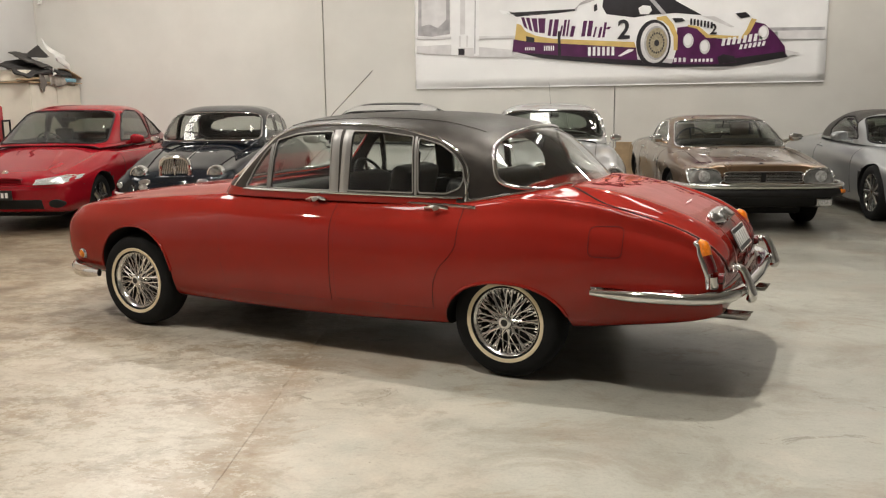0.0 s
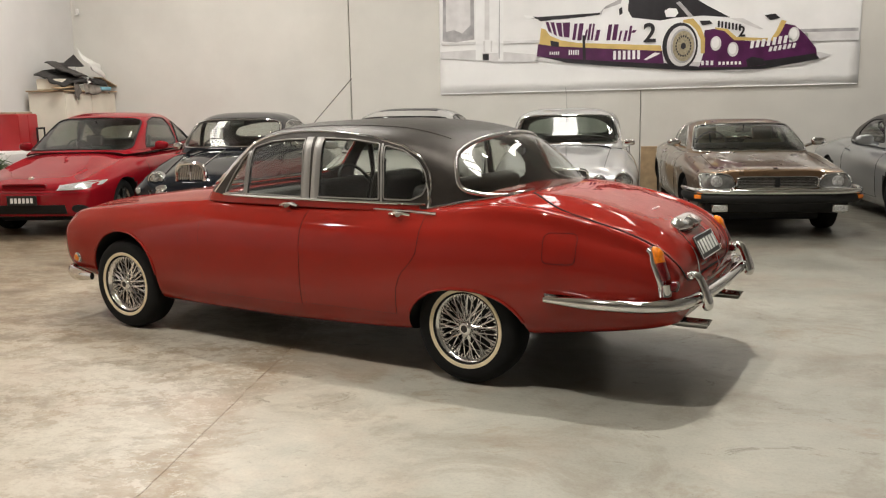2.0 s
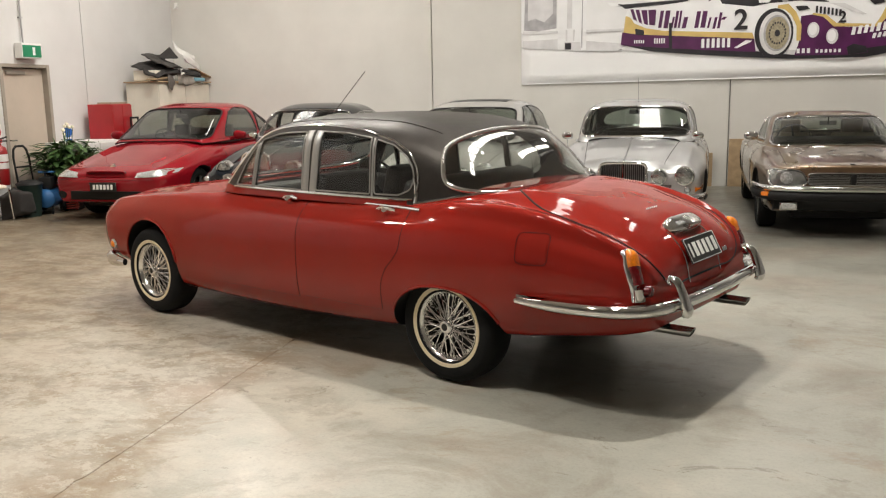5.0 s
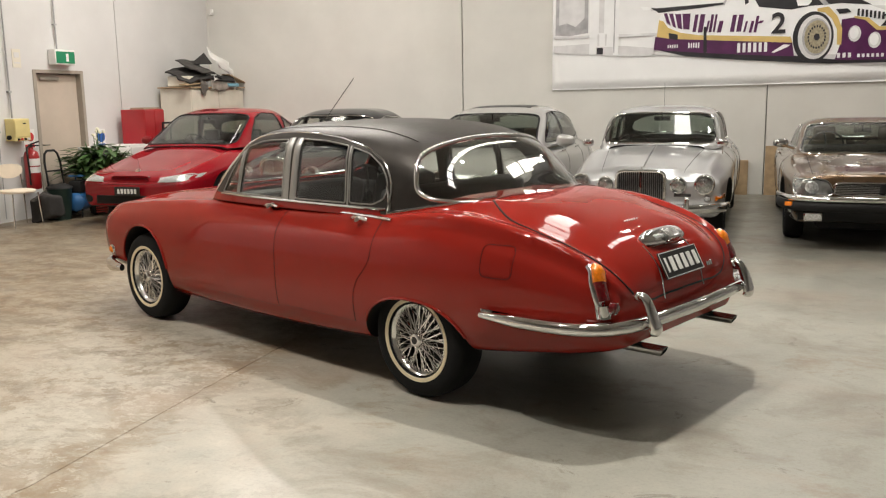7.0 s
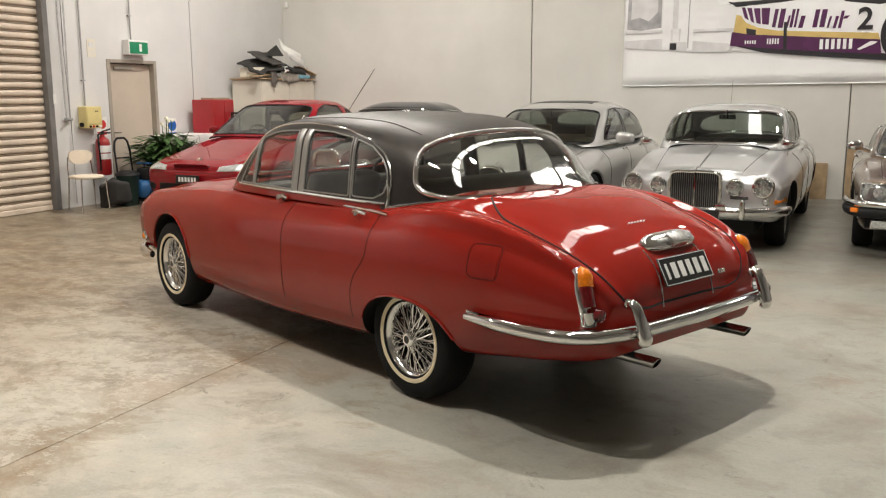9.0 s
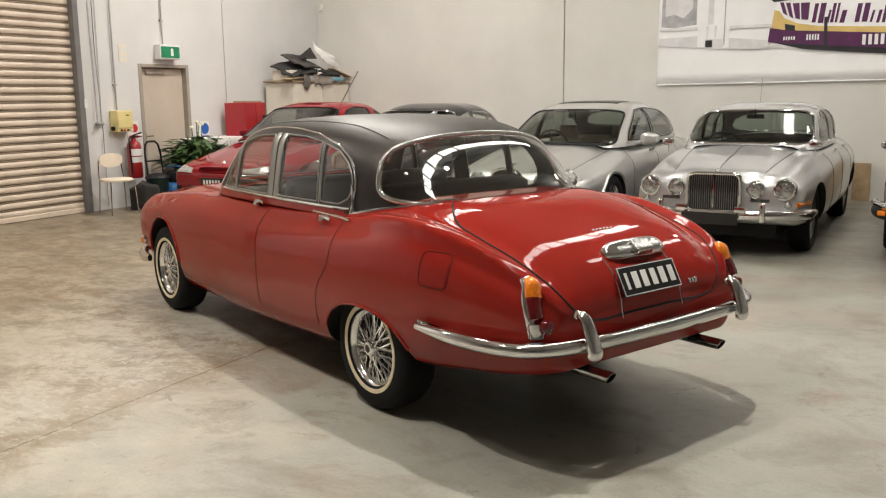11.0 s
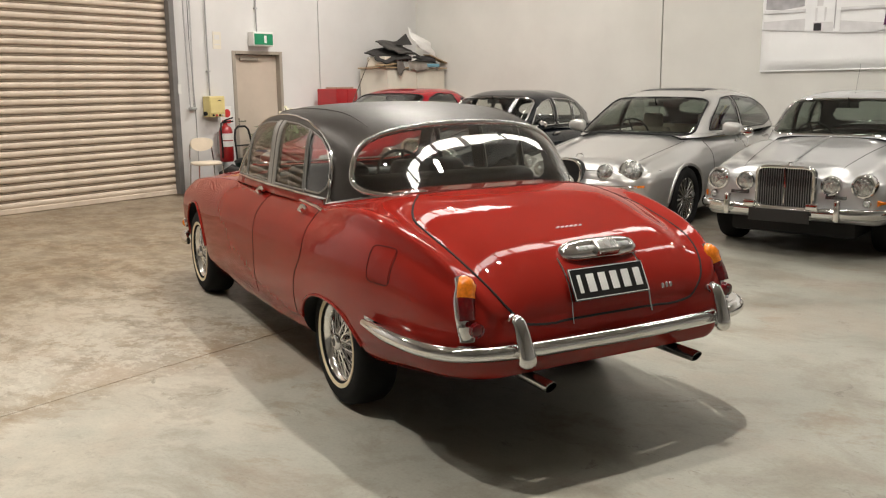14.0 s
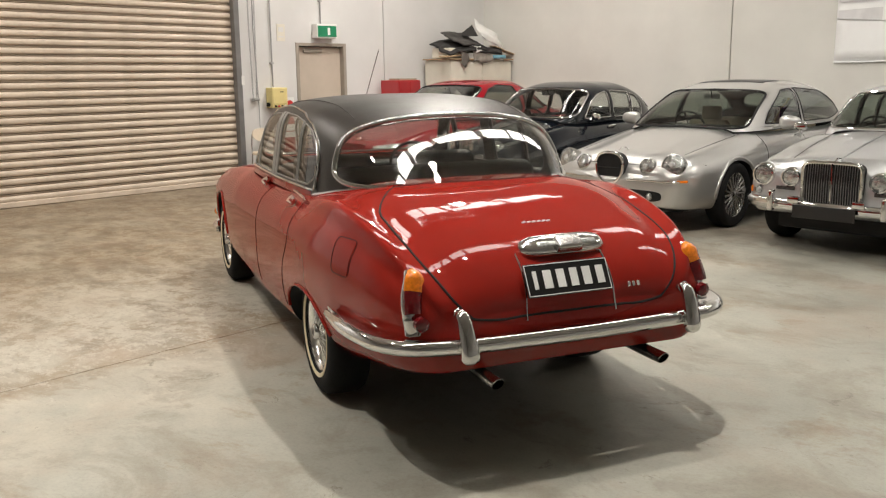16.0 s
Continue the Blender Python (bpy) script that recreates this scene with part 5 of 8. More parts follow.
    def flush_lamp(self, y, z, r):
        """A round lamp that follows the wing: dark seal, bright optic, bulb."""
        p, n = cast(self.tree, (-5, y, z), (1, 0, 0))
        turned = (n * 0.8 + Vector((-1, 0, 0))).normalized()
        m = Matrix.Translation(Vector(p) + turned * 0.012) @ turned.to_track_quat("-X", "Z").to_matrix().to_4x4()
        o = None
        for name, mat, prof in (("headlamp", "dull_chrome", [(r * 0.90, -0.012), (r, -0.006), (r * 1.05, 0.01), (r * 1.05, 0.14)]),
                                ("lens", "lamp_optic", [(r * 0.92, -0.006), (r * 0.75, -0.014), (r * 0.4, -0.02), (0.0, -0.022)]),
                                ("bulb", "lens", [(r * 0.30, -0.018), (r * 0.2, -0.026), (0.0, -0.028)])):
            bm = bmesh.new()
            lathe(bm, prof, 32, "x", (0, 0, 0))
            bmesh.ops.transform(bm, matrix=m, verts=bm.verts)
            o = part(name, bm, M[mat], o or self.car) if name == "headlamp" else part(name, bm, M[mat], o) and o

    def panel(self, name, yz, mat, lift=0.012, depth=0.05, label=""):
        """A shaped piece that follows the nose: outline in (y, z)."""
        out = [(p.x, p.y) for p in resample([tuple(q) for q in yz], 0.04)]
        my, mz = sum(q[0] for q in yz) / len(yz), sum(q[1] for q in yz) / len(yz)
        bm = bmesh.new()
        rings = [[bm.verts.new(self.nose(y, z, -depth)) for y, z in out]]
        for k in (1.0, 0.93, 0.66, 0.33):
            rings.append([bm.verts.new(self.nose(my + (y - my) * k, mz + (z - mz) * k, lift if k < 1 else lift * 0.5)) for y, z in out])
        n = len(out)
        for a, b in zip(rings, rings[1:]):
            for i in range(n):
                bm.faces.new((a[i], a[(i + 1) % n], b[(i + 1) % n], b[i]))
        bm.faces.new(rings[-1])
        return part(name, bm, M[mat], self.car, label)

    def grille(self, w, z0, z1, bars, vertical, lift=0.04, frame="chrome", fill="black", bar_mat="dull_chrome", power=4.0, frame_r=0.016, taper=0.0):
        zc, hh = (z0 + z1) / 2, (z1 - z0) / 2
        x = self.nose(0, zc, lift).x
        out = []
        for i in range(40):
            a = 2 * math.pi * i / 40
            c, s = math.cos(a), math.sin(a)
            sz = math.copysign(abs(s) ** (2 / power), s)
            out.append((w * math.copysign(abs(c) ** (2 / power), c) * (1 + taper * sz), zc + hh * sz))
        bm = bmesh.new()
        tube(bm, [(x, p.x, p.y) for p in resample(out, 0.02)], frame_r, 8, True)
        g = part("grille", bm, M[frame], self.car)
        bm = bmesh.new()
        a = [bm.verts.new((x + 0.012, y, z)) for y, z in out]
        b = [bm.verts.new((x + 0.10, y, z)) for y, z in out]
        bm.faces.new(a)
        for i in range(40):
            bm.faces.new((a[i], a[(i + 1) % 40], b[(i + 1) % 40], b[i]))
        part("grille_back", bm, M[fill], g, smooth=False)
        for k in range(1, bars):
            s = -1 + 2 * k / bars
            bm = bmesh.new()
            if vertical:
                h = hh * (1 - abs(s) ** power) ** (1 / power) * 0.98
                tube(bm, [(x + 0.004, s * w, zc - h), (x - 0.004, s * w, zc), (x + 0.004, s * w, zc + h)], 0.0042, 4)
            else:
                h = w * (1 - abs(s) ** power) ** (1 / power) * 0.98
                tube(bm, [(x + 0.004, -h, zc + s * hh), (x, 0, zc + s * hh), (x + 0.004, h, zc + s * hh)], 0.005, 4)
            part("grille_bar", bm, M[bar_mat], g)
        if vertical:
            bm = bmesh.new()
            tube(bm, [(x - 0.004, 0, z0), (x - 0.012, 0, zc), (x - 0.004, 0, z1)], 0.012, 6)
            part("centre_bar", bm, M["chrome"], g)
        return g

    def mirror(self, x, y, z, mat, size=(0.07, 0.17, 0.11), stalk=None):
        for s in (-1, 1):
            bm = bmesh.new()
            # a rounded shell, flat on the glass side and drawn in towards its outer end
            bmesh.ops.create_uvsphere(bm, u_segments=24, v_segments=14, radius=1.0)
            for v in bm.verts:
                px, py, pz = (math.copysign(abs(k) ** 0.72, k) for k in v.co)
                px = px if px < 0 else px * 0.35
                pz *= 1 - 0.16 * py * s
                v.co = Vector((x + 0.54 * size[0] * px, s * y + 0.5 * size[1] * py, z + 0.5 * size[2] * pz))
            o = part("door_mirror" if stalk is None else "wing_mirror", bm, M[mat] if isinstance(mat, str) else mat, self.car)
            bm = bmesh.new()
            if stalk is None:
                tube(bm, [(x + 0.02, s * (y - size[1] * 0.4), z - 0.03), (x + 0.03, s * (y - size[1] * 0.5 - 0.07), z - 0.06)], 0.022)
            else:
                tube(bm, [(x, s * y, z), (x + 0.015, s * y, z - stalk)], 0.008)
            part("mirror_arm", bm, M[mat] if isinstance(mat, str) else mat, o)

    def plate(self, y, z, w, h, bars, lift=0.03, mark="plate_mark", back="plate_black"):
        x = self.nose(y, z, lift).x
        bm = bmesh.new()
        box(bm, (x, y, z), (0.012, w, h), 0.003, 1)
        o = part("number_plate", bm, M[back], self.car, smooth=False)
        for k in range(bars):
            yy = y - w * 0.40 + w * 0.8 * (k + 0.5) / bars
            bm = bmesh.new()
            box(bm, (x - 0.008, yy, z), (0.003, w * 0.8 / bars * 0.62, h * 0.52))
            part("plate_bar", bm, M[mark], o, smooth=False)

    def shut(self, name, pts, parent=None, r=0.003, mat="gap"):
        bm = bmesh.new()
        tube(bm, pts, r, 5)
        part(name, bm, M[mat], self.car)

    def doors(self, edges, z0, z1, handle_z, mat="chrome"):
        for s in (-1, 1):
            for k, x in enumerate(edges):
                self.shut("door_gap", [self.side(x, z0 + (z1 - z0) * i / 12, s, 0.001) for i in range(13)])
                if k:
                    bm = bmesh.new()
                    tube(bm, [self.side(x - 0.20, handle_z, s, 0.008), self.side(x - 0.15, handle_z, s, 0.03), self.side(x - 0.07, handle_z, s, 0.03), self.side(x - 0.05, handle_z, s, 0.01)], 0.011, 6)
                    part("door_handle", bm, M[mat] if isinstance(mat, str) else mat, self.car)
            self.shut("sill_gap", [self.side(edges[0] + (edges[-1] - edges[0]) * i / 20, z0, s, 0.001) for i in range(21)])


def simple_body(fo, wb, ro, w, zf, zs, zb, zd, zt, sill=0.20, nose=None, tail=None, p=3.2, q=3.6, cab=(0.6, 2.4), crease=0.0, dip=0.0):
    """A plain saloon body: zf bonnet front, zs scuttle, zb waist, zd boot, zt tail height."""
    x0, x1 = -fo + 0.32, wb + ro - 0.32
    return Body(
        x0, x1,
        sill=[(x0, sill + 0.06), (0.4, sill), (wb - 0.4, sill), (x1, sill + 0.12)],
        low=[(x0, w - 0.10), (0.6, w - 0.06), (wb - 0.2, w - 0.06), (x1, w - 0.12)],
        wide=[(x0, w - 0.07), (0.2, w - 0.01), (1.3, w), (wb, w), (x1, w - 0.07)],
        zwide=[(x0, 0.52), (0.6, 0.56), (wb, 0.60), (x1, 0.60)],
        crown=[(x0, zf), (0.0, zf + (zs - zf) * 0.55), (cab[0], zs), (1.4, zb), (cab[1], zb + 0.01), (cab[1] + 0.35, zd), (x1, zt)],
        p=[(x0, p), (0.6, p), (1.4, 3.0), (wb, p), (x1, p)],
        q=[(x0, q), (0.6, q + 0.3), (1.4, 4.2), (wb, q), (x1, q)],
        nose=nose or (0.32, 0.20, 0.18, 0.06, 0.05), tail=tail or (0.32, 0.2, 0.2, 0.06, 0.04), zcap=0.5,
        ridge=[(x0, crease), (0.3, crease), (1.1, 0.2 * crease), (wb, 0.3 * crease), (x1, 0.4 * crease)], trough=[(x0, dip), (0.3, dip), (0.9, 0.0), (x1, 0.0)])


def oval(y, z, a, b, n=24, power=2.0):
    out = []
    for i in range(n):
        t = 2 * math.pi * i / n
        c, s = math.cos(t), math.sin(t)
        out.append((y + a * math.copysign(abs(c) ** (2 / power), c), z + b * math.copysign(abs(s) ** (2 / power), s)))
    return out


# red utility with sloping sail panels
c = Parked(
    "bright red utility with sloped rear pillars", (-5.5, 10.78), 2, simple_body(0.90, 2.82, 1.1, 0.88, 0.74, 0.97, 0.98, 1.0, 0.98, 0.17, nose=(0.32, 0.16, 0.16, 0.05, 0.06), crease=0.012, dip=0.006),
    Cabin(base=[(0.35, 0.93), (3.1, 0.95)], width=[(0.35, 0.66), (0.5, 0.74), (0.75, 0.78), (1.6, 0.79), (2.4, 0.77), (3.1, 0.70)],
          roof=[(0.35, 0.95), (0.7, 1.14), (1.0, 1.315), (1.25, 1.425), (1.6, 1.47), (2.0, 1.46), (2.25, 1.385), (2.6, 1.20), (3.1, 0.99)],
          p=[(0.35, 5), (3.1, 4.4)], q=[(0.35, 5), (1.2, 6.5), (2.1, 6), (3.1, 4.0)], lean=0.16),
    "holden", [fillet([(0.90, 1.0), (1.88, 1.0), (1.97, 1.05), (1.84, 1.375), (1.50, 1.395), (1.26, 1.335), (1.08, 1.20)], 0.03), fillet([(2.05, 1.02), (2.58, 1.03), (2.30, 1.20), (2.05, 1.335)], 0.03)],
    (1.195, 0.200, 0.655, 9.0, 0.02, 0.085), (1.7, 1.16, 0.13, 40, 4.0, 0.0), 1.7, (2.82, 0.315, 0.72, 5, "spoke"), glass="dark_glass", dash=0.8, interior=(0.95, 1.35, 0, 1.95, 0, True, (1.08, 1.28)), trim="black", name="utility_car")
for s in (-1, 1):
    c.panel("headlamp", [(s * 0.40, 0.575), (s * 0.72, 0.585), (s * 0.80, 0.62), (s * 0.80, 0.665), (s * 0.70, 0.675), (s * 0.42, 0.635)], "lens", 0.012)
c.grille(0.27, 0.585, 0.655, 4, False, 0.02, "holden", "black", "holden", 5, 0.010)
c.panel("lower_intake", [(-0.52, 0.30), (0.52, 0.30), (0.50, 0.41), (-0.50, 0.41)], "black", 0.008)
for s in (-1, 1):
    c.panel("fog_lamp_recess", oval(s * 0.66, 0.36, 0.085, 0.05, 16), "black", 0.008)
c.plate(-0.02, 0.47, 0.37, 0.115, 6, 0.05)
bm = bmesh.new()
lathe(bm, [(0.0, -0.01), (0.03, -0.008), (0.035, 0.0), (0.035, 0.03), (0.0, 0.03)], 20, "x", c.nose(0, 0.70, 0.0))
part("badge", bm, M["chrome"], c.car)
c.shut("bumper_gap", [c.nose(-0.82 + 1.64 * i / 30, 0.55, 0.0) for i in range(31)])
c.mirror(0.92, 0.98, 1.02, "holden", (0.10, 0.19, 0.12))
c.doors((0.70, 2.02), 0.30, 0.93, 0.86, "holden")
for s in (-1, 1):
    c.shut("wiper", [c.top(0.42, s * 0.05 + 0.1, 0.03), c.top(0.52, s * 0.5 + 0.1, 0.05)], r=0.008, mat="black")

# black rounded saloon
c = Parked(
    "black rounded classic saloon with upright fluted grille", (-3.36, 10.55), 1, simple_body(0.80, 2.73, 1.05, 0.84, 0.80, 0.99, 1.0, 1.02, 0.88, 0.24, nose=(0.36, 0.28, 0.2, 0.08, 0.05), p=2.6, q=2.9, tail=(0.32, 0.25, 0.25, 0.06, 0.04), crease=0.030, dip=0.018),
    Cabin(base=[(0.45, 0.95), (2.9, 0.97)], width=[(0.45, 0.50), (0.55, 0.62), (0.7, 0.675), (1.4, 0.705), (2.0, 0.69), (2.5, 0.60), (2.9, 0.3)],
          roof=[(0.45, 0.98), (0.65, 1.11), (0.85, 1.27), (1.05, 1.385), (1.4, 1.445), (1.8, 1.445), (2.2, 1.37), (2.55, 1.2), (2.9, 0.99)],
          p=[(0.45, 4.6), (1.2, 3.6), (2.9, 2.8)], q=[(0.45, 4.2), (1.1, 5.6), (2.0, 5.6), (2.9, 2.8)], lean=0.11),
    "black_paint", [fillet([(0.80, 1.0), (1.36, 1.0), (1.36, 1.33), (1.15, 1.29), (0.98, 1.2)], 0.04), fillet([(1.44, 1.0), (1.86, 1.0), (1.88, 1.31), (1.44, 1.335)], 0.04), fillet([(1.91, 1.0), (2.18, 1.0), (2.2, 1.12), (2.08, 1.25), (1.92, 1.30)], 0.04)],
    (1.185, 0.170, 0.610, 6.5, 0.012, 0.065), (1.9, 1.18, 0.12, 45, 2.8, 0.02), 1.5, (2.73, 0.325, 0.69, 0, "cap"), dash=0.72, interior=(0.85, 1.2, 1.9, 2.4, 1.15, False, (0.95, 1.3)), name="classic_saloon", frame_r=0.007)
c.grille(0.165, 0.58, 0.895, 16, True, 0.06, "chrome", "dull_chrome", "chrome", 3.4, 0.024)
for s in (-1, 1):
    c.lamp(s * 0.44, 0.70, 0.088)
    c.lamp(s * 0.62, 0.585, 0.035, "lens")
    c.lamp(s * 0.33, 0.56, 0.05)
    c.panel("side_horn_grille", oval(s * 0.33, 0.62, 0.07, 0.035), "chrome", 0.01)
    bm = bmesh.new()
    tube(bm, [c.top(-0.55 + 1.1 * i / 16, s * (0.40 + 0.15 * i / 16), 0.004) for i in range(17)], 0.006, 6)
    part("bonnet_gap", bm, M["gap"], c.car)
c.shut("bonnet_strip", [c.top(-0.65 + 1.2 * i / 16, 0, 0.006) for i in range(17)], r=0.007, mat="chrome")
hb = [(-0.25, 0.84), (-0.55, 0.82), (-0.78, 0.66), (-0.88, 0.4), (-0.92, 0)]
fb = bumper_bar("front_bumper", [(x, -y) for x, y in hb] + hb[-2::-1], 0.46, 0.035, 1.5, c.car)
for s in (-1, 1):
    bm = bmesh.new()
    tube(bm, [(-0.92, s * 0.42, 0.42), (-0.95, s * 0.42, 0.50), (-0.93, s * 0.42, 0.60)], 0.034, 10, taper=lambda t: 1 - 0.3 * t)
    part("overrider", bm, M["chrome"], fb)
c.doors((0.66, 1.40, 2.2), 0.32, 0.95, 0.88)
c.mirror(0.86, 0.80, 1.02, "chrome", (0.05, 0.13, 0.09))

# silver modern saloon with four oval lamps
c = Parked(
    "silver modern saloon with four round headlamps and oval grille", (-1.18, 10.62), -1.3, simple_body(0.88, 2.91, 1.06, 0.90, 0.80, 0.98, 0.99, 1.04, 0.96, 0.17, nose=(0.36, 0.26, 0.22, 0.05, 0.07), p=2.9, q=3.1, crease=0.020, dip=0.012),
    Cabin(base=[(0.35, 0.93), (3.45, 0.98)], width=[(0.35, 0.58), (0.48, 0.70), (0.7, 0.77), (1.5, 0.815), (2.5, 0.80), (3.0, 0.71), (3.45, 0.40)],
          roof=[(0.35, 0.96), (0.6, 1.10), (0.9, 1.265), (1.2, 1.385), (1.6, 1.45), (2.1, 1.455), (2.6, 1.385), (3.0, 1.23), (3.45, 1.0)],
          p=[(0.35, 4.8), (1.2, 4.0), (3.45, 3.0)], q=[(0.35, 4.2), (1.2, 5.6), (2.4, 5.6), (3.45, 3.0)], lean=0.19),
    "silver", [fillet([(0.80, 1.0), (1.60, 1.0), (1.64, 1.365), (1.40, 1.345), (1.16, 1.24), (0.95, 1.12)], 0.03), fillet([(1.67, 1.0), (2.38, 1.0), (2.88, 1.07), (2.70, 1.20), (2.36, 1.325), (1.70, 1.37)], 0.03)],
    (1.165, 0.190, 0.640, 9.0, 0.02, 0.085), (2.2, 1.20, 0.12, 38, 3.5, 0.0), 1.7, (2.91, 0.33, 0.77, 20, "spoke"), glass="dark_glass", seat="tan", dash=0.72, interior=(0.9, 1.35, 2.15, 2.7, 1.2, True, (1.02, 1.28)), name="modern_saloon", trim="black", frame_r=0.006)
c.grille(0.155, 0.48, 0.78, 2, False, 0.075, "chrome", "black", "black", 2.4, 0.014, 0.12)
for s in (-1, 1):
    c.flush_lamp(s * 0.625, 0.675, 0.112)
    c.flush_lamp(s * 0.375, 0.655, 0.082)
    for ax in (0, 2.91):
        bm = bmesh.new()
        tube(bm, [c.side(ax + 0.372 * math.cos(math.pi * i / 24), 0.33 + 0.372 * math.sin(math.pi * i / 24), s, 0.002) for i in range(25)], 0.017, 8)
        part("arch_lip", bm, M["silver"], c.car)
    bm = bmesh.new()
    tube(bm, [c.nose(s * (0.20 + 0.52 * i / 12), 0.525, 0.004) for i in range(13)], 0.011, 6)
    part("bumper_strip", bm, M["chrome"], c.car)
    c.panel("side_marker", [(s * 0.70, 0.515), (s * 0.77, 0.515), (s * 0.77, 0.54), (s * 0.70, 0.54)], "amber", 0.012)
c.panel("lower_intake", oval(0, 0.375, 0.56, 0.06, 32, 4.0), "black", 0.006)
c.shut("bonnet_gap", [c.nose(-0.8 + 1.6 * i / 30, 0.665, 0.0) for i in range(31)])
for s in (-1, 1):
    c.shut("bonnet_gap", [c.top(-0.58 + 1.0 * i / 16, s * (0.60 + 0.06 * i / 16), 0.0) for i in range(17)])
    c.lamp(s * 0.45, 0.375, 0.032, "lens", 0.03, "dull_chrome")
bm = bmesh.new()
vs = [[bm.verts.new((x, y, c.cabin.top(x, y) + 0.004)) for y in (-0.40 + 0.8 * j / 12 for j in range(13))] for x in (1.42 + 0.44 * i / 8 for i in range(9))]
for a, b in zip(vs, vs[1:]):
    for j in range(12):
        bm.faces.new((a[j], a[j + 1], b[j + 1], b[j]))
sunroof = part("sunroof", bm, M["plate_black"], c.car, "dark glass sunroof panel")
mod = sunroof.modifiers.new("thickness", "SOLIDIFY")
mod.thickness, mod.offset = 0.012, -1
bm = bmesh.new()
p = c.top(-0.72, 0, 0.0)
tube(bm, [p + Vector((0.06, 0, 0.0)), p + Vector((0.02, 0, 0.045)), p + Vector((-0.05, 0, 0.05)), p + Vector((-0.09, 0, 0.03))], 0.011, 8, taper=lambda t: 1.2 - 0.7 * t)
part("bonnet_mascot_bar", bm, M["chrome"], c.car)
c.mirror(0.90, 0.98, 1.02, "silver", (0.14, 0.23, 0.145))
c.doors((0.62, 1.56, 2.5), 0.30, 0.95, 0.86, "silver")
for s in (-1, 1):
    c.shut("wiper", [c.top(0.40, s * 0.1, 0.02), c.top(0.52, s * 0.5, 0.04)], r=0.008, mat="black")

# pale silver classic saloon with four lamps
c = Parked(
    "pale silver classic saloon with wide upright grille and four headlamps", (0.95, 10.50), -1.8, simple_body(0.80, 2.727, 1.2, 0.87, 0.84, 0.99, 1.0, 1.04, 0.92, 0.24, nose=(0.22, 0.14, 0.16, 0.06, 0.03), p=3.0, q=3.1, crease=0.030, dip=0.014),
    Cabin(base=[(0.5, 0.94), (3.0, 0.97)], width=[(0.5, 0.52), (0.6, 0.64), (0.74, 0.69), (1.5, 0.725), (2.2, 0.71), (2.6, 0.63), (3.0, 0.35)],
          roof=[(0.5, 0.98), (0.75, 1.11), (0.95, 1.25), (1.15, 1.365), (1.4, 1.41), (1.8, 1.43), (2.2, 1.40), (2.6, 1.3), (2.8, 1.18), (3.0, 1.0)],
          p=[(0.5, 4.8), (1.2, 3.8), (3.0, 2.8)], q=[(0.5, 4.4), (1.2, 6.2), (2.2, 6.2), (3.0, 2.8)], lean=0.10),
    "silver_old", [fillet([(0.88, 1.0), (1.53, 1.0), (1.54, 1.345), (1.32, 1.325), (1.12, 1.23)], 0.03), fillet([(1.60, 1.0), (2.06, 1.0), (2.05, 1.33), (1.6, 1.35)], 0.03), fillet([(2.09, 1.0), (2.34, 1.0), (2.40, 1.1), (2.28, 1.26), (2.09, 1.32)], 0.03)],
    (1.175, 0.168, 0.625, 7.0, 0.01, 0.065), (2.1, 1.18, 0.14, 50, 2.8, 0.02), 1.7, (2.727, 0.325, 0.70, 0, "cap"), glass="dark_glass", dash=0.8, interior=(0.92, 1.3, 2.0, 2.6, 1.15, False, (1.05, 1.28)), name="classic_saloon")
c.grille(0.245, 0.435, 0.795, 24, True, 0.06, "chrome", "black", "grille_bar", 7.0, 0.016)
for s in (-1, 1):
    c.lamp(s * 0.625, 0.655, 0.094, lift=0.03)
    c.lamp(s * 0.37, 0.648, 0.080, lift=0.035)
    c.lamp(s * 0.66, 0.515, 0.034, "lens")
    c.panel("turn_lamp", [(s * 0.735, 0.49), (s * 0.815, 0.49), (s * 0.815, 0.545), (s * 0.735, 0.545)], "amber", 0.03)
    c.panel("horn_grille", [(s * 0.33, 0.535), (s * 0.50, 0.535), (s * 0.50, 0.565), (s * 0.33, 0.565)], "dark_lens", 0.02)
    c.shut("bonnet_gap", [c.top(-0.62 + 1.2 * i / 16, s * (0.42 + 0.12 * i / 16), 0.0) for i in range(17)], r=0.003)
c.shut("bonnet_strip", [c.top(-0.7 + 1.2 * i / 16, 0, 0.006) for i in range(17)], r=0.009, mat="silver_old")
hb = [(-0.30, 0.85), (-0.55, 0.83), (-0.72, 0.72), (-0.82, 0.5), (-0.86, 0)]
fb = bumper_bar("front_bumper", [(x, -y) for x, y in hb] + hb[-2::-1], 0.42, 0.034, 1.4, c.car)
for s in (-1, 1):
    bm = bmesh.new()
    box(bm, (-0.872, s * 0.47, 0.455), (0.07, 0.05, 0.185), 0.022, 4)
    part("overrider", bm, M["chrome"], fb)
    bm = bmesh.new()
    box(bm, (-0.88, s * 0.27, 0.475), (0.04, 0.10, 0.06), 0.012, 2)
    part("bumper_bracket", bm, M["chrome"], fb)
bm = bmesh.new()
box(bm, (-0.91, 0.0, 0.385), (0.012, 0.52, 0.11), 0.003, 1)
part("plate_carrier", bm, M["plate_black"], c.car, "empty black plate carrier", smooth=False)
p = c.top(-0.66, 0, 0.0)
bm = bmesh.new()
tube(bm, [p + Vector((0.10, 0, 0.004)), p + Vector((0.04, 0, 0.05)), p + Vector((-0.03, 0, 0.06)), p + Vector((-0.08, 0, 0.035))], 0.010, 8, taper=lambda t: 1.2 - 0.7 * t)
part("bonnet_mascot_bar", bm, M["chrome"], c.car)
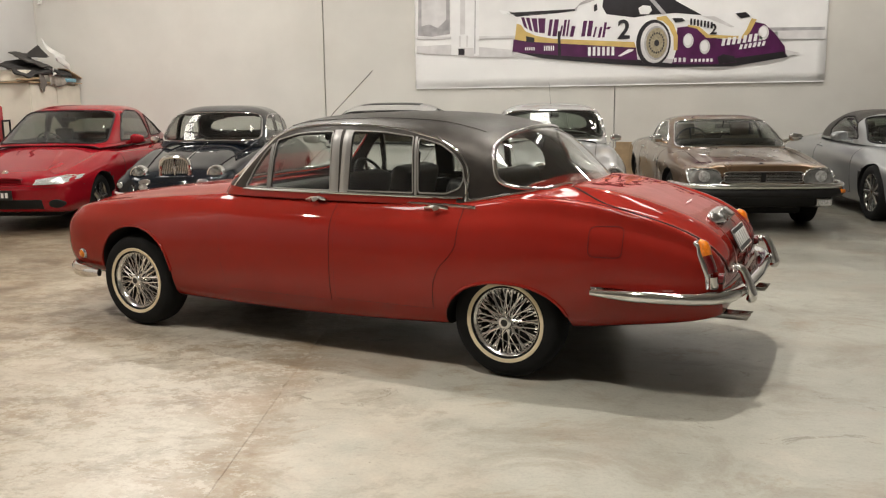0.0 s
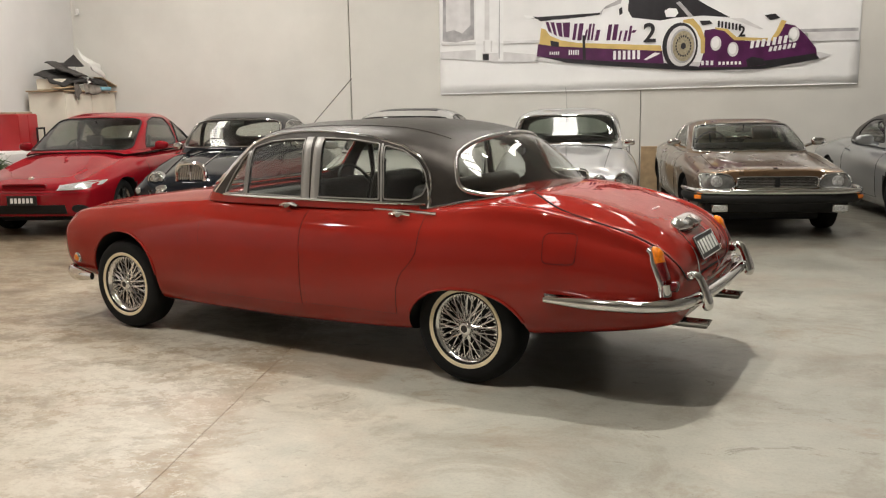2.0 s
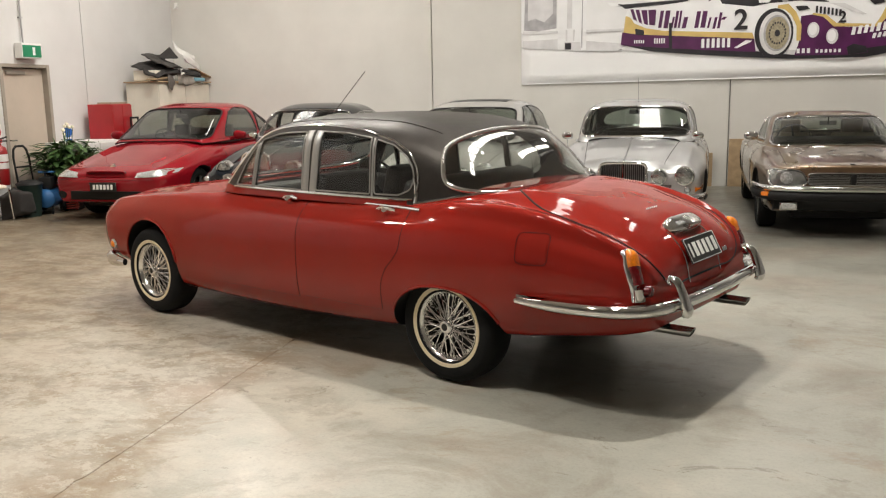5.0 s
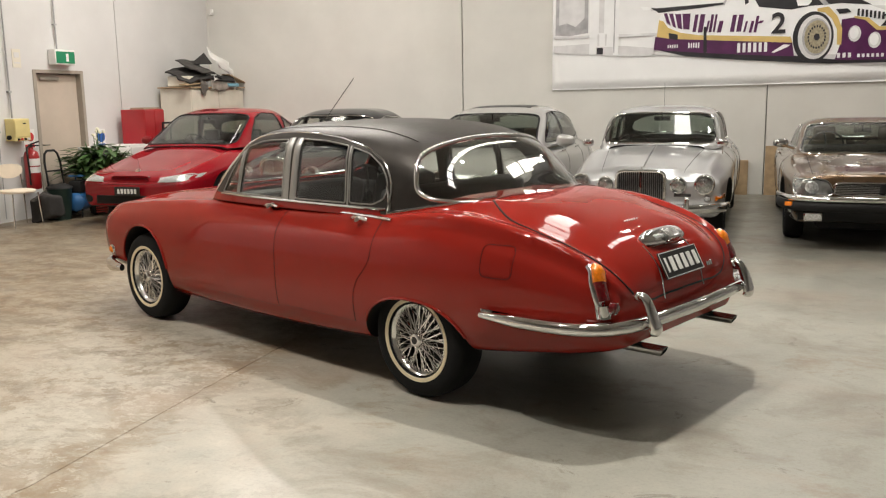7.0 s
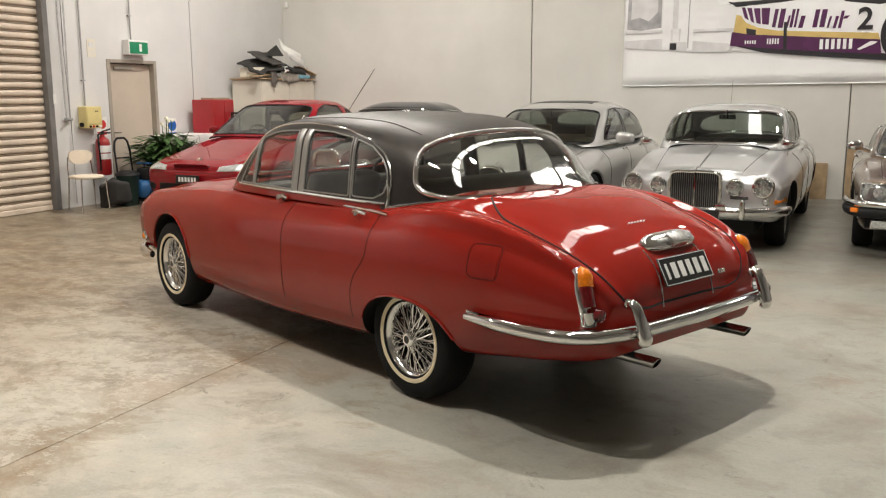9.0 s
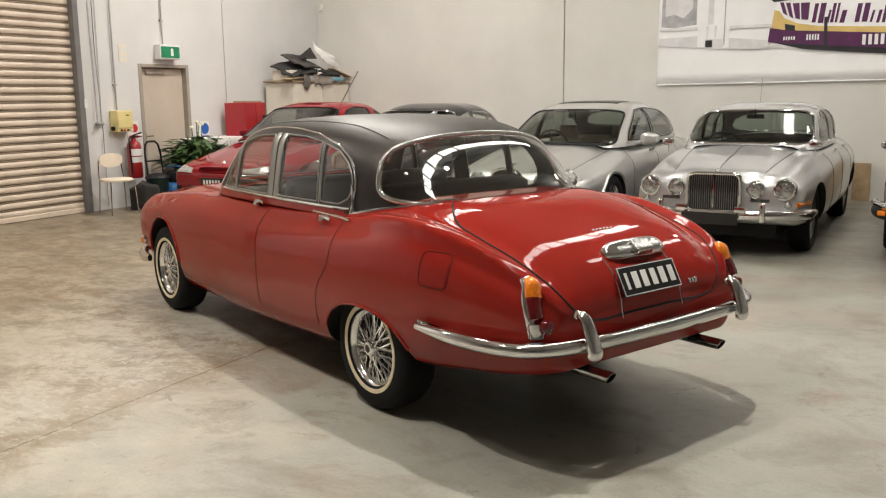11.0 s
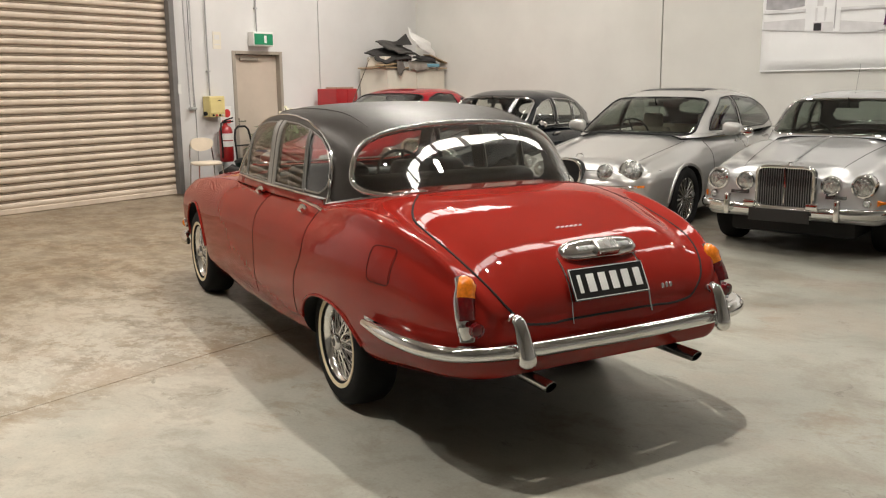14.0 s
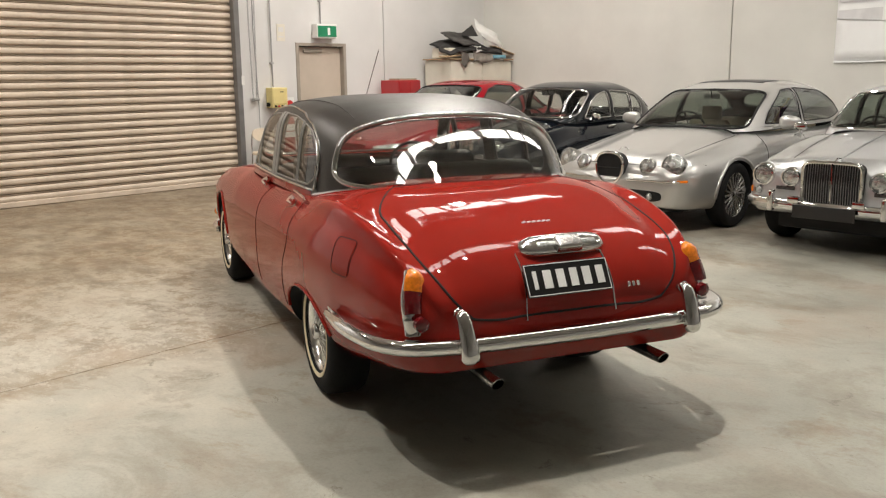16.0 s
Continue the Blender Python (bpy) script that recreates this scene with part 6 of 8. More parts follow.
c.mirror(0.25, 0.74, 1.03, "chrome", (0.04, 0.13, 0.08), 0.12)
c.doors((0.8, 1.56, 2.4), 0.32, 0.95, 0.89)
for s in (-1, 1):
    c.shut("wiper", [c.top(0.58, s * 0.12, 0.02), c.top(0.66, s * 0.48, 0.06)], r=0.006, mat="chrome")
bm = bmesh.new()
tube(bm, [(1.25, 0, 1.40), (1.45, 0.02, 1.70)], 0.0018, 6)
part("aerial", bm, M["black"], c.car)

# bronze low coupe
c = Parked(
    "bronze low coupe with black bumpers and oval lamps", (3.21, 10.82), -0.5, simple_body(0.98, 2.59, 1.2, 0.89, 0.785, 0.90, 0.92, 0.93, 0.88, 0.20, nose=(0.20, 0.09, 0.05, 0.06, 0.02), p=4.4, q=3.8, crease=0.012, dip=0.008),
    Cabin(base=[(0.35, 0.85), (2.9, 0.88)], width=[(0.35, 0.58), (0.48, 0.68), (0.7, 0.73), (1.5, 0.75), (2.1, 0.72), (2.9, 0.62)],
          roof=[(0.35, 0.88), (0.6, 1.0), (0.85, 1.12), (1.1, 1.215), (1.4, 1.255), (1.8, 1.25), (2.1, 1.2), (2.5, 1.05), (2.9, 0.9)],
          p=[(0.35, 4.8), (2.9, 3.8)], q=[(0.35, 4.2), (1.1, 5.6), (2.0, 5.0), (2.9, 2.8)], lean=0.15),
    "bronze", [fillet([(0.85, 0.92), (1.65, 0.92), (1.68, 1.175), (1.35, 1.175), (1.1, 1.09)], 0.04), fillet([(1.72, 0.92), (2.05, 0.92), (1.95, 1.13), (1.75, 1.17)], 0.04)],
    (1.045, 0.155, 0.635, 9.0, 0.015, 0.085), (1.7, 1.06, 0.10, 38, 3.5, 0.0), 1.6, (2.59, 0.315, 0.74, 0, "cap"), glass="dark_glass", seat="tan", dash=0.7, base=0.87, interior=(0.85, 1.15, 0, 2.2, 0, True, (0.95, 1.12)), name="coupe_car")
for s in (-1, 1):
    outline = [(s * 0.425, 0.60), (s * 0.45, 0.555), (s * 0.56, 0.545), (s * 0.76, 0.548), (s * 0.795, 0.58), (s * 0.795, 0.68), (s * 0.76, 0.708), (s * 0.58, 0.715), (s * 0.48, 0.69)]
    shape = [tuple(q) for q in fillet(outline, 0.03)]
    lens = c.panel("headlamp", shape, "headlamp_glass", 0.020, 0.06, "clear glass headlamp in chrome rim")
    bm = bmesh.new()
    tube(bm, [c.nose(q.x, q.y, 0.014) for q in resample(shape, 0.02)], 0.011, 8, True)
    part("rim", bm, M["chrome"], lens)
    bm = bmesh.new()
    q = c.nose(s * 0.63, 0.63, 0.0)
    lathe(bm, [(0.0, -0.035), (0.04, -0.033), (0.062, -0.024), (0.066, -0.01), (0.0, 0.0)], 24, "x", q)
    part("reflector", bm, M["lens"], lens)
    bm = bmesh.new()
    box(bm, (-1.03, s * 0.62, 0.36), (0.07, 0.17, 0.085), 0.015, 2)
    fog = part("fog_lamp", bm, M["chrome"], c.car)
    bm = bmesh.new()
    box(bm, (-1.068, s * 0.62, 0.36), (0.012, 0.145, 0.065), 0.005, 1)
    part("lens", bm, M["lens"], fog)
    bm = bmesh.new()
    box(bm, (-0.925, s * 0.815, 0.475), (0.12, 0.08, 0.045), 0.012, 2, pose(0, 0, 0, 0, 0, -s * 35))
    part("turn_lamp", bm, M["amber"], c.car)
c.grille(0.425, 0.560, 0.680, 7, False, 0.045, "chrome", "black", "chrome", 9.0, 0.010)
bm = bmesh.new()
box(bm, c.nose(0, 0.63, 0.055), (0.02, 0.05, 0.10), 0.006, 1)
part("grille_badge", bm, M["black"], c.car)
bm = bmesh.new()
lathe(bm, [(0.0, 0.006), (0.022, 0.005), (0.026, 0.0), (0.0, -0.005)], 16, "z", c.top(-0.80, 0, 0.002))
part("bonnet_badge", bm, M["black"], c.car)
hb = [(-0.35, 0.91), (-0.75, 0.90), (-0.98, 0.80), (-1.06, 0.5), (-1.08, 0)]
bumper_bar("bumper_cap", [(x, -y) for x, y in hb] + hb[-2::-1], 0.462, 0.045, 1.15, c.car, "black")
hb = [(-0.40, 0.925), (-0.75, 0.915), (-1.0, 0.815), (-1.085, 0.5), (-1.105, 0)]
bumper_bar("front_bumper", [(x, -y) for x, y in hb] + hb[-2::-1], 0.535, 0.032, 0.95, c.car)
c.panel("lower_valance", [(-0.8, 0.22), (0.8, 0.22), (0.8, 0.44), (-0.8, 0.44)], "black", 0.05)
c.shut("bonnet_gap", [c.top(-0.72 + 1.1 * i / 16, 0.62, 0.0) for i in range(17)])
c.shut("bonnet_gap", [c.top(-0.72 + 1.1 * i / 16, -0.62, 0.0) for i in range(17)])
c.mirror(0.78, 0.88, 0.98, "chrome", (0.07, 0.17, 0.10))
c.doors((0.66, 2.0), 0.30, 0.88, 0.80)
for s in (-1, 1):
    c.shut("wiper", [c.top(0.40, s * 0.1, 0.02), c.top(0.50, s * 0.5, 0.05)], r=0.007, mat="black")

# silver convertible with a black soft top
c = Parked(
    "blue-silver convertible coupe with black soft top", (5.66, 10.92), -1, simple_body(0.90, 2.59, 1.2, 0.90, 0.70, 0.92, 0.93, 0.96, 0.88, 0.16, nose=(0.40, 0.30, 0.20, 0.05, 0.05), p=2.9, q=3.1, crease=0.012, dip=0.006),
    Cabin(base=[(0.3, 0.86), (2.8, 0.92)], width=[(0.3, 0.52), (0.45, 0.66), (0.7, 0.73), (1.5, 0.755), (2.1, 0.72), (2.8, 0.5)],
          roof=[(0.3, 0.90), (0.6, 1.05), (0.85, 1.18), (1.05, 1.26), (1.3, 1.30), (1.7, 1.30), (2.1, 1.22), (2.5, 1.07), (2.8, 0.94)],
          p=[(0.3, 4.6), (2.8, 3.2)], q=[(0.3, 4.2), (1.2, 5.0), (2.8, 2.8)], lean=0.14),
    "silver_dark", [fillet([(0.85, 0.94), (1.75, 0.94), (1.85, 1.02), (1.6, 1.20), (1.3, 1.22), (1.05, 1.13)], 0.04)],
    (1.07, 0.16, 0.64, 8.0, 0.015, 0.10), (1.6, 1.10, 0.08, 30, 3.5, 0.0), 1.5, (2.59, 0.335, 0.77, 10, "spoke"), roof="vinyl", glass="dark_glass", dash=0.65, base=0.9, interior=(0.8, 1.2, 0, 2.2, 0, True, (0.95, 1.15)), belt=spline((0.3, 1.4), (1.02, 1.4), (1.08, 0.92), (2.8, 0.93)), trim="black", name="convertible_car")
for s in (-1, 1):
    c.panel("headlamp", oval(s * 0.62, 0.60, 0.15, 0.09, 24), "lens", 0.02)
c.panel("grille_mouth", oval(0, 0.42, 0.28, 0.07, 24), "black", 0.008)
c.mirror(0.80, 0.98, 0.98, "silver_dark", (0.11, 0.22, 0.13))
c.doors((0.60, 1.95), 0.28, 0.88, 0.80, "silver_dark")

# ---- things along the walls ----
M.update(
    beige=material("beige_door_paint", (0.53, 0.45, 0.37), 0.45, vary=0.05, scale=2, second=(0.42, 0.36, 0.29), second_scale=3, second_amount=0.35),
    frame_paint=material("door_frame_paint", (0.34, 0.30, 0.25), 0.45, vary=0.08),
    yellow=material("yellow_enamel", (0.70, 0.59, 0.26), 0.4, vary=0.08),
    green=material("exit_green", (0.01, 0.22, 0.10), 0.4),
    white=material("white_plastic", (0.78, 0.77, 0.74), 0.45, vary=0.04),
    cream=material("cream_vinyl", (0.78, 0.68, 0.54), 0.5, vary=0.08),
    extinguisher=material("extinguisher_red", (0.30, 0.012, 0.014), 0.3, vary=0.05, coat=0.6),
    tool_red=material("tool_chest_red", (0.38, 0.010, 0.015), 0.35, vary=0.06, coat=0.4),
    blue=material("blue_enamel", (0.03, 0.13, 0.32), 0.35, vary=0.1),
    sign_blue=material("sign_blue", (0.02, 0.12, 0.42), 0.4),
    sign_red=material("sign_red", (0.55, 0.03, 0.03), 0.4),
    hose=material("red_hose", (0.42, 0.05, 0.035), 0.45),
    leaf=material("plant_leaf", (0.055, 0.115, 0.030), 0.5, vary=0.35, scale=20),
    petal=material("pale_petal", (0.75, 0.72, 0.55), 0.6),
    pot=material("dark_pot", (0.06, 0.05, 0.045), 0.6),
    green_bin=material("dark_green_plastic", (0.015, 0.035, 0.028), 0.5),
    cupboard=material("cream_board", (0.70, 0.66, 0.56), 0.55, vary=0.05, scale=3, second=(0.55, 0.50, 0.41), second_scale=4, second_amount=0.3),
    cloth_dark=material("dark_felt", (0.035, 0.032, 0.030), 0.9, vary=0.25, bump=0.3, bump_scale=120),
    cloth_charcoal=material("charcoal_felt", (0.062, 0.057, 0.052), 0.85, vary=0.25, bump=0.3, bump_scale=120),
    cloth_grey=material("grey_felt", (0.13, 0.115, 0.10), 0.9, vary=0.25, bump=0.3, bump_scale=120),
    cloth_pale=material("pale_carpet_back", (0.29, 0.26, 0.225), 0.9, vary=0.3, scale=8, bump=0.3, bump_scale=120),
    cloth_white=material("white_sheet", (0.74, 0.73, 0.70), 0.7, vary=0.06),
    card=material("brown_cardboard", (0.35, 0.29, 0.21), 0.8, vary=0.15),
    cyan=material("light_blue_plastic", (0.18, 0.40, 0.50), 0.5),
    vinyl_print=material("banner_vinyl", (0.90, 0.90, 0.89), 0.45, vary=0.03, scale=1.5, second=(0.84, 0.84, 0.84), second_scale=1.2, second_amount=0.35),
    print_grey=material("print_grey", (0.42, 0.41, 0.42), 0.5, vary=0.25, scale=7),
    print_pale=material("print_pale_grey", (0.70, 0.69, 0.69), 0.5, vary=0.12, scale=5),
    print_back=material("print_backdrop", (0.85, 0.845, 0.84), 0.5, vary=0.07, scale=1.3),
    print_white=material("print_white", (0.88, 0.88, 0.88), 0.45, vary=0.04, scale=4),
    print_purple=material("print_purple", (0.085, 0.012, 0.075), 0.4, vary=0.25, scale=5),
    print_yellow=material("print_yellow", (0.66, 0.47, 0.16), 0.45, vary=0.1),
    print_dark=material("print_dark", (0.02, 0.018, 0.022), 0.45, vary=0.3),
    print_brass=material("print_brass", (0.36, 0.31, 0.21), 0.45, vary=0.3, scale=30),
)

# exit door in the west wall
ed = thing("door_1", "closed beige steel door in a brown frame", "door", kind="structure")
bm = bmesh.new()
box(bm, (LEFT - 0.10, (EY0 + EY1) / 2, EZ / 2 - 0.01), (0.045, EY1 - EY0 - 0.09, EZ - 0.06), 0.003, 1)
leaf = part("door_leaf", bm, M["beige"], ed, smooth=False)
for y0, y1, z0, z1 in ((EY0 - 0.015, EY0 + 0.045, 0, EZ + 0.02), (EY1 - 0.045, EY1 + 0.015, 0, EZ + 0.02), (EY0 + 0.0455, EY1 - 0.0455, EZ - 0.03, EZ + 0.02)):
    bm = bmesh.new()
    box(bm, (LEFT - 0.05, (y0 + y1) / 2, (z0 + z1) / 2), (0.13, y1 - y0, z1 - z0), 0.004, 1)
    part("door_frame", bm, M["frame_paint"], ed, smooth=False)
bm = bmesh.new()
box(bm, (LEFT - 0.07, EY0 + 0.105, 0.98), (0.012, 0.04, 0.13), 0.004, 1)
tube(bm, [(LEFT - 0.07, EY0 + 0.105, 1.0), (LEFT - 0.01, EY0 + 0.105, 1.0), (LEFT - 0.005, EY0 + 0.2, 1.0)], 0.010)
part("door_handle", bm, M["dull_chrome"], leaf)
bm = bmesh.new()
box(bm, (LEFT - 0.06, EY0 + 0.36, EZ - 0.10), (0.035, 0.36, 0.05), 0.006, 1)
part("door_closer", bm, M["frame_paint"], leaf, smooth=False)
bm = bmesh.new()
box(bm, (LEFT - 0.24, (EY0 + EY1) / 2, 1.1), (0.03, 1.2, 2.3))
part("backing", bm, M["black"], ed, smooth=False)

# exit sign
es = thing("exit_sign", "green and white illuminated exit sign box", "sign", pose(LEFT, 11.10, 2.24))
bm = bmesh.new()
box(bm, (0.07, 0, 0), (0.13, 0.40, 0.215), 0.012, 2)
part("housing", bm, M["white"], es, smooth=False)
bm = bmesh.new()
box(bm, (0.137, 0, -0.005), (0.006, 0.365, 0.165))
face = part("face", bm, M["green"], es, smooth=False)
bm = bmesh.new()
box(bm, (0.1425, 0.03, -0.005), (0.004, 0.05, 0.11))
part("pictogram_bar", bm, M["plate_mark"], face, smooth=False)


def wall_pipe(name, label, y, z0, z1, r, off=0.03, mat="steel"):
    bm = bmesh.new()
    tube(bm, [(LEFT + off, y, z0), (LEFT + off, y, z1)], r, 10)
    o = tagged(part(name, bm, M[mat], None), label, "conduit")
    bm = bmesh.new()
    for z in (z0 + 0.35, z0 + 1.6, z0 + 2.9):
        if z < z1:
            box(bm, (LEFT + off / 2, y, z), (off + 0.02, 0.06, 0.022), 0.003, 1)
    part("clip", bm, M["steel"], o, smooth=False)


wall_pipe("conduit_pipe", "thin grey conduit running up the wall from yellow box", 10.11, 1.40, CEIL, 0.011)
wall_pipe("conduit_pipe", "thin grey conduit running up the wall from exit sign", 11.06, 2.35, CEIL, 0.011)

# yellow control box
yb = thing("control_box", "yellow enamel door control box with push buttons", "control box", pose(LEFT, 10.13, 1.24))
bm = bmesh.new()
box(bm, (0.085, 0, 0), (0.16, 0.28, 0.30), 0.014, 2)
part("case", bm, M["yellow"], yb, smooth=False)
bm = bmesh.new()
box(bm, (0.17, -0.01, 0.02), (0.014, 0.25, 0.23), 0.006, 1)
part("lid", bm, M["yellow"], yb, smooth=False)
for k, mt in enumerate(("black", "sign_red", "black", "white")):
    bm = bmesh.new()
    lathe(bm, [(0.0, 0.022), (0.014, 0.02), (0.016, 0.0), (0.0, 0.0)], 14, "x", (0.166, -0.085 + 0.058 * k, -0.125))
    part("button", bm, M[mt], yb)
bm = bmesh.new()
tube(bm, [(0.08, -0.14, -0.10), (0.08, -0.17, -0.10)], 0.03, 12)
part("rotary_switch", bm, M["black"], yb)
bm = bmesh.new()
box(bm, (0.178, 0.03, 0.085), (0.004, 0.055, 0.014))
part("label_bar", bm, M["black"], yb, smooth=False)


def flat_sign(name, label, y, z, w, h, mats):
    s = thing(name, label, "sign", pose(LEFT, y, z))
    bm = bmesh.new()
    box(bm, (0.005, 0, 0), (0.008, w, h), 0.001, 1)
    part("panel", bm, M[mats[0]], s, smooth=False)
    for mt, shape in mats[1]:
        bm = bmesh.new()
        if shape[0] == "disc":
            lathe(bm, [(0.0, 0.004), (shape[3], 0.004), (shape[3], 0.0), (0.0, 0.0)], 24, "x", (0.009, shape[1], shape[2]))
        else:
            box(bm, (0.0115, shape[1], shape[2]), (0.005, shape[3], shape[4]))
        part("mark", bm, M[mt], s, smooth=False)
    return s


flat_sign("mandatory_sign", "white sign with a blue disc fixed on wall", 11.86, 1.05, 0.20, 0.27, ("white", [("sign_blue", ("disc", 0, 0.02, 0.088)), ("sign_blue", ("bar", 0, -0.105, 0.16, 0.03))]))
flat_sign("warning_sign", "white sign with a red ring beside yellow box", 10.40, 1.10, 0.21, 0.27, ("white", [("sign_red", ("disc", 0.02, 0.03, 0.062)), ("sign_red", ("bar", 0, -0.095, 0.17, 0.045))]))
flat_sign("paper_notice", "small faded beige notice on wall", 10.31, 2.20, 0.15, 0.25, ("cupboard", [("wall_left", ("bar", 0, 0.045, 0.09, 0.07)), ("wall_left", ("bar", 0, -0.06, 0.10, 0.02))]))
flat_sign("limit_switch", "small white switch box on door guide", 9.56, 1.50, 0.05, 0.13, ("white", [])).location.x = LEFT + 0.065

# hanging door chain
chain = thing("hanging_chain", "grey steel door chain hanging in a loop", "chain", pose(LEFT + 0.09, 9.74, 0))
for dy in (-0.055, 0.055):
    bm = bmesh.new()
    n = 75
    for k in range(n):
        z = 1.22 + (DZ - 1.25) * k / n
        yy = dy * (0.55 + 0.45 * math.sin(0.9 * (z - 1.2)) if z < 2.8 else 1.0)
        ring = []
        for a in (2 * math.pi * q / 8 for q in range(8)):
            u, w = 0.010 * math.cos(a), 0.026 * math.sin(a)
            ring.append((u, yy, z + w) if k % 2 else (0, yy + u, z + w))
        tube(bm, ring, 0.0045, 4, True)
    part("chain_run", bm, M["steel"], chain)
bm = bmesh.new()
box(bm, (-0.03, 0.03, 1.22), (0.09, 0.10, 0.04), 0.01, 1)
part("chain_keeper", bm, M["steel"], chain)
bm = bmesh.new()
tube(bm, [(-0.06, 0.10, 0.05), (-0.06, 0.10, 1.2), (-0.06, 0.06, 2.2), (-0.06, 0.09, CEIL - 0.2)], 0.007, 6)
tagged(part("wall_cable", bm, M["steel"], None), "thin grey cable along the door guide", "cable").location = (LEFT + 0.09, 9.74, 0)

# chair
ch = thing("chair", "cream padded chair with thin chrome tube legs", "chair", pose(-7.08, 9.66, -0.0, 0, 0, -18))
bm = bmesh.new()
rings = []
for e, z in ((0.93, 0.438), (1.0, 0.448), (1.0, 0.466), (0.94, 0.478), (0.6, 0.484)):
    rings.append([bm.verts.new((0.20 * e * math.copysign(abs(math.cos(a)) ** 0.6, math.cos(a)), 0.20 * e * math.copysign(abs(math.sin(a)) ** 0.6, math.sin(a)), z)) for a in (2 * math.pi * k / 32 for k in range(32))])
for r0, r1 in zip(rings, rings[1:]):
    for k in range(32):
        bm.faces.new((r0[k], r0[(k + 1) % 32], r1[(k + 1) % 32], r1[k]))
bm.faces.new(rings[0][::-1])
bm.faces.new(rings[-1])
part("seat", bm, M["cream"], ch)
bm = bmesh.new()
out = []
for i in range(28):
    a = 2 * math.pi * i / 28
    cc, ss = math.cos(a), math.sin(a)
    out.append(((0.165 if ss > 0 else 0.165 - 0.035 * ss * ss) * math.copysign(abs(cc) ** 0.75, cc), 0.735 + (0.075 if ss > 0 else 0.115) * math.copysign(abs(ss) ** 0.8, ss)))
fr = [[bm.verts.new((-0.20 - 0.05 * (y / 0.2) ** 2 * -1 + dx, y, z)) for y, z in out] for dx in (0.0, 0.03)]
bm.faces.new(fr[0])
bm.faces.new(fr[1])
for i in range(28):
    j = (i + 1) % 28
    bm.faces.new((fr[0][i], fr[0][j], fr[1][j], fr[1][i]))
part("backrest", bm, M["cream"], ch)
for sx, sy in ((0.19, 0.17), (0.19, -0.17), (-0.17, 0.17), (-0.17, -0.17)):
    bm = bmesh.new()
    pts = [(sx * 1.15, sy * 1.12, 0.0), (sx, sy, 0.44)]
    if sx < 0:
        pts += [(sx - 0.03, sy, 0.55), (sx - 0.035, sy * 0.9, 0.72)]
    tube(bm, pts, 0.010, 8)
    part("leg", bm, M["chrome"], ch)

# fire extinguisher
fe = thing("fire_extinguisher", "red fire extinguisher with white label on wall bracket", "fire extinguisher", pose(LEFT + 0.13, 10.28, 0.42) @ Matrix.Diagonal((1.2, 1.2, 1.08, 1)))
bm = bmesh.new()
lathe(bm, [(0.0, 0.0), (0.075, 0.0), (0.085, 0.02), (0.085, 0.42), (0.07, 0.47), (0.03, 0.50), (0.025, 0.53), (0.0, 0.53)], 28, "z")
part("cylinder", bm, M["extinguisher"], fe)
bm = bmesh.new()
for z0, z1 in ((0.30, 0.39), (0.21, 0.285)):
    arc = [(-1.25 + 1.9 * k / 12) for k in range(13)]
    lo = [bm.verts.new((0.0868 * math.cos(a), 0.0868 * math.sin(a), z0)) for a in arc]
    hi = [bm.verts.new((0.0868 * math.cos(a), 0.0868 * math.sin(a), z1)) for a in arc]
    for k in range(12):
        bm.faces.new((lo[k], lo[k + 1], hi[k + 1], hi[k]))
part("label_sticker", bm, M["white"], fe)
bm = bmesh.new()
tube(bm, [(0, 0, 0.52), (0, 0, 0.57)], 0.022)
tube(bm, [(0, 0.0, 0.57), (0.03, 0.10, 0.60)], 0.010)
tube(bm, [(0, 0.0, 0.55), (0.03, 0.10, 0.55)], 0.010)
part("valve", bm, M["black"], fe)
bm = bmesh.new()
tube(bm, [(0, -0.02, 0.55), (0.02, -0.08, 0.53), (0.05, -0.11, 0.44), (0.05, -0.10, 0.2), (0.05, -0.10, 0.06)], 0.012)
part("nozzle_hose", bm, M["black"], fe)
bm = bmesh.new()
box(bm, (-0.10, 0, 0.26), (0.04, 0.10, 0.30), 0.004, 1)
part("bracket", bm, M["steel"], fe, smooth=False)

# hand trolley
ht = thing("hand_trolley", "black tubular hand trolley leaning on wall", "trolley", pose(-7.06, 10.39, 0, 0, -6, 0) @ Matrix.Diagonal((0.92, 0.86, 0.93, 1)))
bm = bmesh.new()
tube(bm, [(0, -0.17, 0.06), (0, -0.17, 0.85), (0, -0.14, 0.97), (0, -0.08, 1.02), (0, 0.08, 1.02), (0, 0.14, 0.97), (0, 0.17, 0.85), (0, 0.17, 0.06)], 0.017)
for z in (0.18, 0.45, 0.72):
    tube(bm, [(0, -0.17, z), (0, 0.17, z)], 0.012)
part("frame", bm, M["black"], ht)
bm = bmesh.new()
box(bm, (0.11, 0, 0.045), (0.22, 0.38, 0.012), 0.003, 1)
part("toe_plate", bm, M["black"], ht, smooth=False)
for s in (-0.2, 0.2):
    bm = bmesh.new()
    lathe(bm, [(0.0, -0.03), (0.06, -0.03), (0.10, -0.025), (0.10, 0.025), (0.06, 0.03), (0.0, 0.03)], 24, "y", (-0.05, s, 0.105))
    part("wheel", bm, M["rubber"], ht)

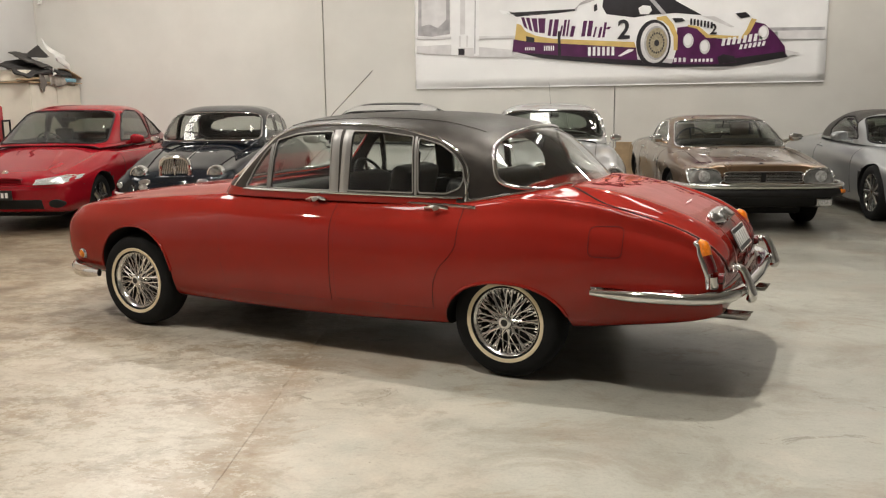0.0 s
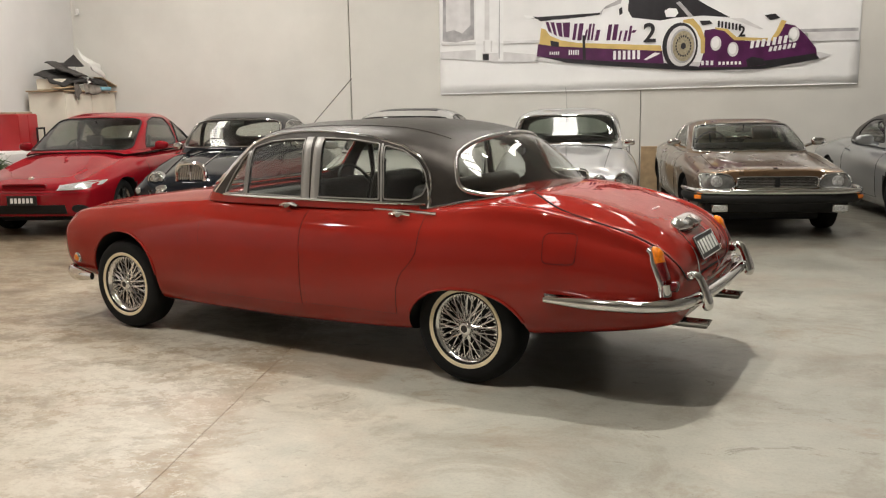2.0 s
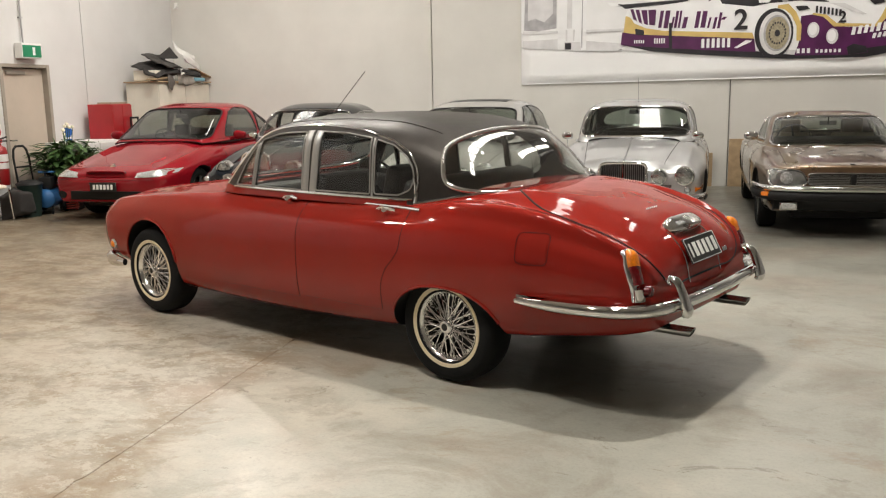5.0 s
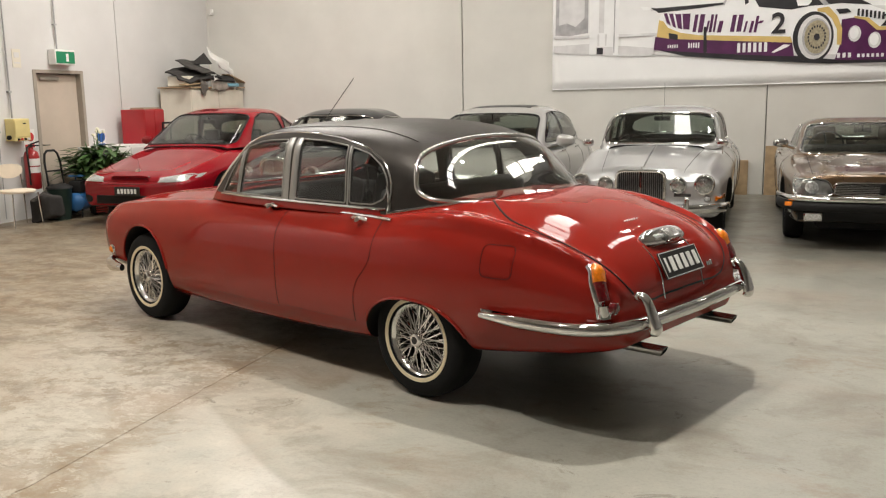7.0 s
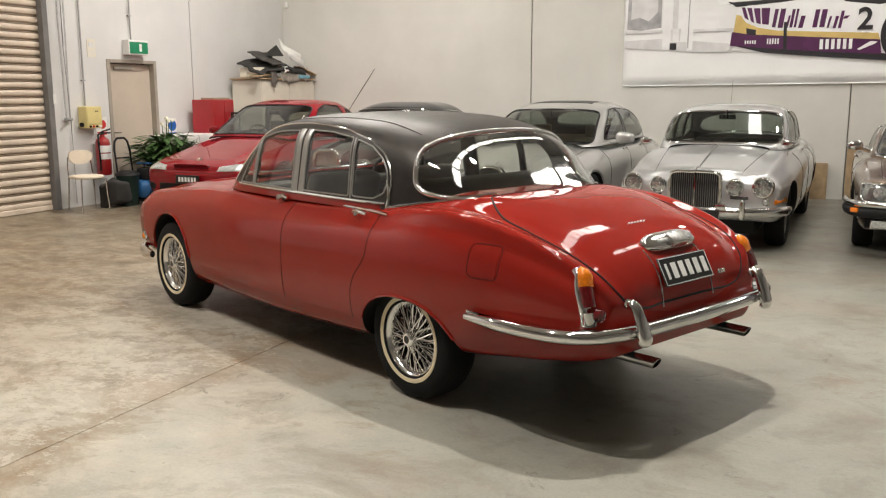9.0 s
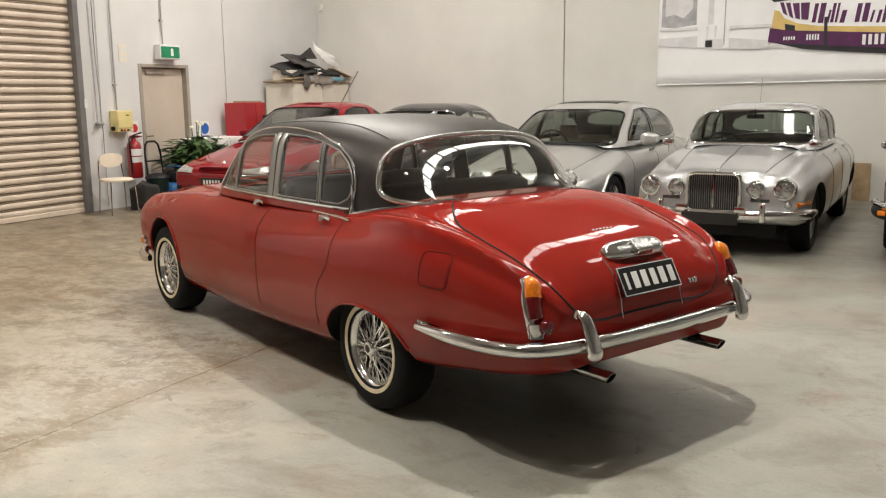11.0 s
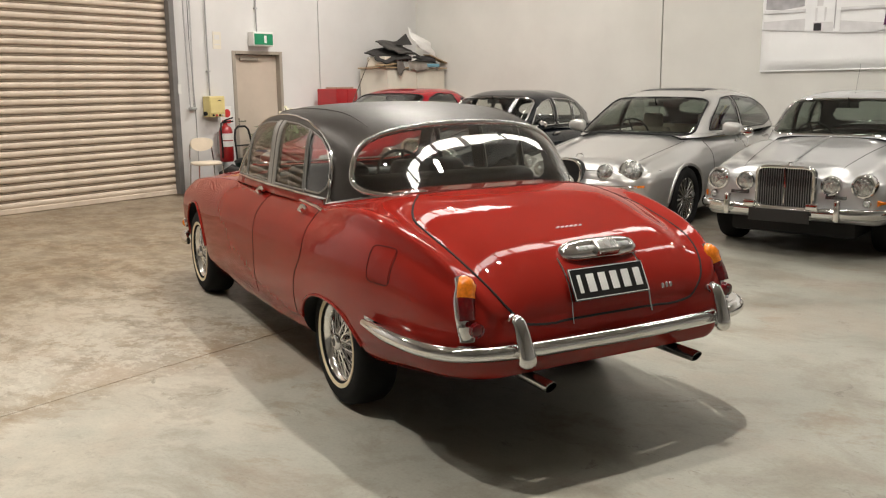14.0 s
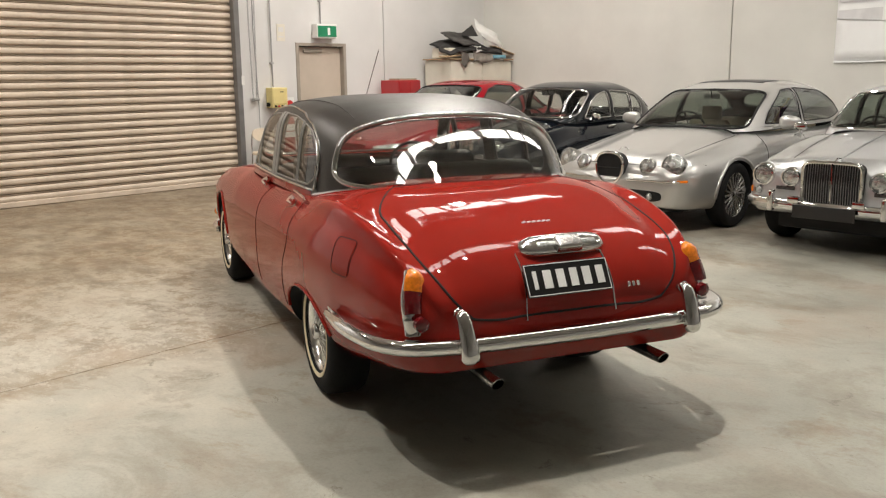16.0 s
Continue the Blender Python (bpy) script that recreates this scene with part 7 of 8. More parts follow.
# black bag, green bin, compressor, hose
bm = bmesh.new()
box(bm, (0, 0, 0.18), (0.28, 0.30, 0.34), 0.07, 6)
for v in bm.verts:
    v.co += Vector(noise.noise_vector(v.co * 5)) * 0.07 + Vector(noise.noise_vector(v.co * 14)) * 0.025
tagged(part("tool_bag", bm, M["cloth_dark"], None), "slumped black tool bag on floor", "bag").location = (-7.0, 10.06, 0.015)
gb = thing("plastic_bin", "dark green plastic bin with a lid", "bin", pose(-6.98, 10.30, 0))
bm = bmesh.new()
lathe(bm, [(0.0, 0.0), (0.12, 0.0), (0.16, 0.42), (0.17, 0.43), (0.15, 0.44), (0.0, 0.42)], 28, "z")
part("bin_body", bm, M["green_bin"], gb)
bm = bmesh.new()
lathe(bm, [(0.0, 0.50), (0.10, 0.49), (0.165, 0.455), (0.178, 0.435), (0.165, 0.432)], 28, "z")
part("lid", bm, M["black"], gb)
ac = thing("air_compressor", "blue air compressor with a dark motor on top", "compressor", pose(-6.94, 10.64, 0, 0, 0, 20))
bm = bmesh.new()
lathe(bm, [(0.0, -0.24), (0.08, -0.235), (0.125, -0.20), (0.135, -0.15), (0.135, 0.15), (0.125, 0.20), (0.08, 0.235), (0.0, 0.24)], 28, "y", (0, 0, 0.22))
part("tank", bm, M["blue"], ac)
bm = bmesh.new()
box(bm, (0, -0.05, 0.43), (0.17, 0.24, 0.17), 0.03, 2)
part("motor", bm, M["black"], ac)
bm = bmesh.new()
tube(bm, [(0.09, 0.12, 0.34), (0.09, 0.13, 0.56), (0.09, -0.1, 0.58), (-0.09, -0.1, 0.58), (-0.09, 0.13, 0.56), (-0.09, 0.12, 0.34)], 0.013)
part("carry_bar", bm, M["blue"], ac)
for s in (-1, 1):
    bm = bmesh.new()
    lathe(bm, [(0.0, -0.02), (0.08, -0.02), (0.085, 0.0), (0.08, 0.02), (0.0, 0.02)], 20, "x", (s * 0.15, 0.14, 0.088))
    part("wheel", bm, M["rubber"], ac)
    bm = bmesh.new()
    tube(bm, [(s * 0.08, -0.17, 0.12), (s * 0.08, -0.18, 0.004)], 0.014)
    part("foot", bm, M["rubber"], ac)
bm = bmesh.new()
pts = [(0.085 * math.cos(a) + 0.02 * math.sin(a * 0.13), 0.085 * math.sin(a), 0.02 + 0.52 * k / 220) for k in range(221) for a in (2 * math.pi * k / 14,)]
tube(bm, pts, 0.009, 6)
tagged(part("air_hose", bm, M["hose"], None), "red coiled air hose beside compressor", "hose").location = (-6.80, 10.88, 0.0)

# potted plant
pl = thing("potted_plant", "leafy green plant with pale flowers in a dark pot", "plant", pose(-6.96, 11.10, 0) @ Matrix.Diagonal((1.35, 1.35, 1.22, 1)))
bm = bmesh.new()
lathe(bm, [(0.0, 0.0), (0.12, 0.0), (0.17, 0.30), (0.18, 0.31), (0.16, 0.31), (0.0, 0.28)], 24, "z")
part("pot", bm, M["pot"], pl)
rnd = random.Random(11)
for k in range(70):
    bm = bmesh.new()
    az, lean = rnd.uniform(0, 6.28), rnd.uniform(0.35, 1.0)
    ln = rnd.uniform(0.38, 0.66)
    width = rnd.uniform(0.022, 0.04)
    prev = None
    for i in range(6):
        s = i / 5
        rr = ln * lean * s
        z = 0.28 + ln * (1.1 - 0.25 * lean) * s - 0.40 * lean * lean * s * s
        w = width * math.sin(math.pi * (0.08 + 0.92 * s)) + 0.001
        c = Vector((rr * math.cos(az), rr * math.sin(az), z))
        side_v = Vector((-math.sin(az), math.cos(az), 0)) * w
        cur = [bm.verts.new(c - side_v), bm.verts.new(c + Vector((0, 0, -0.3 * w))), bm.verts.new(c + side_v)]
        if prev:
            bm.faces.new((prev[0], prev[1], cur[1], cur[0]))
            bm.faces.new((prev[1], prev[2], cur[2], cur[1]))
        prev = cur
    part("leaf", bm, M["leaf"], pl)
for k in range(300):
    bm = bmesh.new()
    az, el, far = rnd.uniform(0, 6.28), rnd.uniform(-0.25, 1.45), rnd.uniform(0.45, 1.0)
    root = Vector((0.33 * far * math.cos(az) * math.cos(el), 0.36 * far * math.sin(az) * math.cos(el), 0.52 + 0.30 * far * math.sin(el)))
    out = Vector((math.cos(az + rnd.uniform(-0.8, 0.8)), math.sin(az + rnd.uniform(-0.8, 0.8)), rnd.uniform(-0.3, 0.7))).normalized()
    ln, width = rnd.uniform(0.11, 0.20), rnd.uniform(0.022, 0.042)
    across = out.cross(Vector((0, 0, 1))).normalized()
    prev = None
    for i in range(5):
        s = i / 4
        w = width * math.sin(math.pi * (0.1 + 0.88 * s))
        c = root + out * ln * s - Vector((0, 0, 0.06 * s * s))
        cur = [bm.verts.new(c - across * w), bm.verts.new(c - Vector((0, 0, 0.3 * w))), bm.verts.new(c + across * w)]
        if prev:
            bm.faces.new((prev[0], prev[1], cur[1], cur[0]))
            bm.faces.new((prev[1], prev[2], cur[2], cur[1]))
        prev = cur
    part("leaf", bm, M["leaf"], pl)
for k in range(6):
    bm = bmesh.new()
    a, h, rr = rnd.uniform(0, 6.28), rnd.uniform(0.82, 1.02), rnd.uniform(0.06, 0.34)
    tip = Vector((rr * math.cos(a), rr * math.sin(a), h))
    tube(bm, [(0.02 * math.cos(a), 0.02 * math.sin(a), 0.28), tip * 0.6 + Vector((0, 0, 0.08)), tip], 0.004, 5)
    st = part("flower_stem", bm, M["leaf"], pl)
    bm = bmesh.new()
    bmesh.ops.create_icosphere(bm, subdivisions=2, radius=0.019)
    for v in bm.verts:
        v.co *= 1 + 0.35 * noise.noise(v.co * 60)
        v.co += tip
    part("flower", bm, M["petal"], st)

# tool chest on low white cabinets, cupboard and heap
for y0, y1 in ((11.22, 11.74), (11.75, 12.28), (12.29, 12.80)):
    wc = thing("low_cabinet", "low white melamine cabinet standing against wall", "cabinet", pose(-7.16, (y0 + y1) / 2, 0), group="low cabinets")
    bm = bmesh.new()
    box(bm, (0, 0, 0.47), (0.52, y1 - y0, 0.94), 0.004, 1)
    part("body", bm, M["white"], wc, smooth=False)
    bm = bmesh.new()
    box(bm, (0.27, 0, 0.48), (0.02, y1 - y0 - 0.012, 0.86), 0.004, 1)
    dd = part("door", bm, M["white"], wc, smooth=False)
    bm = bmesh.new()
    tube(bm, [(0.285, 0.18, 0.75), (0.30, 0.18, 0.76), (0.30, 0.18, 0.84), (0.285, 0.18, 0.85)], 0.005, 6)
    part("handle", bm, M["dull_chrome"], dd)
tc = thing("tool_chest", "red steel tool chest on white cabinets", "tool chest", pose(-7.17, 12.45, 0.94))
bm = bmesh.new()
box(bm, (0, 0, 0.265), (0.44, 0.49, 0.53), 0.008, 1)
part("case", bm, M["tool_red"], tc, smooth=False)
for y in (-0.1225, 0.1225):
    bm = bmesh.new()
    box(bm, (0.225, y, 0.265), (0.018, 0.237, 0.50), 0.004, 1)
    part("door", bm, M["tool_red"], tc, smooth=False)
bm = bmesh.new()
box(bm, (0.05, 0.05, 0.545), (0.26, 0.4, 0.03), 0.006, 1)
tagged(part("flat_carton", bm, M["card"], None, smooth=False), "flat brown carton on top of tool chest", "box").matrix_world = pose(-7.17, 12.41, 0.94)
cb = thing("tall_cupboard", "tall cream board cupboard in the corner", "cupboard", pose(-7.12, 14.10, 0))
bm = bmesh.new()
box(bm, (0, 0, 0.90), (0.60, 1.62, 1.80), 0.004, 1)
part("body", bm, M["cupboard"], cb, smooth=False)
for y in (-0.405, 0.405):
    bm = bmesh.new()
    box(bm, (0.31, y, 0.92), (0.02, 0.795, 1.70), 0.003, 1)
    part("door", bm, M["cupboard"], cb, smooth=False)
fr = thing("picture_frame", "small black empty frame standing on the cabinet", "frame", pose(-6.88, 12.66, 0.945))
for y0, y1, z0, z1 in ((-0.11, -0.085, 0, 0.32), (0.085, 0.11, 0, 0.32), (-0.084, 0.084, 0, 0.03), (-0.084, 0.084, 0.29, 0.32)):
    bm = bmesh.new()
    box(bm, (0, (y0 + y1) / 2, (z0 + z1) / 2), (0.02, y1 - y0, z1 - z0), 0.003, 1)
    part("frame_bar", bm, M["black"], fr, smooth=False)


def crumpled(name, label, c, size, mat, seed, rough=0.35, turn=0, droop=0.0, edge=None, thick=0.006, tilt=0.0, roll=0.0):
    """A folded sheet thrown on the heap; tilt drops its front edge, roll its far end."""
    bm = bmesh.new()
    bmesh.ops.create_grid(bm, x_segments=22, y_segments=22, size=0.5)
    for v in bm.verts:
        x, y = v.co.x, v.co.y
        h = noise.fractal(Vector((x * 1.5 + seed, y * 1.5, seed * 0.7)), 1.2, 2.0, 2)
        fold = abs(noise.noise(Vector((x * 3.5 + seed * 3, y * 1.4, 1.3)))) + 0.25 * abs(noise.noise(Vector((x * 9 + seed, y * 4, 2.3))))
        v.co = Vector(((x + 0.12 * h) * size[0], (y + 0.10 * h) * size[1], (h * rough + fold * 0.55) * size[2] - droop * max(0, abs(y) - 0.28) * size[1] - 0.35 * max(0, x - 0.3) * size[0]))
    bmesh.ops.transform(bm, matrix=pose(0, 0, 0, roll, tilt, turn), verts=bm.verts[:])
    if edge is not None:
        # what reaches past the cupboard front hangs down, with a ragged hem
        for v in bm.verts:
            over = c[0] + v.co.x - edge
            if over > 0:
                rag = 1 + 0.9 * noise.noise(Vector((0.3, v.co.y * 6 + seed, 0.7)))
                v.co.x = edge - c[0] + 0.012 + 0.02 * noise.noise(Vector((v.co.y * 9, over * 8, seed)))
                v.co.z = 1.826 - c[2] + 0.1 * max(0, 0.06 - over) - over * max(0.15, rag)
    ob = tagged(part(name, bm, M[mat], None, sharp=60), label, "cloth")
    mod = ob.modifiers.new("thickness", "SOLIDIFY")
    mod.thickness = thick
    ob.location = c
    return ob


ply = bmesh.new()
box(ply, (0, 0, 0.012), (0.66, 1.70, 0.022), 0.003, 1)
tagged(part("shelf_board", ply, M["wood"], None, smooth=False), "thin plywood board on top of cupboard", "board").location = (-7.10, 14.09, 1.802)
bm = bmesh.new()
box(bm, (0, 0, 0.09), (0.42, 0.46, 0.17), 0.01, 1)
tagged(part("carton", bm, M["cupboard"], None, smooth=False), "pale cardboard carton under dark felt", "box").location = (-7.08, 13.56, 1.828)
crumpled("crumpled_carpet", "crumpled grey brown carpet piece on a heap", (-7.0, 14.22, 1.93), (0.56, 0.84, 0.20), "cloth_pale", 7.7, droop=0.15, edge=-6.765)
crumpled("felt_sheet", "dark felt sheet folded under the heap", (-7.0, 14.02, 1.99), (0.46, 1.10, 0.16), "cloth_dark", 9.2, droop=0.10, thick=0.03, tilt=14)
crumpled("felt_sheet", "large dark felt sheet draped over the heap", (-7.0, 13.74, 2.07), (0.50, 0.94, 0.10), "cloth_dark", 1.3, 0.5, droop=0.16, thick=0.025, tilt=20, roll=6)
crumpled("felt_sheet", "folded charcoal felt sheet high on the heap", (-7.02, 13.92, 2.17), (0.46, 0.82, 0.10), "cloth_charcoal", 5.6, 0.5, 8, droop=0.14, thick=0.02, tilt=27, roll=-4)
crumpled("felt_strip", "dark torn felt strip hanging over board edge", (-6.97, 13.62, 1.93), (0.58, 0.20, 0.10), "cloth_grey", 21.3, droop=0.1, edge=-6.765)
crumpled("white_sheet", "crumpled white plastic sheet on top of heap", (-6.93, 14.36, 2.25), (0.42, 0.66, 0.14), "cloth_white", 12.4, 0.6, -10, droop=0.10, thick=0.012, tilt=44, roll=-24)
crumpled("white_sheet", "torn white sheet edge in heap", (-6.80, 13.98, 1.99), (0.16, 0.30, 0.10), "cloth_white", 15.4, 0.5, 20, tilt=40)
bm = bmesh.new()
for pts in ([(-0.2, -0.15, 0.0), (0.22, -0.1, 0.0), (0.05, 0.12, 0.0), (-0.02, 0.03, 0.20)],):
    vs = [bm.verts.new(p) for p in pts]
    for a, b, c2 in ((0, 1, 3), (1, 2, 3), (2, 0, 3), (0, 2, 1)):
        bm.faces.new((vs[a], vs[b], vs[c2]))
tagged(part("black_offcut", bm, M["cloth_dark"], None, smooth=False), "stiff black offcut standing up in heap", "offcut").location = (-7.05, 14.10, 2.22)
bm = bmesh.new()
box(bm, (0, 0, 0), (0.12, 0.34, 0.06), 0.02, 2)
tagged(part("blue_packet", bm, M["cyan"], None), "light blue plastic packet in heap", "packet").location = (-6.80, 14.52, 1.86)
for k, (yy, zz, tw) in enumerate(((13.42, 1.845, 5), (14.72, 1.95, -14))):
    bm = bmesh.new()
    box(bm, (0, 0, 0), (0.16, 0.55, 0.018), 0.003, 1, pose(0, 0, 0, tw, 4, 0))
    tagged(part("wood_offcut", bm, M["wood"], None, smooth=False), "short wooden offcut on top of cupboard", "offcut").location = (-6.86, yy, zz + 0.03)

# corner hook and plywood by the back wall
bm = bmesh.new()
box(bm, (LEFT + 0.13, BACK - 0.03, 3.19), (0.05, 0.05, 0.10), 0.008, 1)
tube(bm, [(LEFT + 0.13, BACK - 0.05, 3.16), (LEFT + 0.13, BACK - 0.11, 3.13)], 0.012)
tagged(part("wall_sensor", bm, M["white"], None), "small white sensor near the wall corner", "sensor")
for x0, x1, h in ((1.80, 2.03, 0.54), (2.27, 2.62, 0.76)):
    bm = bmesh.new()
    box(bm, (0, 0, h / 2), (x1 - x0, 0.02, h), 0.003, 1, pose(0, 0, 0, 4, 0, 0))
    tagged(part("plywood_board", bm, M["wood"], None, smooth=False), "plywood offcut leaning on back wall", "board").location = ((x0 + x1) / 2, BACK - 0.035 - 0.04 * h, 0.0)

# ---- banner ----
BY = BACK - 0.022
ban = thing("wall_banner", "large photo banner of a white and purple race car", "banner", pose(0, BY, 0))
bm = bmesh.new()
nx, nz = 40, 16
sheet = [[bm.verts.new((-1.05 + 6.69 * i / nx, 0.006 * math.sin(i * 0.9 + 0.35 * j), 1.665 + (0.05 * i / nx) * (1 - j / nz) + 2.55 * j / nz)) for i in range(nx + 1)] for j in range(nz + 1)]
for a, b in zip(sheet, sheet[1:]):
    for i in range(nx):
        bm.faces.new((a[i], a[i + 1], b[i + 1], b[i]))
ob = part("sheet", bm, M["vinyl_print"], ban)
mod = ob.modifiers.new("thickness", "SOLIDIFY")
mod.thickness = 0.004
bm = bmesh.new()
tube(bm, [(-1.05, -0.004, 1.665), (5.64, -0.004, 1.715)], 0.010, 6)
part("hem", bm, M["vinyl_print"], ban)


def print_shape(name, poly, mat, depth):
    bm = bmesh.new()
    slab(bm, poly, -0.022 - 0.003 * depth, -0.019 - 0.003 * depth)
    return part(name, bm, M[mat], ban, smooth=False)


def bar(x0, z0, x1, z1):
    return [(x0, z0), (x1, z0), (x1, z1), (x0, z1)]


print_shape("printed_backdrop", bar(-1.03, 2.51, 5.62, 4.19), "print_back", -1)
print_shape("printed_floor_edge", bar(-1.02, 2.47, 0.66, 2.51), "print_pale", 0)
print_shape("printed_floor_edge", bar(4.70, 2.53, 5.60, 2.58), "print_grey", 0)
print_shape("printed_floor_edge", bar(4.85, 2.39, 5.61, 2.53), "print_pale", 0)
print_shape("printed_window", [(-1.00, 2.53), (-0.98, 3.37), (-0.47, 3.36), (-0.47, 2.55), (-0.77, 2.51)], "print_grey", 0)
print_shape("printed_pane", [(-0.94, 2.68), (-0.93, 3.33), (-0.53, 3.32), (-0.53, 2.78), (-0.67, 2.65), (-0.81, 2.71)], "print_pale", 1)
print_shape("printed_pillar", [(-0.45, 2.21), (-0.44, 3.63), (0.02, 3.62), (0.01, 2.20), (-0.07, 2.19), (-0.08, 2.32), (-0.34, 2.33), (-0.34, 2.21)], "print_white", 1)
print_shape("printed_groove", [(-0.30, 2.54), (-0.29, 3.58), (-0.21, 3.58), (-0.22, 2.54)], "print_pale", 2)
print_shape("printed_edge_line", [(-0.07, 2.23), (-0.05, 3.58), (-0.04, 3.58), (-0.05, 2.23)], "print_grey", 2)
print_shape("printed_block", [(-0.33, 2.21), (-0.33, 2.31), (-0.23, 2.31), (-0.23, 2.21)], "print_dark", 2)
print_shape("printed_slot", [(-0.32, 2.34), (-0.32, 2.52), (-0.29, 2.52), (-0.29, 2.34)], "print_pale", 2)
print_shape("printed_slot", [(-0.20, 2.34), (-0.20, 2.52), (-0.17, 2.52), (-0.18, 2.34)], "print_pale", 2)
print_shape("printed_floor_shadow", [(-1.02, 2.36), (-0.44, 2.38), (0.58, 2.28), (0.58, 2.16), (0.02, 2.17), (-1.03, 2.25)], "print_pale", 0)
print_shape("printed_floor_shadow", [(0.49, 2.18), (1.41, 2.10), (2.61, 2.00), (3.93, 1.94), (4.74, 2.03), (5.22, 2.17), (5.02, 2.22), (0.95, 2.28)], "print_pale", 0)
print_shape("printed_car_shadow", [(0.56, 2.26), (1.32, 2.18), (2.61, 2.10), (3.15, 2.03), (3.93, 2.01), (5.00, 2.16), (5.03, 2.11), (4.16, 1.97), (3.07, 1.97), (1.87, 2.06), (1.04, 2.14)], "print_dark", 2)
print_shape("printed_wing", [(0.34, 2.92), (0.58, 2.88), (1.58, 2.92), (1.58, 2.89), (1.22, 2.85), (0.62, 2.81), (0.57, 2.85), (0.39, 2.87)], "print_dark", 1)
print_shape("printed_wing_end", [(0.34, 2.92), (0.49, 2.90), (0.54, 2.86), (0.39, 2.86)], "print_white", 2)
print_shape("printed_shell", [(0.60, 2.41), (0.62, 2.70), (0.67, 2.80), (0.81, 2.84), (1.59, 2.87), (1.70, 2.95), (1.91, 3.06), (1.94, 3.17), (2.30, 3.29), (2.75, 3.29), (3.21, 3.04), (3.62, 2.80), (3.80, 2.78), (4.16, 2.85), (4.39, 2.81), (4.57, 2.67), (4.78, 2.51), (4.97, 2.28), (3.93, 2.05), (1.41, 2.22)], "print_white", 1)
print_shape("printed_canopy", [(2.04, 3.14), (2.02, 2.95), (2.09, 2.83), (2.54, 2.77), (2.79, 2.81), (3.22, 2.83), (3.63, 2.79), (3.26, 2.99), (2.89, 3.22), (2.30, 3.23)], "print_dark", 2)
print_shape("printed_screen_edge", [(2.78, 3.04), (2.84, 3.06), (3.06, 2.82), (2.99, 2.81)], "print_grey", 3)
print_shape("printed_mirror", [(2.60, 2.92), (2.67, 2.96), (2.79, 2.95), (2.82, 2.88), (2.77, 2.82), (2.63, 2.82)], "print_white", 4)
print_shape("printed_intake", [(1.59, 2.87), (1.63, 2.97), (1.86, 3.04), (1.91, 3.06), (1.93, 3.14), (1.67, 3.02), (1.58, 2.93)], "print_grey", 3)
print_shape("printed_vent", [(1.88, 2.97), (1.93, 3.00), (1.94, 2.90), (1.89, 2.87)], "print_dark", 3)
print_shape("printed_band", [(0.63, 2.70), (0.70, 2.68), (0.77, 2.58), (0.95, 2.50), (1.23, 2.45), (2.55, 2.38), (2.58, 2.29), (1.23, 2.38), (0.81, 2.41), (0.60, 2.44)], "print_yellow", 2)
print_shape("printed_flank", [(0.58, 2.45), (0.81, 2.41), (1.23, 2.38), (2.58, 2.29), (2.61, 2.09), (2.24, 2.11), (1.32, 2.18), (0.56, 2.25)], "print_purple", 3)
print_shape("printed_front", [(3.23, 2.47), (3.24, 2.60), (3.41, 2.62), (3.58, 2.60), (3.71, 2.48), (3.87, 2.42), (4.26, 2.40), (4.39, 2.52), (4.48, 2.67), (4.63, 2.64), (4.80, 2.49), (4.97, 2.28), (4.99, 2.16), (4.15, 2.03), (3.93, 2.01), (3.17, 2.02), (3.23, 2.23)], "print_purple", 3)
print_shape("printed_arch", [(2.90, 2.77), (3.05, 2.79), (3.17, 2.66), (3.25, 2.47), (3.25, 2.24), (3.19, 2.24), (3.18, 2.46), (3.10, 2.62), (3.00, 2.71), (2.90, 2.73)], "print_yellow", 4)
print_shape("printed_edge", [(3.40, 2.64), (3.59, 2.61), (3.74, 2.48), (4.28, 2.45), (4.35, 2.56), (4.42, 2.73), (4.50, 2.71), (4.41, 2.52), (4.32, 2.41), (3.71, 2.43), (3.55, 2.58), (3.41, 2.61)], "print_yellow", 4)
print_shape("printed_mouth", [(4.17, 2.10), (4.96, 2.20), (4.98, 2.15), (4.20, 2.04)], "print_dark", 4)
print_shape("printed_splitter", [(3.90, 2.12), (3.99, 2.17), (4.17, 2.13), (4.19, 2.04), (3.93, 2.01)], "print_dark", 4)
print_shape("printed_decal", [(3.15, 2.75), (3.31, 2.75), (3.36, 2.70), (3.20, 2.68)], "print_dark", 5)
print_shape("printed_decal", [(4.16, 2.81), (4.32, 2.83), (4.40, 2.76), (4.25, 2.73)], "print_dark", 5)
print_shape("printed_seam", [(1.30, 2.57), (1.34, 2.57), (1.36, 2.18), (1.31, 2.18)], "print_dark", 6)
print_shape("printed_panel", [(0.78, 2.50), (0.92, 2.47), (0.92, 2.39), (0.79, 2.41)], "print_dark", 5)
print_shape("printed_stripe", [(0.70, 2.80), (0.75, 2.80), (0.81, 2.61), (0.75, 2.65)], "print_purple", 3)
print_shape("printed_stripe", [(0.78, 2.79), (0.84, 2.79), (0.89, 2.57), (0.84, 2.60)], "print_purple", 3)
print_shape("printed_stripe", [(0.87, 2.78), (0.96, 2.78), (0.98, 2.55), (0.92, 2.57)], "print_purple", 3)
print_shape("printed_stripe", [(0.98, 2.78), (1.10, 2.78), (1.09, 2.54), (1.00, 2.55)], "print_purple", 3)
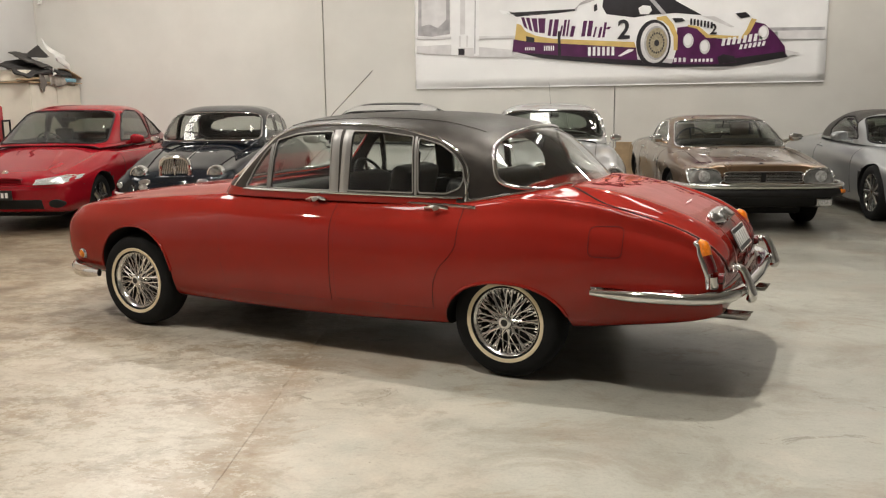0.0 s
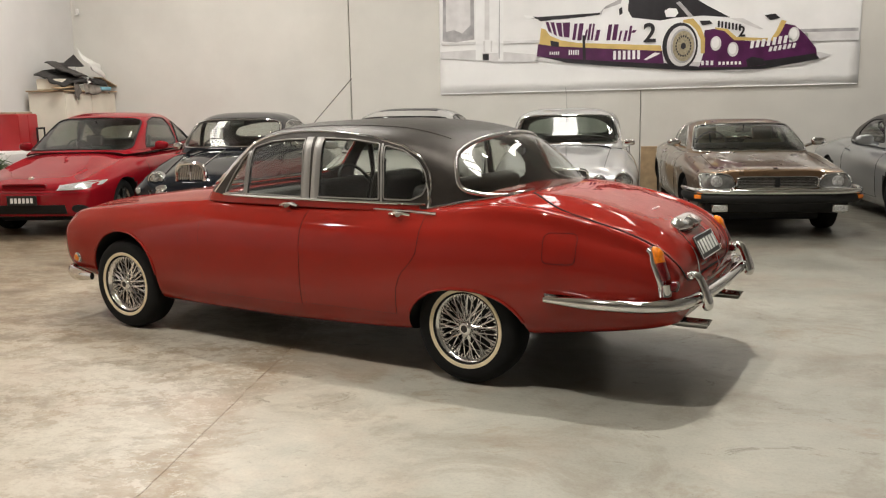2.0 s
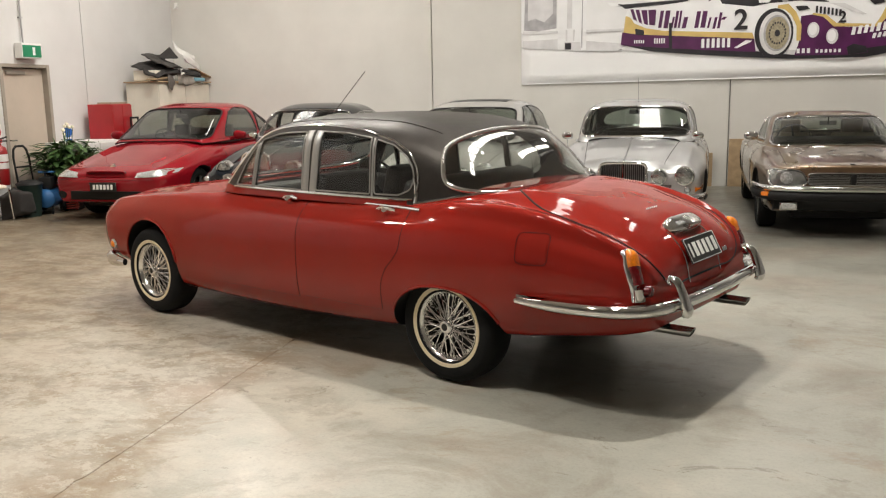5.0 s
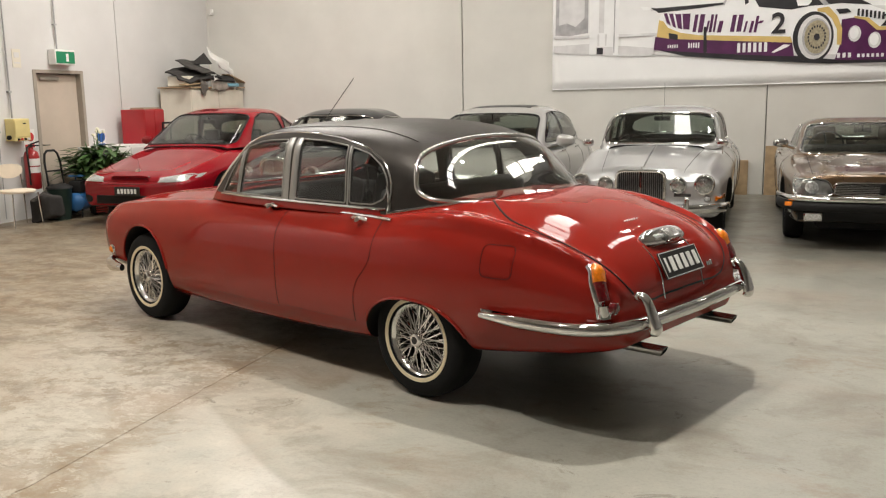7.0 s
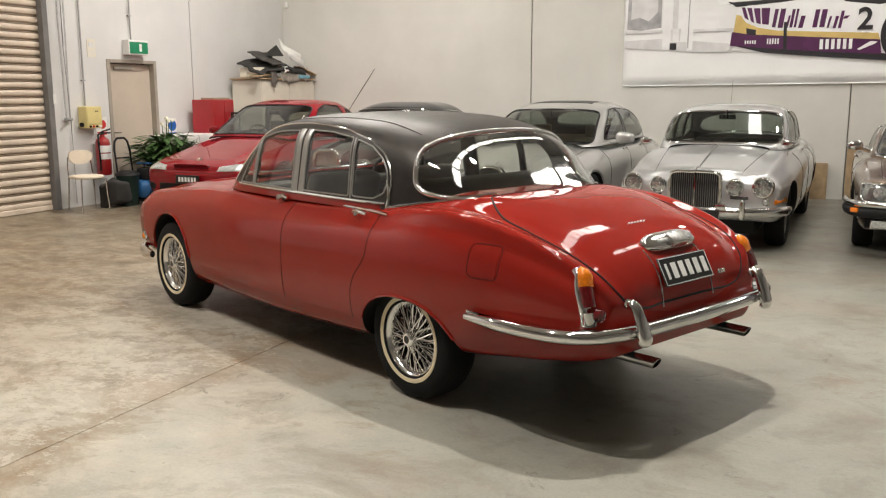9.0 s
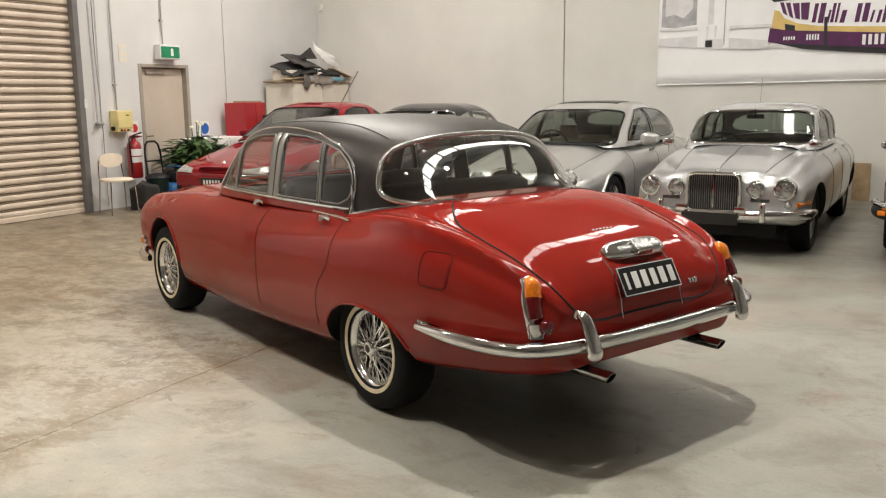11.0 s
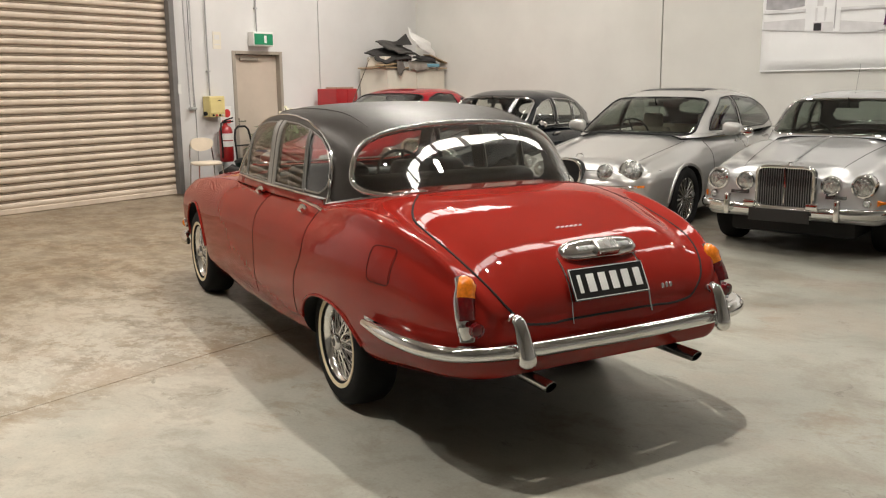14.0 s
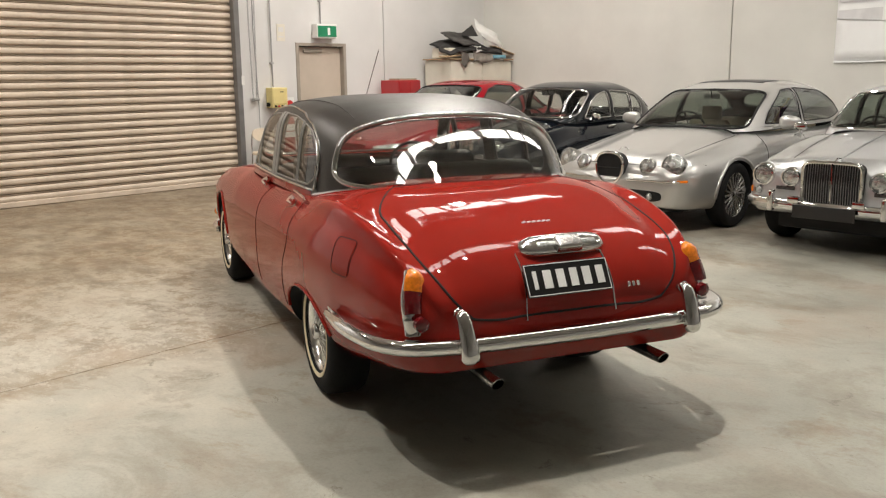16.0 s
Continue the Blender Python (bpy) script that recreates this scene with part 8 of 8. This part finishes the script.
# the sponsor line on the flank, as slanted blocks
for x0, z0, x1, z1 in ((1.15, 2.50, 1.20, 2.76), (1.23, 2.49, 1.30, 2.76), (1.34, 2.49, 1.37, 2.66), (1.39, 2.49, 1.43, 2.75), (1.45, 2.49, 1.48, 2.75), (1.51, 2.48, 1.57, 2.65), (1.70, 2.48, 1.76, 2.73), (1.79, 2.48, 1.86, 2.73), (1.89, 2.47, 1.92, 2.63), (1.97, 2.46, 2.01, 2.63), (2.04, 2.46, 2.08, 2.70), (2.09, 2.59, 2.15, 2.63)):
    print_shape("printed_bar", [(x0 - 0.015, z0), (x1 - 0.015, z0), (x1 + 0.02, z1), (x0 + 0.02, z1)], "print_purple", 3)
for x0, z0, x1, z1, n in ((0.77, 2.27, 0.94, 2.32, 5), (1.08, 2.26, 1.26, 2.34, 5), (1.80, 2.17, 2.26, 2.31, 6), (3.20, 2.05, 3.42, 2.12, 3), (3.47, 2.05, 3.85, 2.10, 6)):
    for k in range(n):
        w = (x1 - x0) / n
        print_shape("printed_bar", bar(x0 + k * w, z0, x0 + (k + 0.58) * w, z1), "print_white", 5)
for x0, z0, x1, z1, h, n in ((3.95, 2.36, 4.63, 2.45, 0.12, 8), (4.24, 2.28, 4.67, 2.34, 0.075, 6)):
    for k in range(n):
        x, w = x0 + (x1 - x0) * k / n, 0.6 * (x1 - x0) / n
        z = z0 + (z1 - z0) * k / n
        print_shape("printed_bar", [(x, z - h / 2), (x + w, z - h / 2), (x + w + 0.02, z + h / 2), (x + 0.02, z + h / 2)], "print_white", 5)
for k in range(7):
    x, z = 3.44 + 0.055 * k, 2.69 - 0.010 * k
    print_shape("printed_bar", bar(x, z - 0.05, x + 0.03, z + 0.05), "print_dark", 5)
print_shape("printed_shape", [(2.29, 2.16), (2.38, 2.22), (2.46, 2.27), (2.55, 2.26), (2.51, 2.23), (2.42, 2.19), (2.33, 2.15)], "print_white", 5)
print_shape("printed_crease", [(3.62, 2.78), (3.83, 2.77), (4.15, 2.60), (4.10, 2.59)], "print_pale", 3)

def ell(x, z, a, b, n=32):
    return [(x + a * math.cos(2 * math.pi * k / n), z + b * math.sin(2 * math.pi * k / n)) for k in range(n)]


print_shape("printed_tyre", ell(2.86, 2.36, 0.28, 0.37), "print_dark", 4)
print_shape("printed_rim", ell(2.88, 2.36, 0.23, 0.32), "print_pale", 5)
print_shape("printed_well", ell(2.90, 2.36, 0.19, 0.27), "print_grey", 6)
print_shape("printed_spokes", ell(2.91, 2.36, 0.17, 0.24), "print_brass", 7)
print_shape("printed_hub", ell(2.91, 2.36, 0.04, 0.05), "print_dark", 8)
for k in range(20):
    a = 2 * math.pi * k / 20
    c, s = math.cos(a), math.sin(a)
    print_shape("printed_spoke_gap", ell(2.91 + 0.115 * c, 2.36 + 0.155 * s, 0.012, 0.020, 8), "print_dark", 8)
for x, z in ((3.42, 2.39), (3.69, 2.29), (4.62, 2.50)):
    print_shape("printed_lamp", ell(x, z, 0.085, 0.115, 20), "print_pale", 5)
    print_shape("printed_lamp_glass", ell(x - 0.008, z + 0.01, 0.060, 0.085, 20), "print_white", 6)
for x, z, sc in ((2.27, 2.44, 0.42), (3.76, 2.49, 0.23)):
    cu = bpy.data.curves.new("race_number", "FONT")
    cu.body, cu.size, cu.extrude, cu.offset = "2", sc, 0.001, 0.02 * sc
    tmp = new("race_number", cu)
    bpy.context.view_layer.update()
    me = bpy.data.meshes.new_from_object(tmp.evaluated_get(bpy.context.evaluated_depsgraph_get()))
    bpy.data.objects.remove(tmp)
    me.materials.clear()
    me.materials.append(M["print_dark"])
    o = new("race_number", me)
    o.parent = ban
    o.matrix_basis = pose(x, -0.040, z, 90, 0, 0)
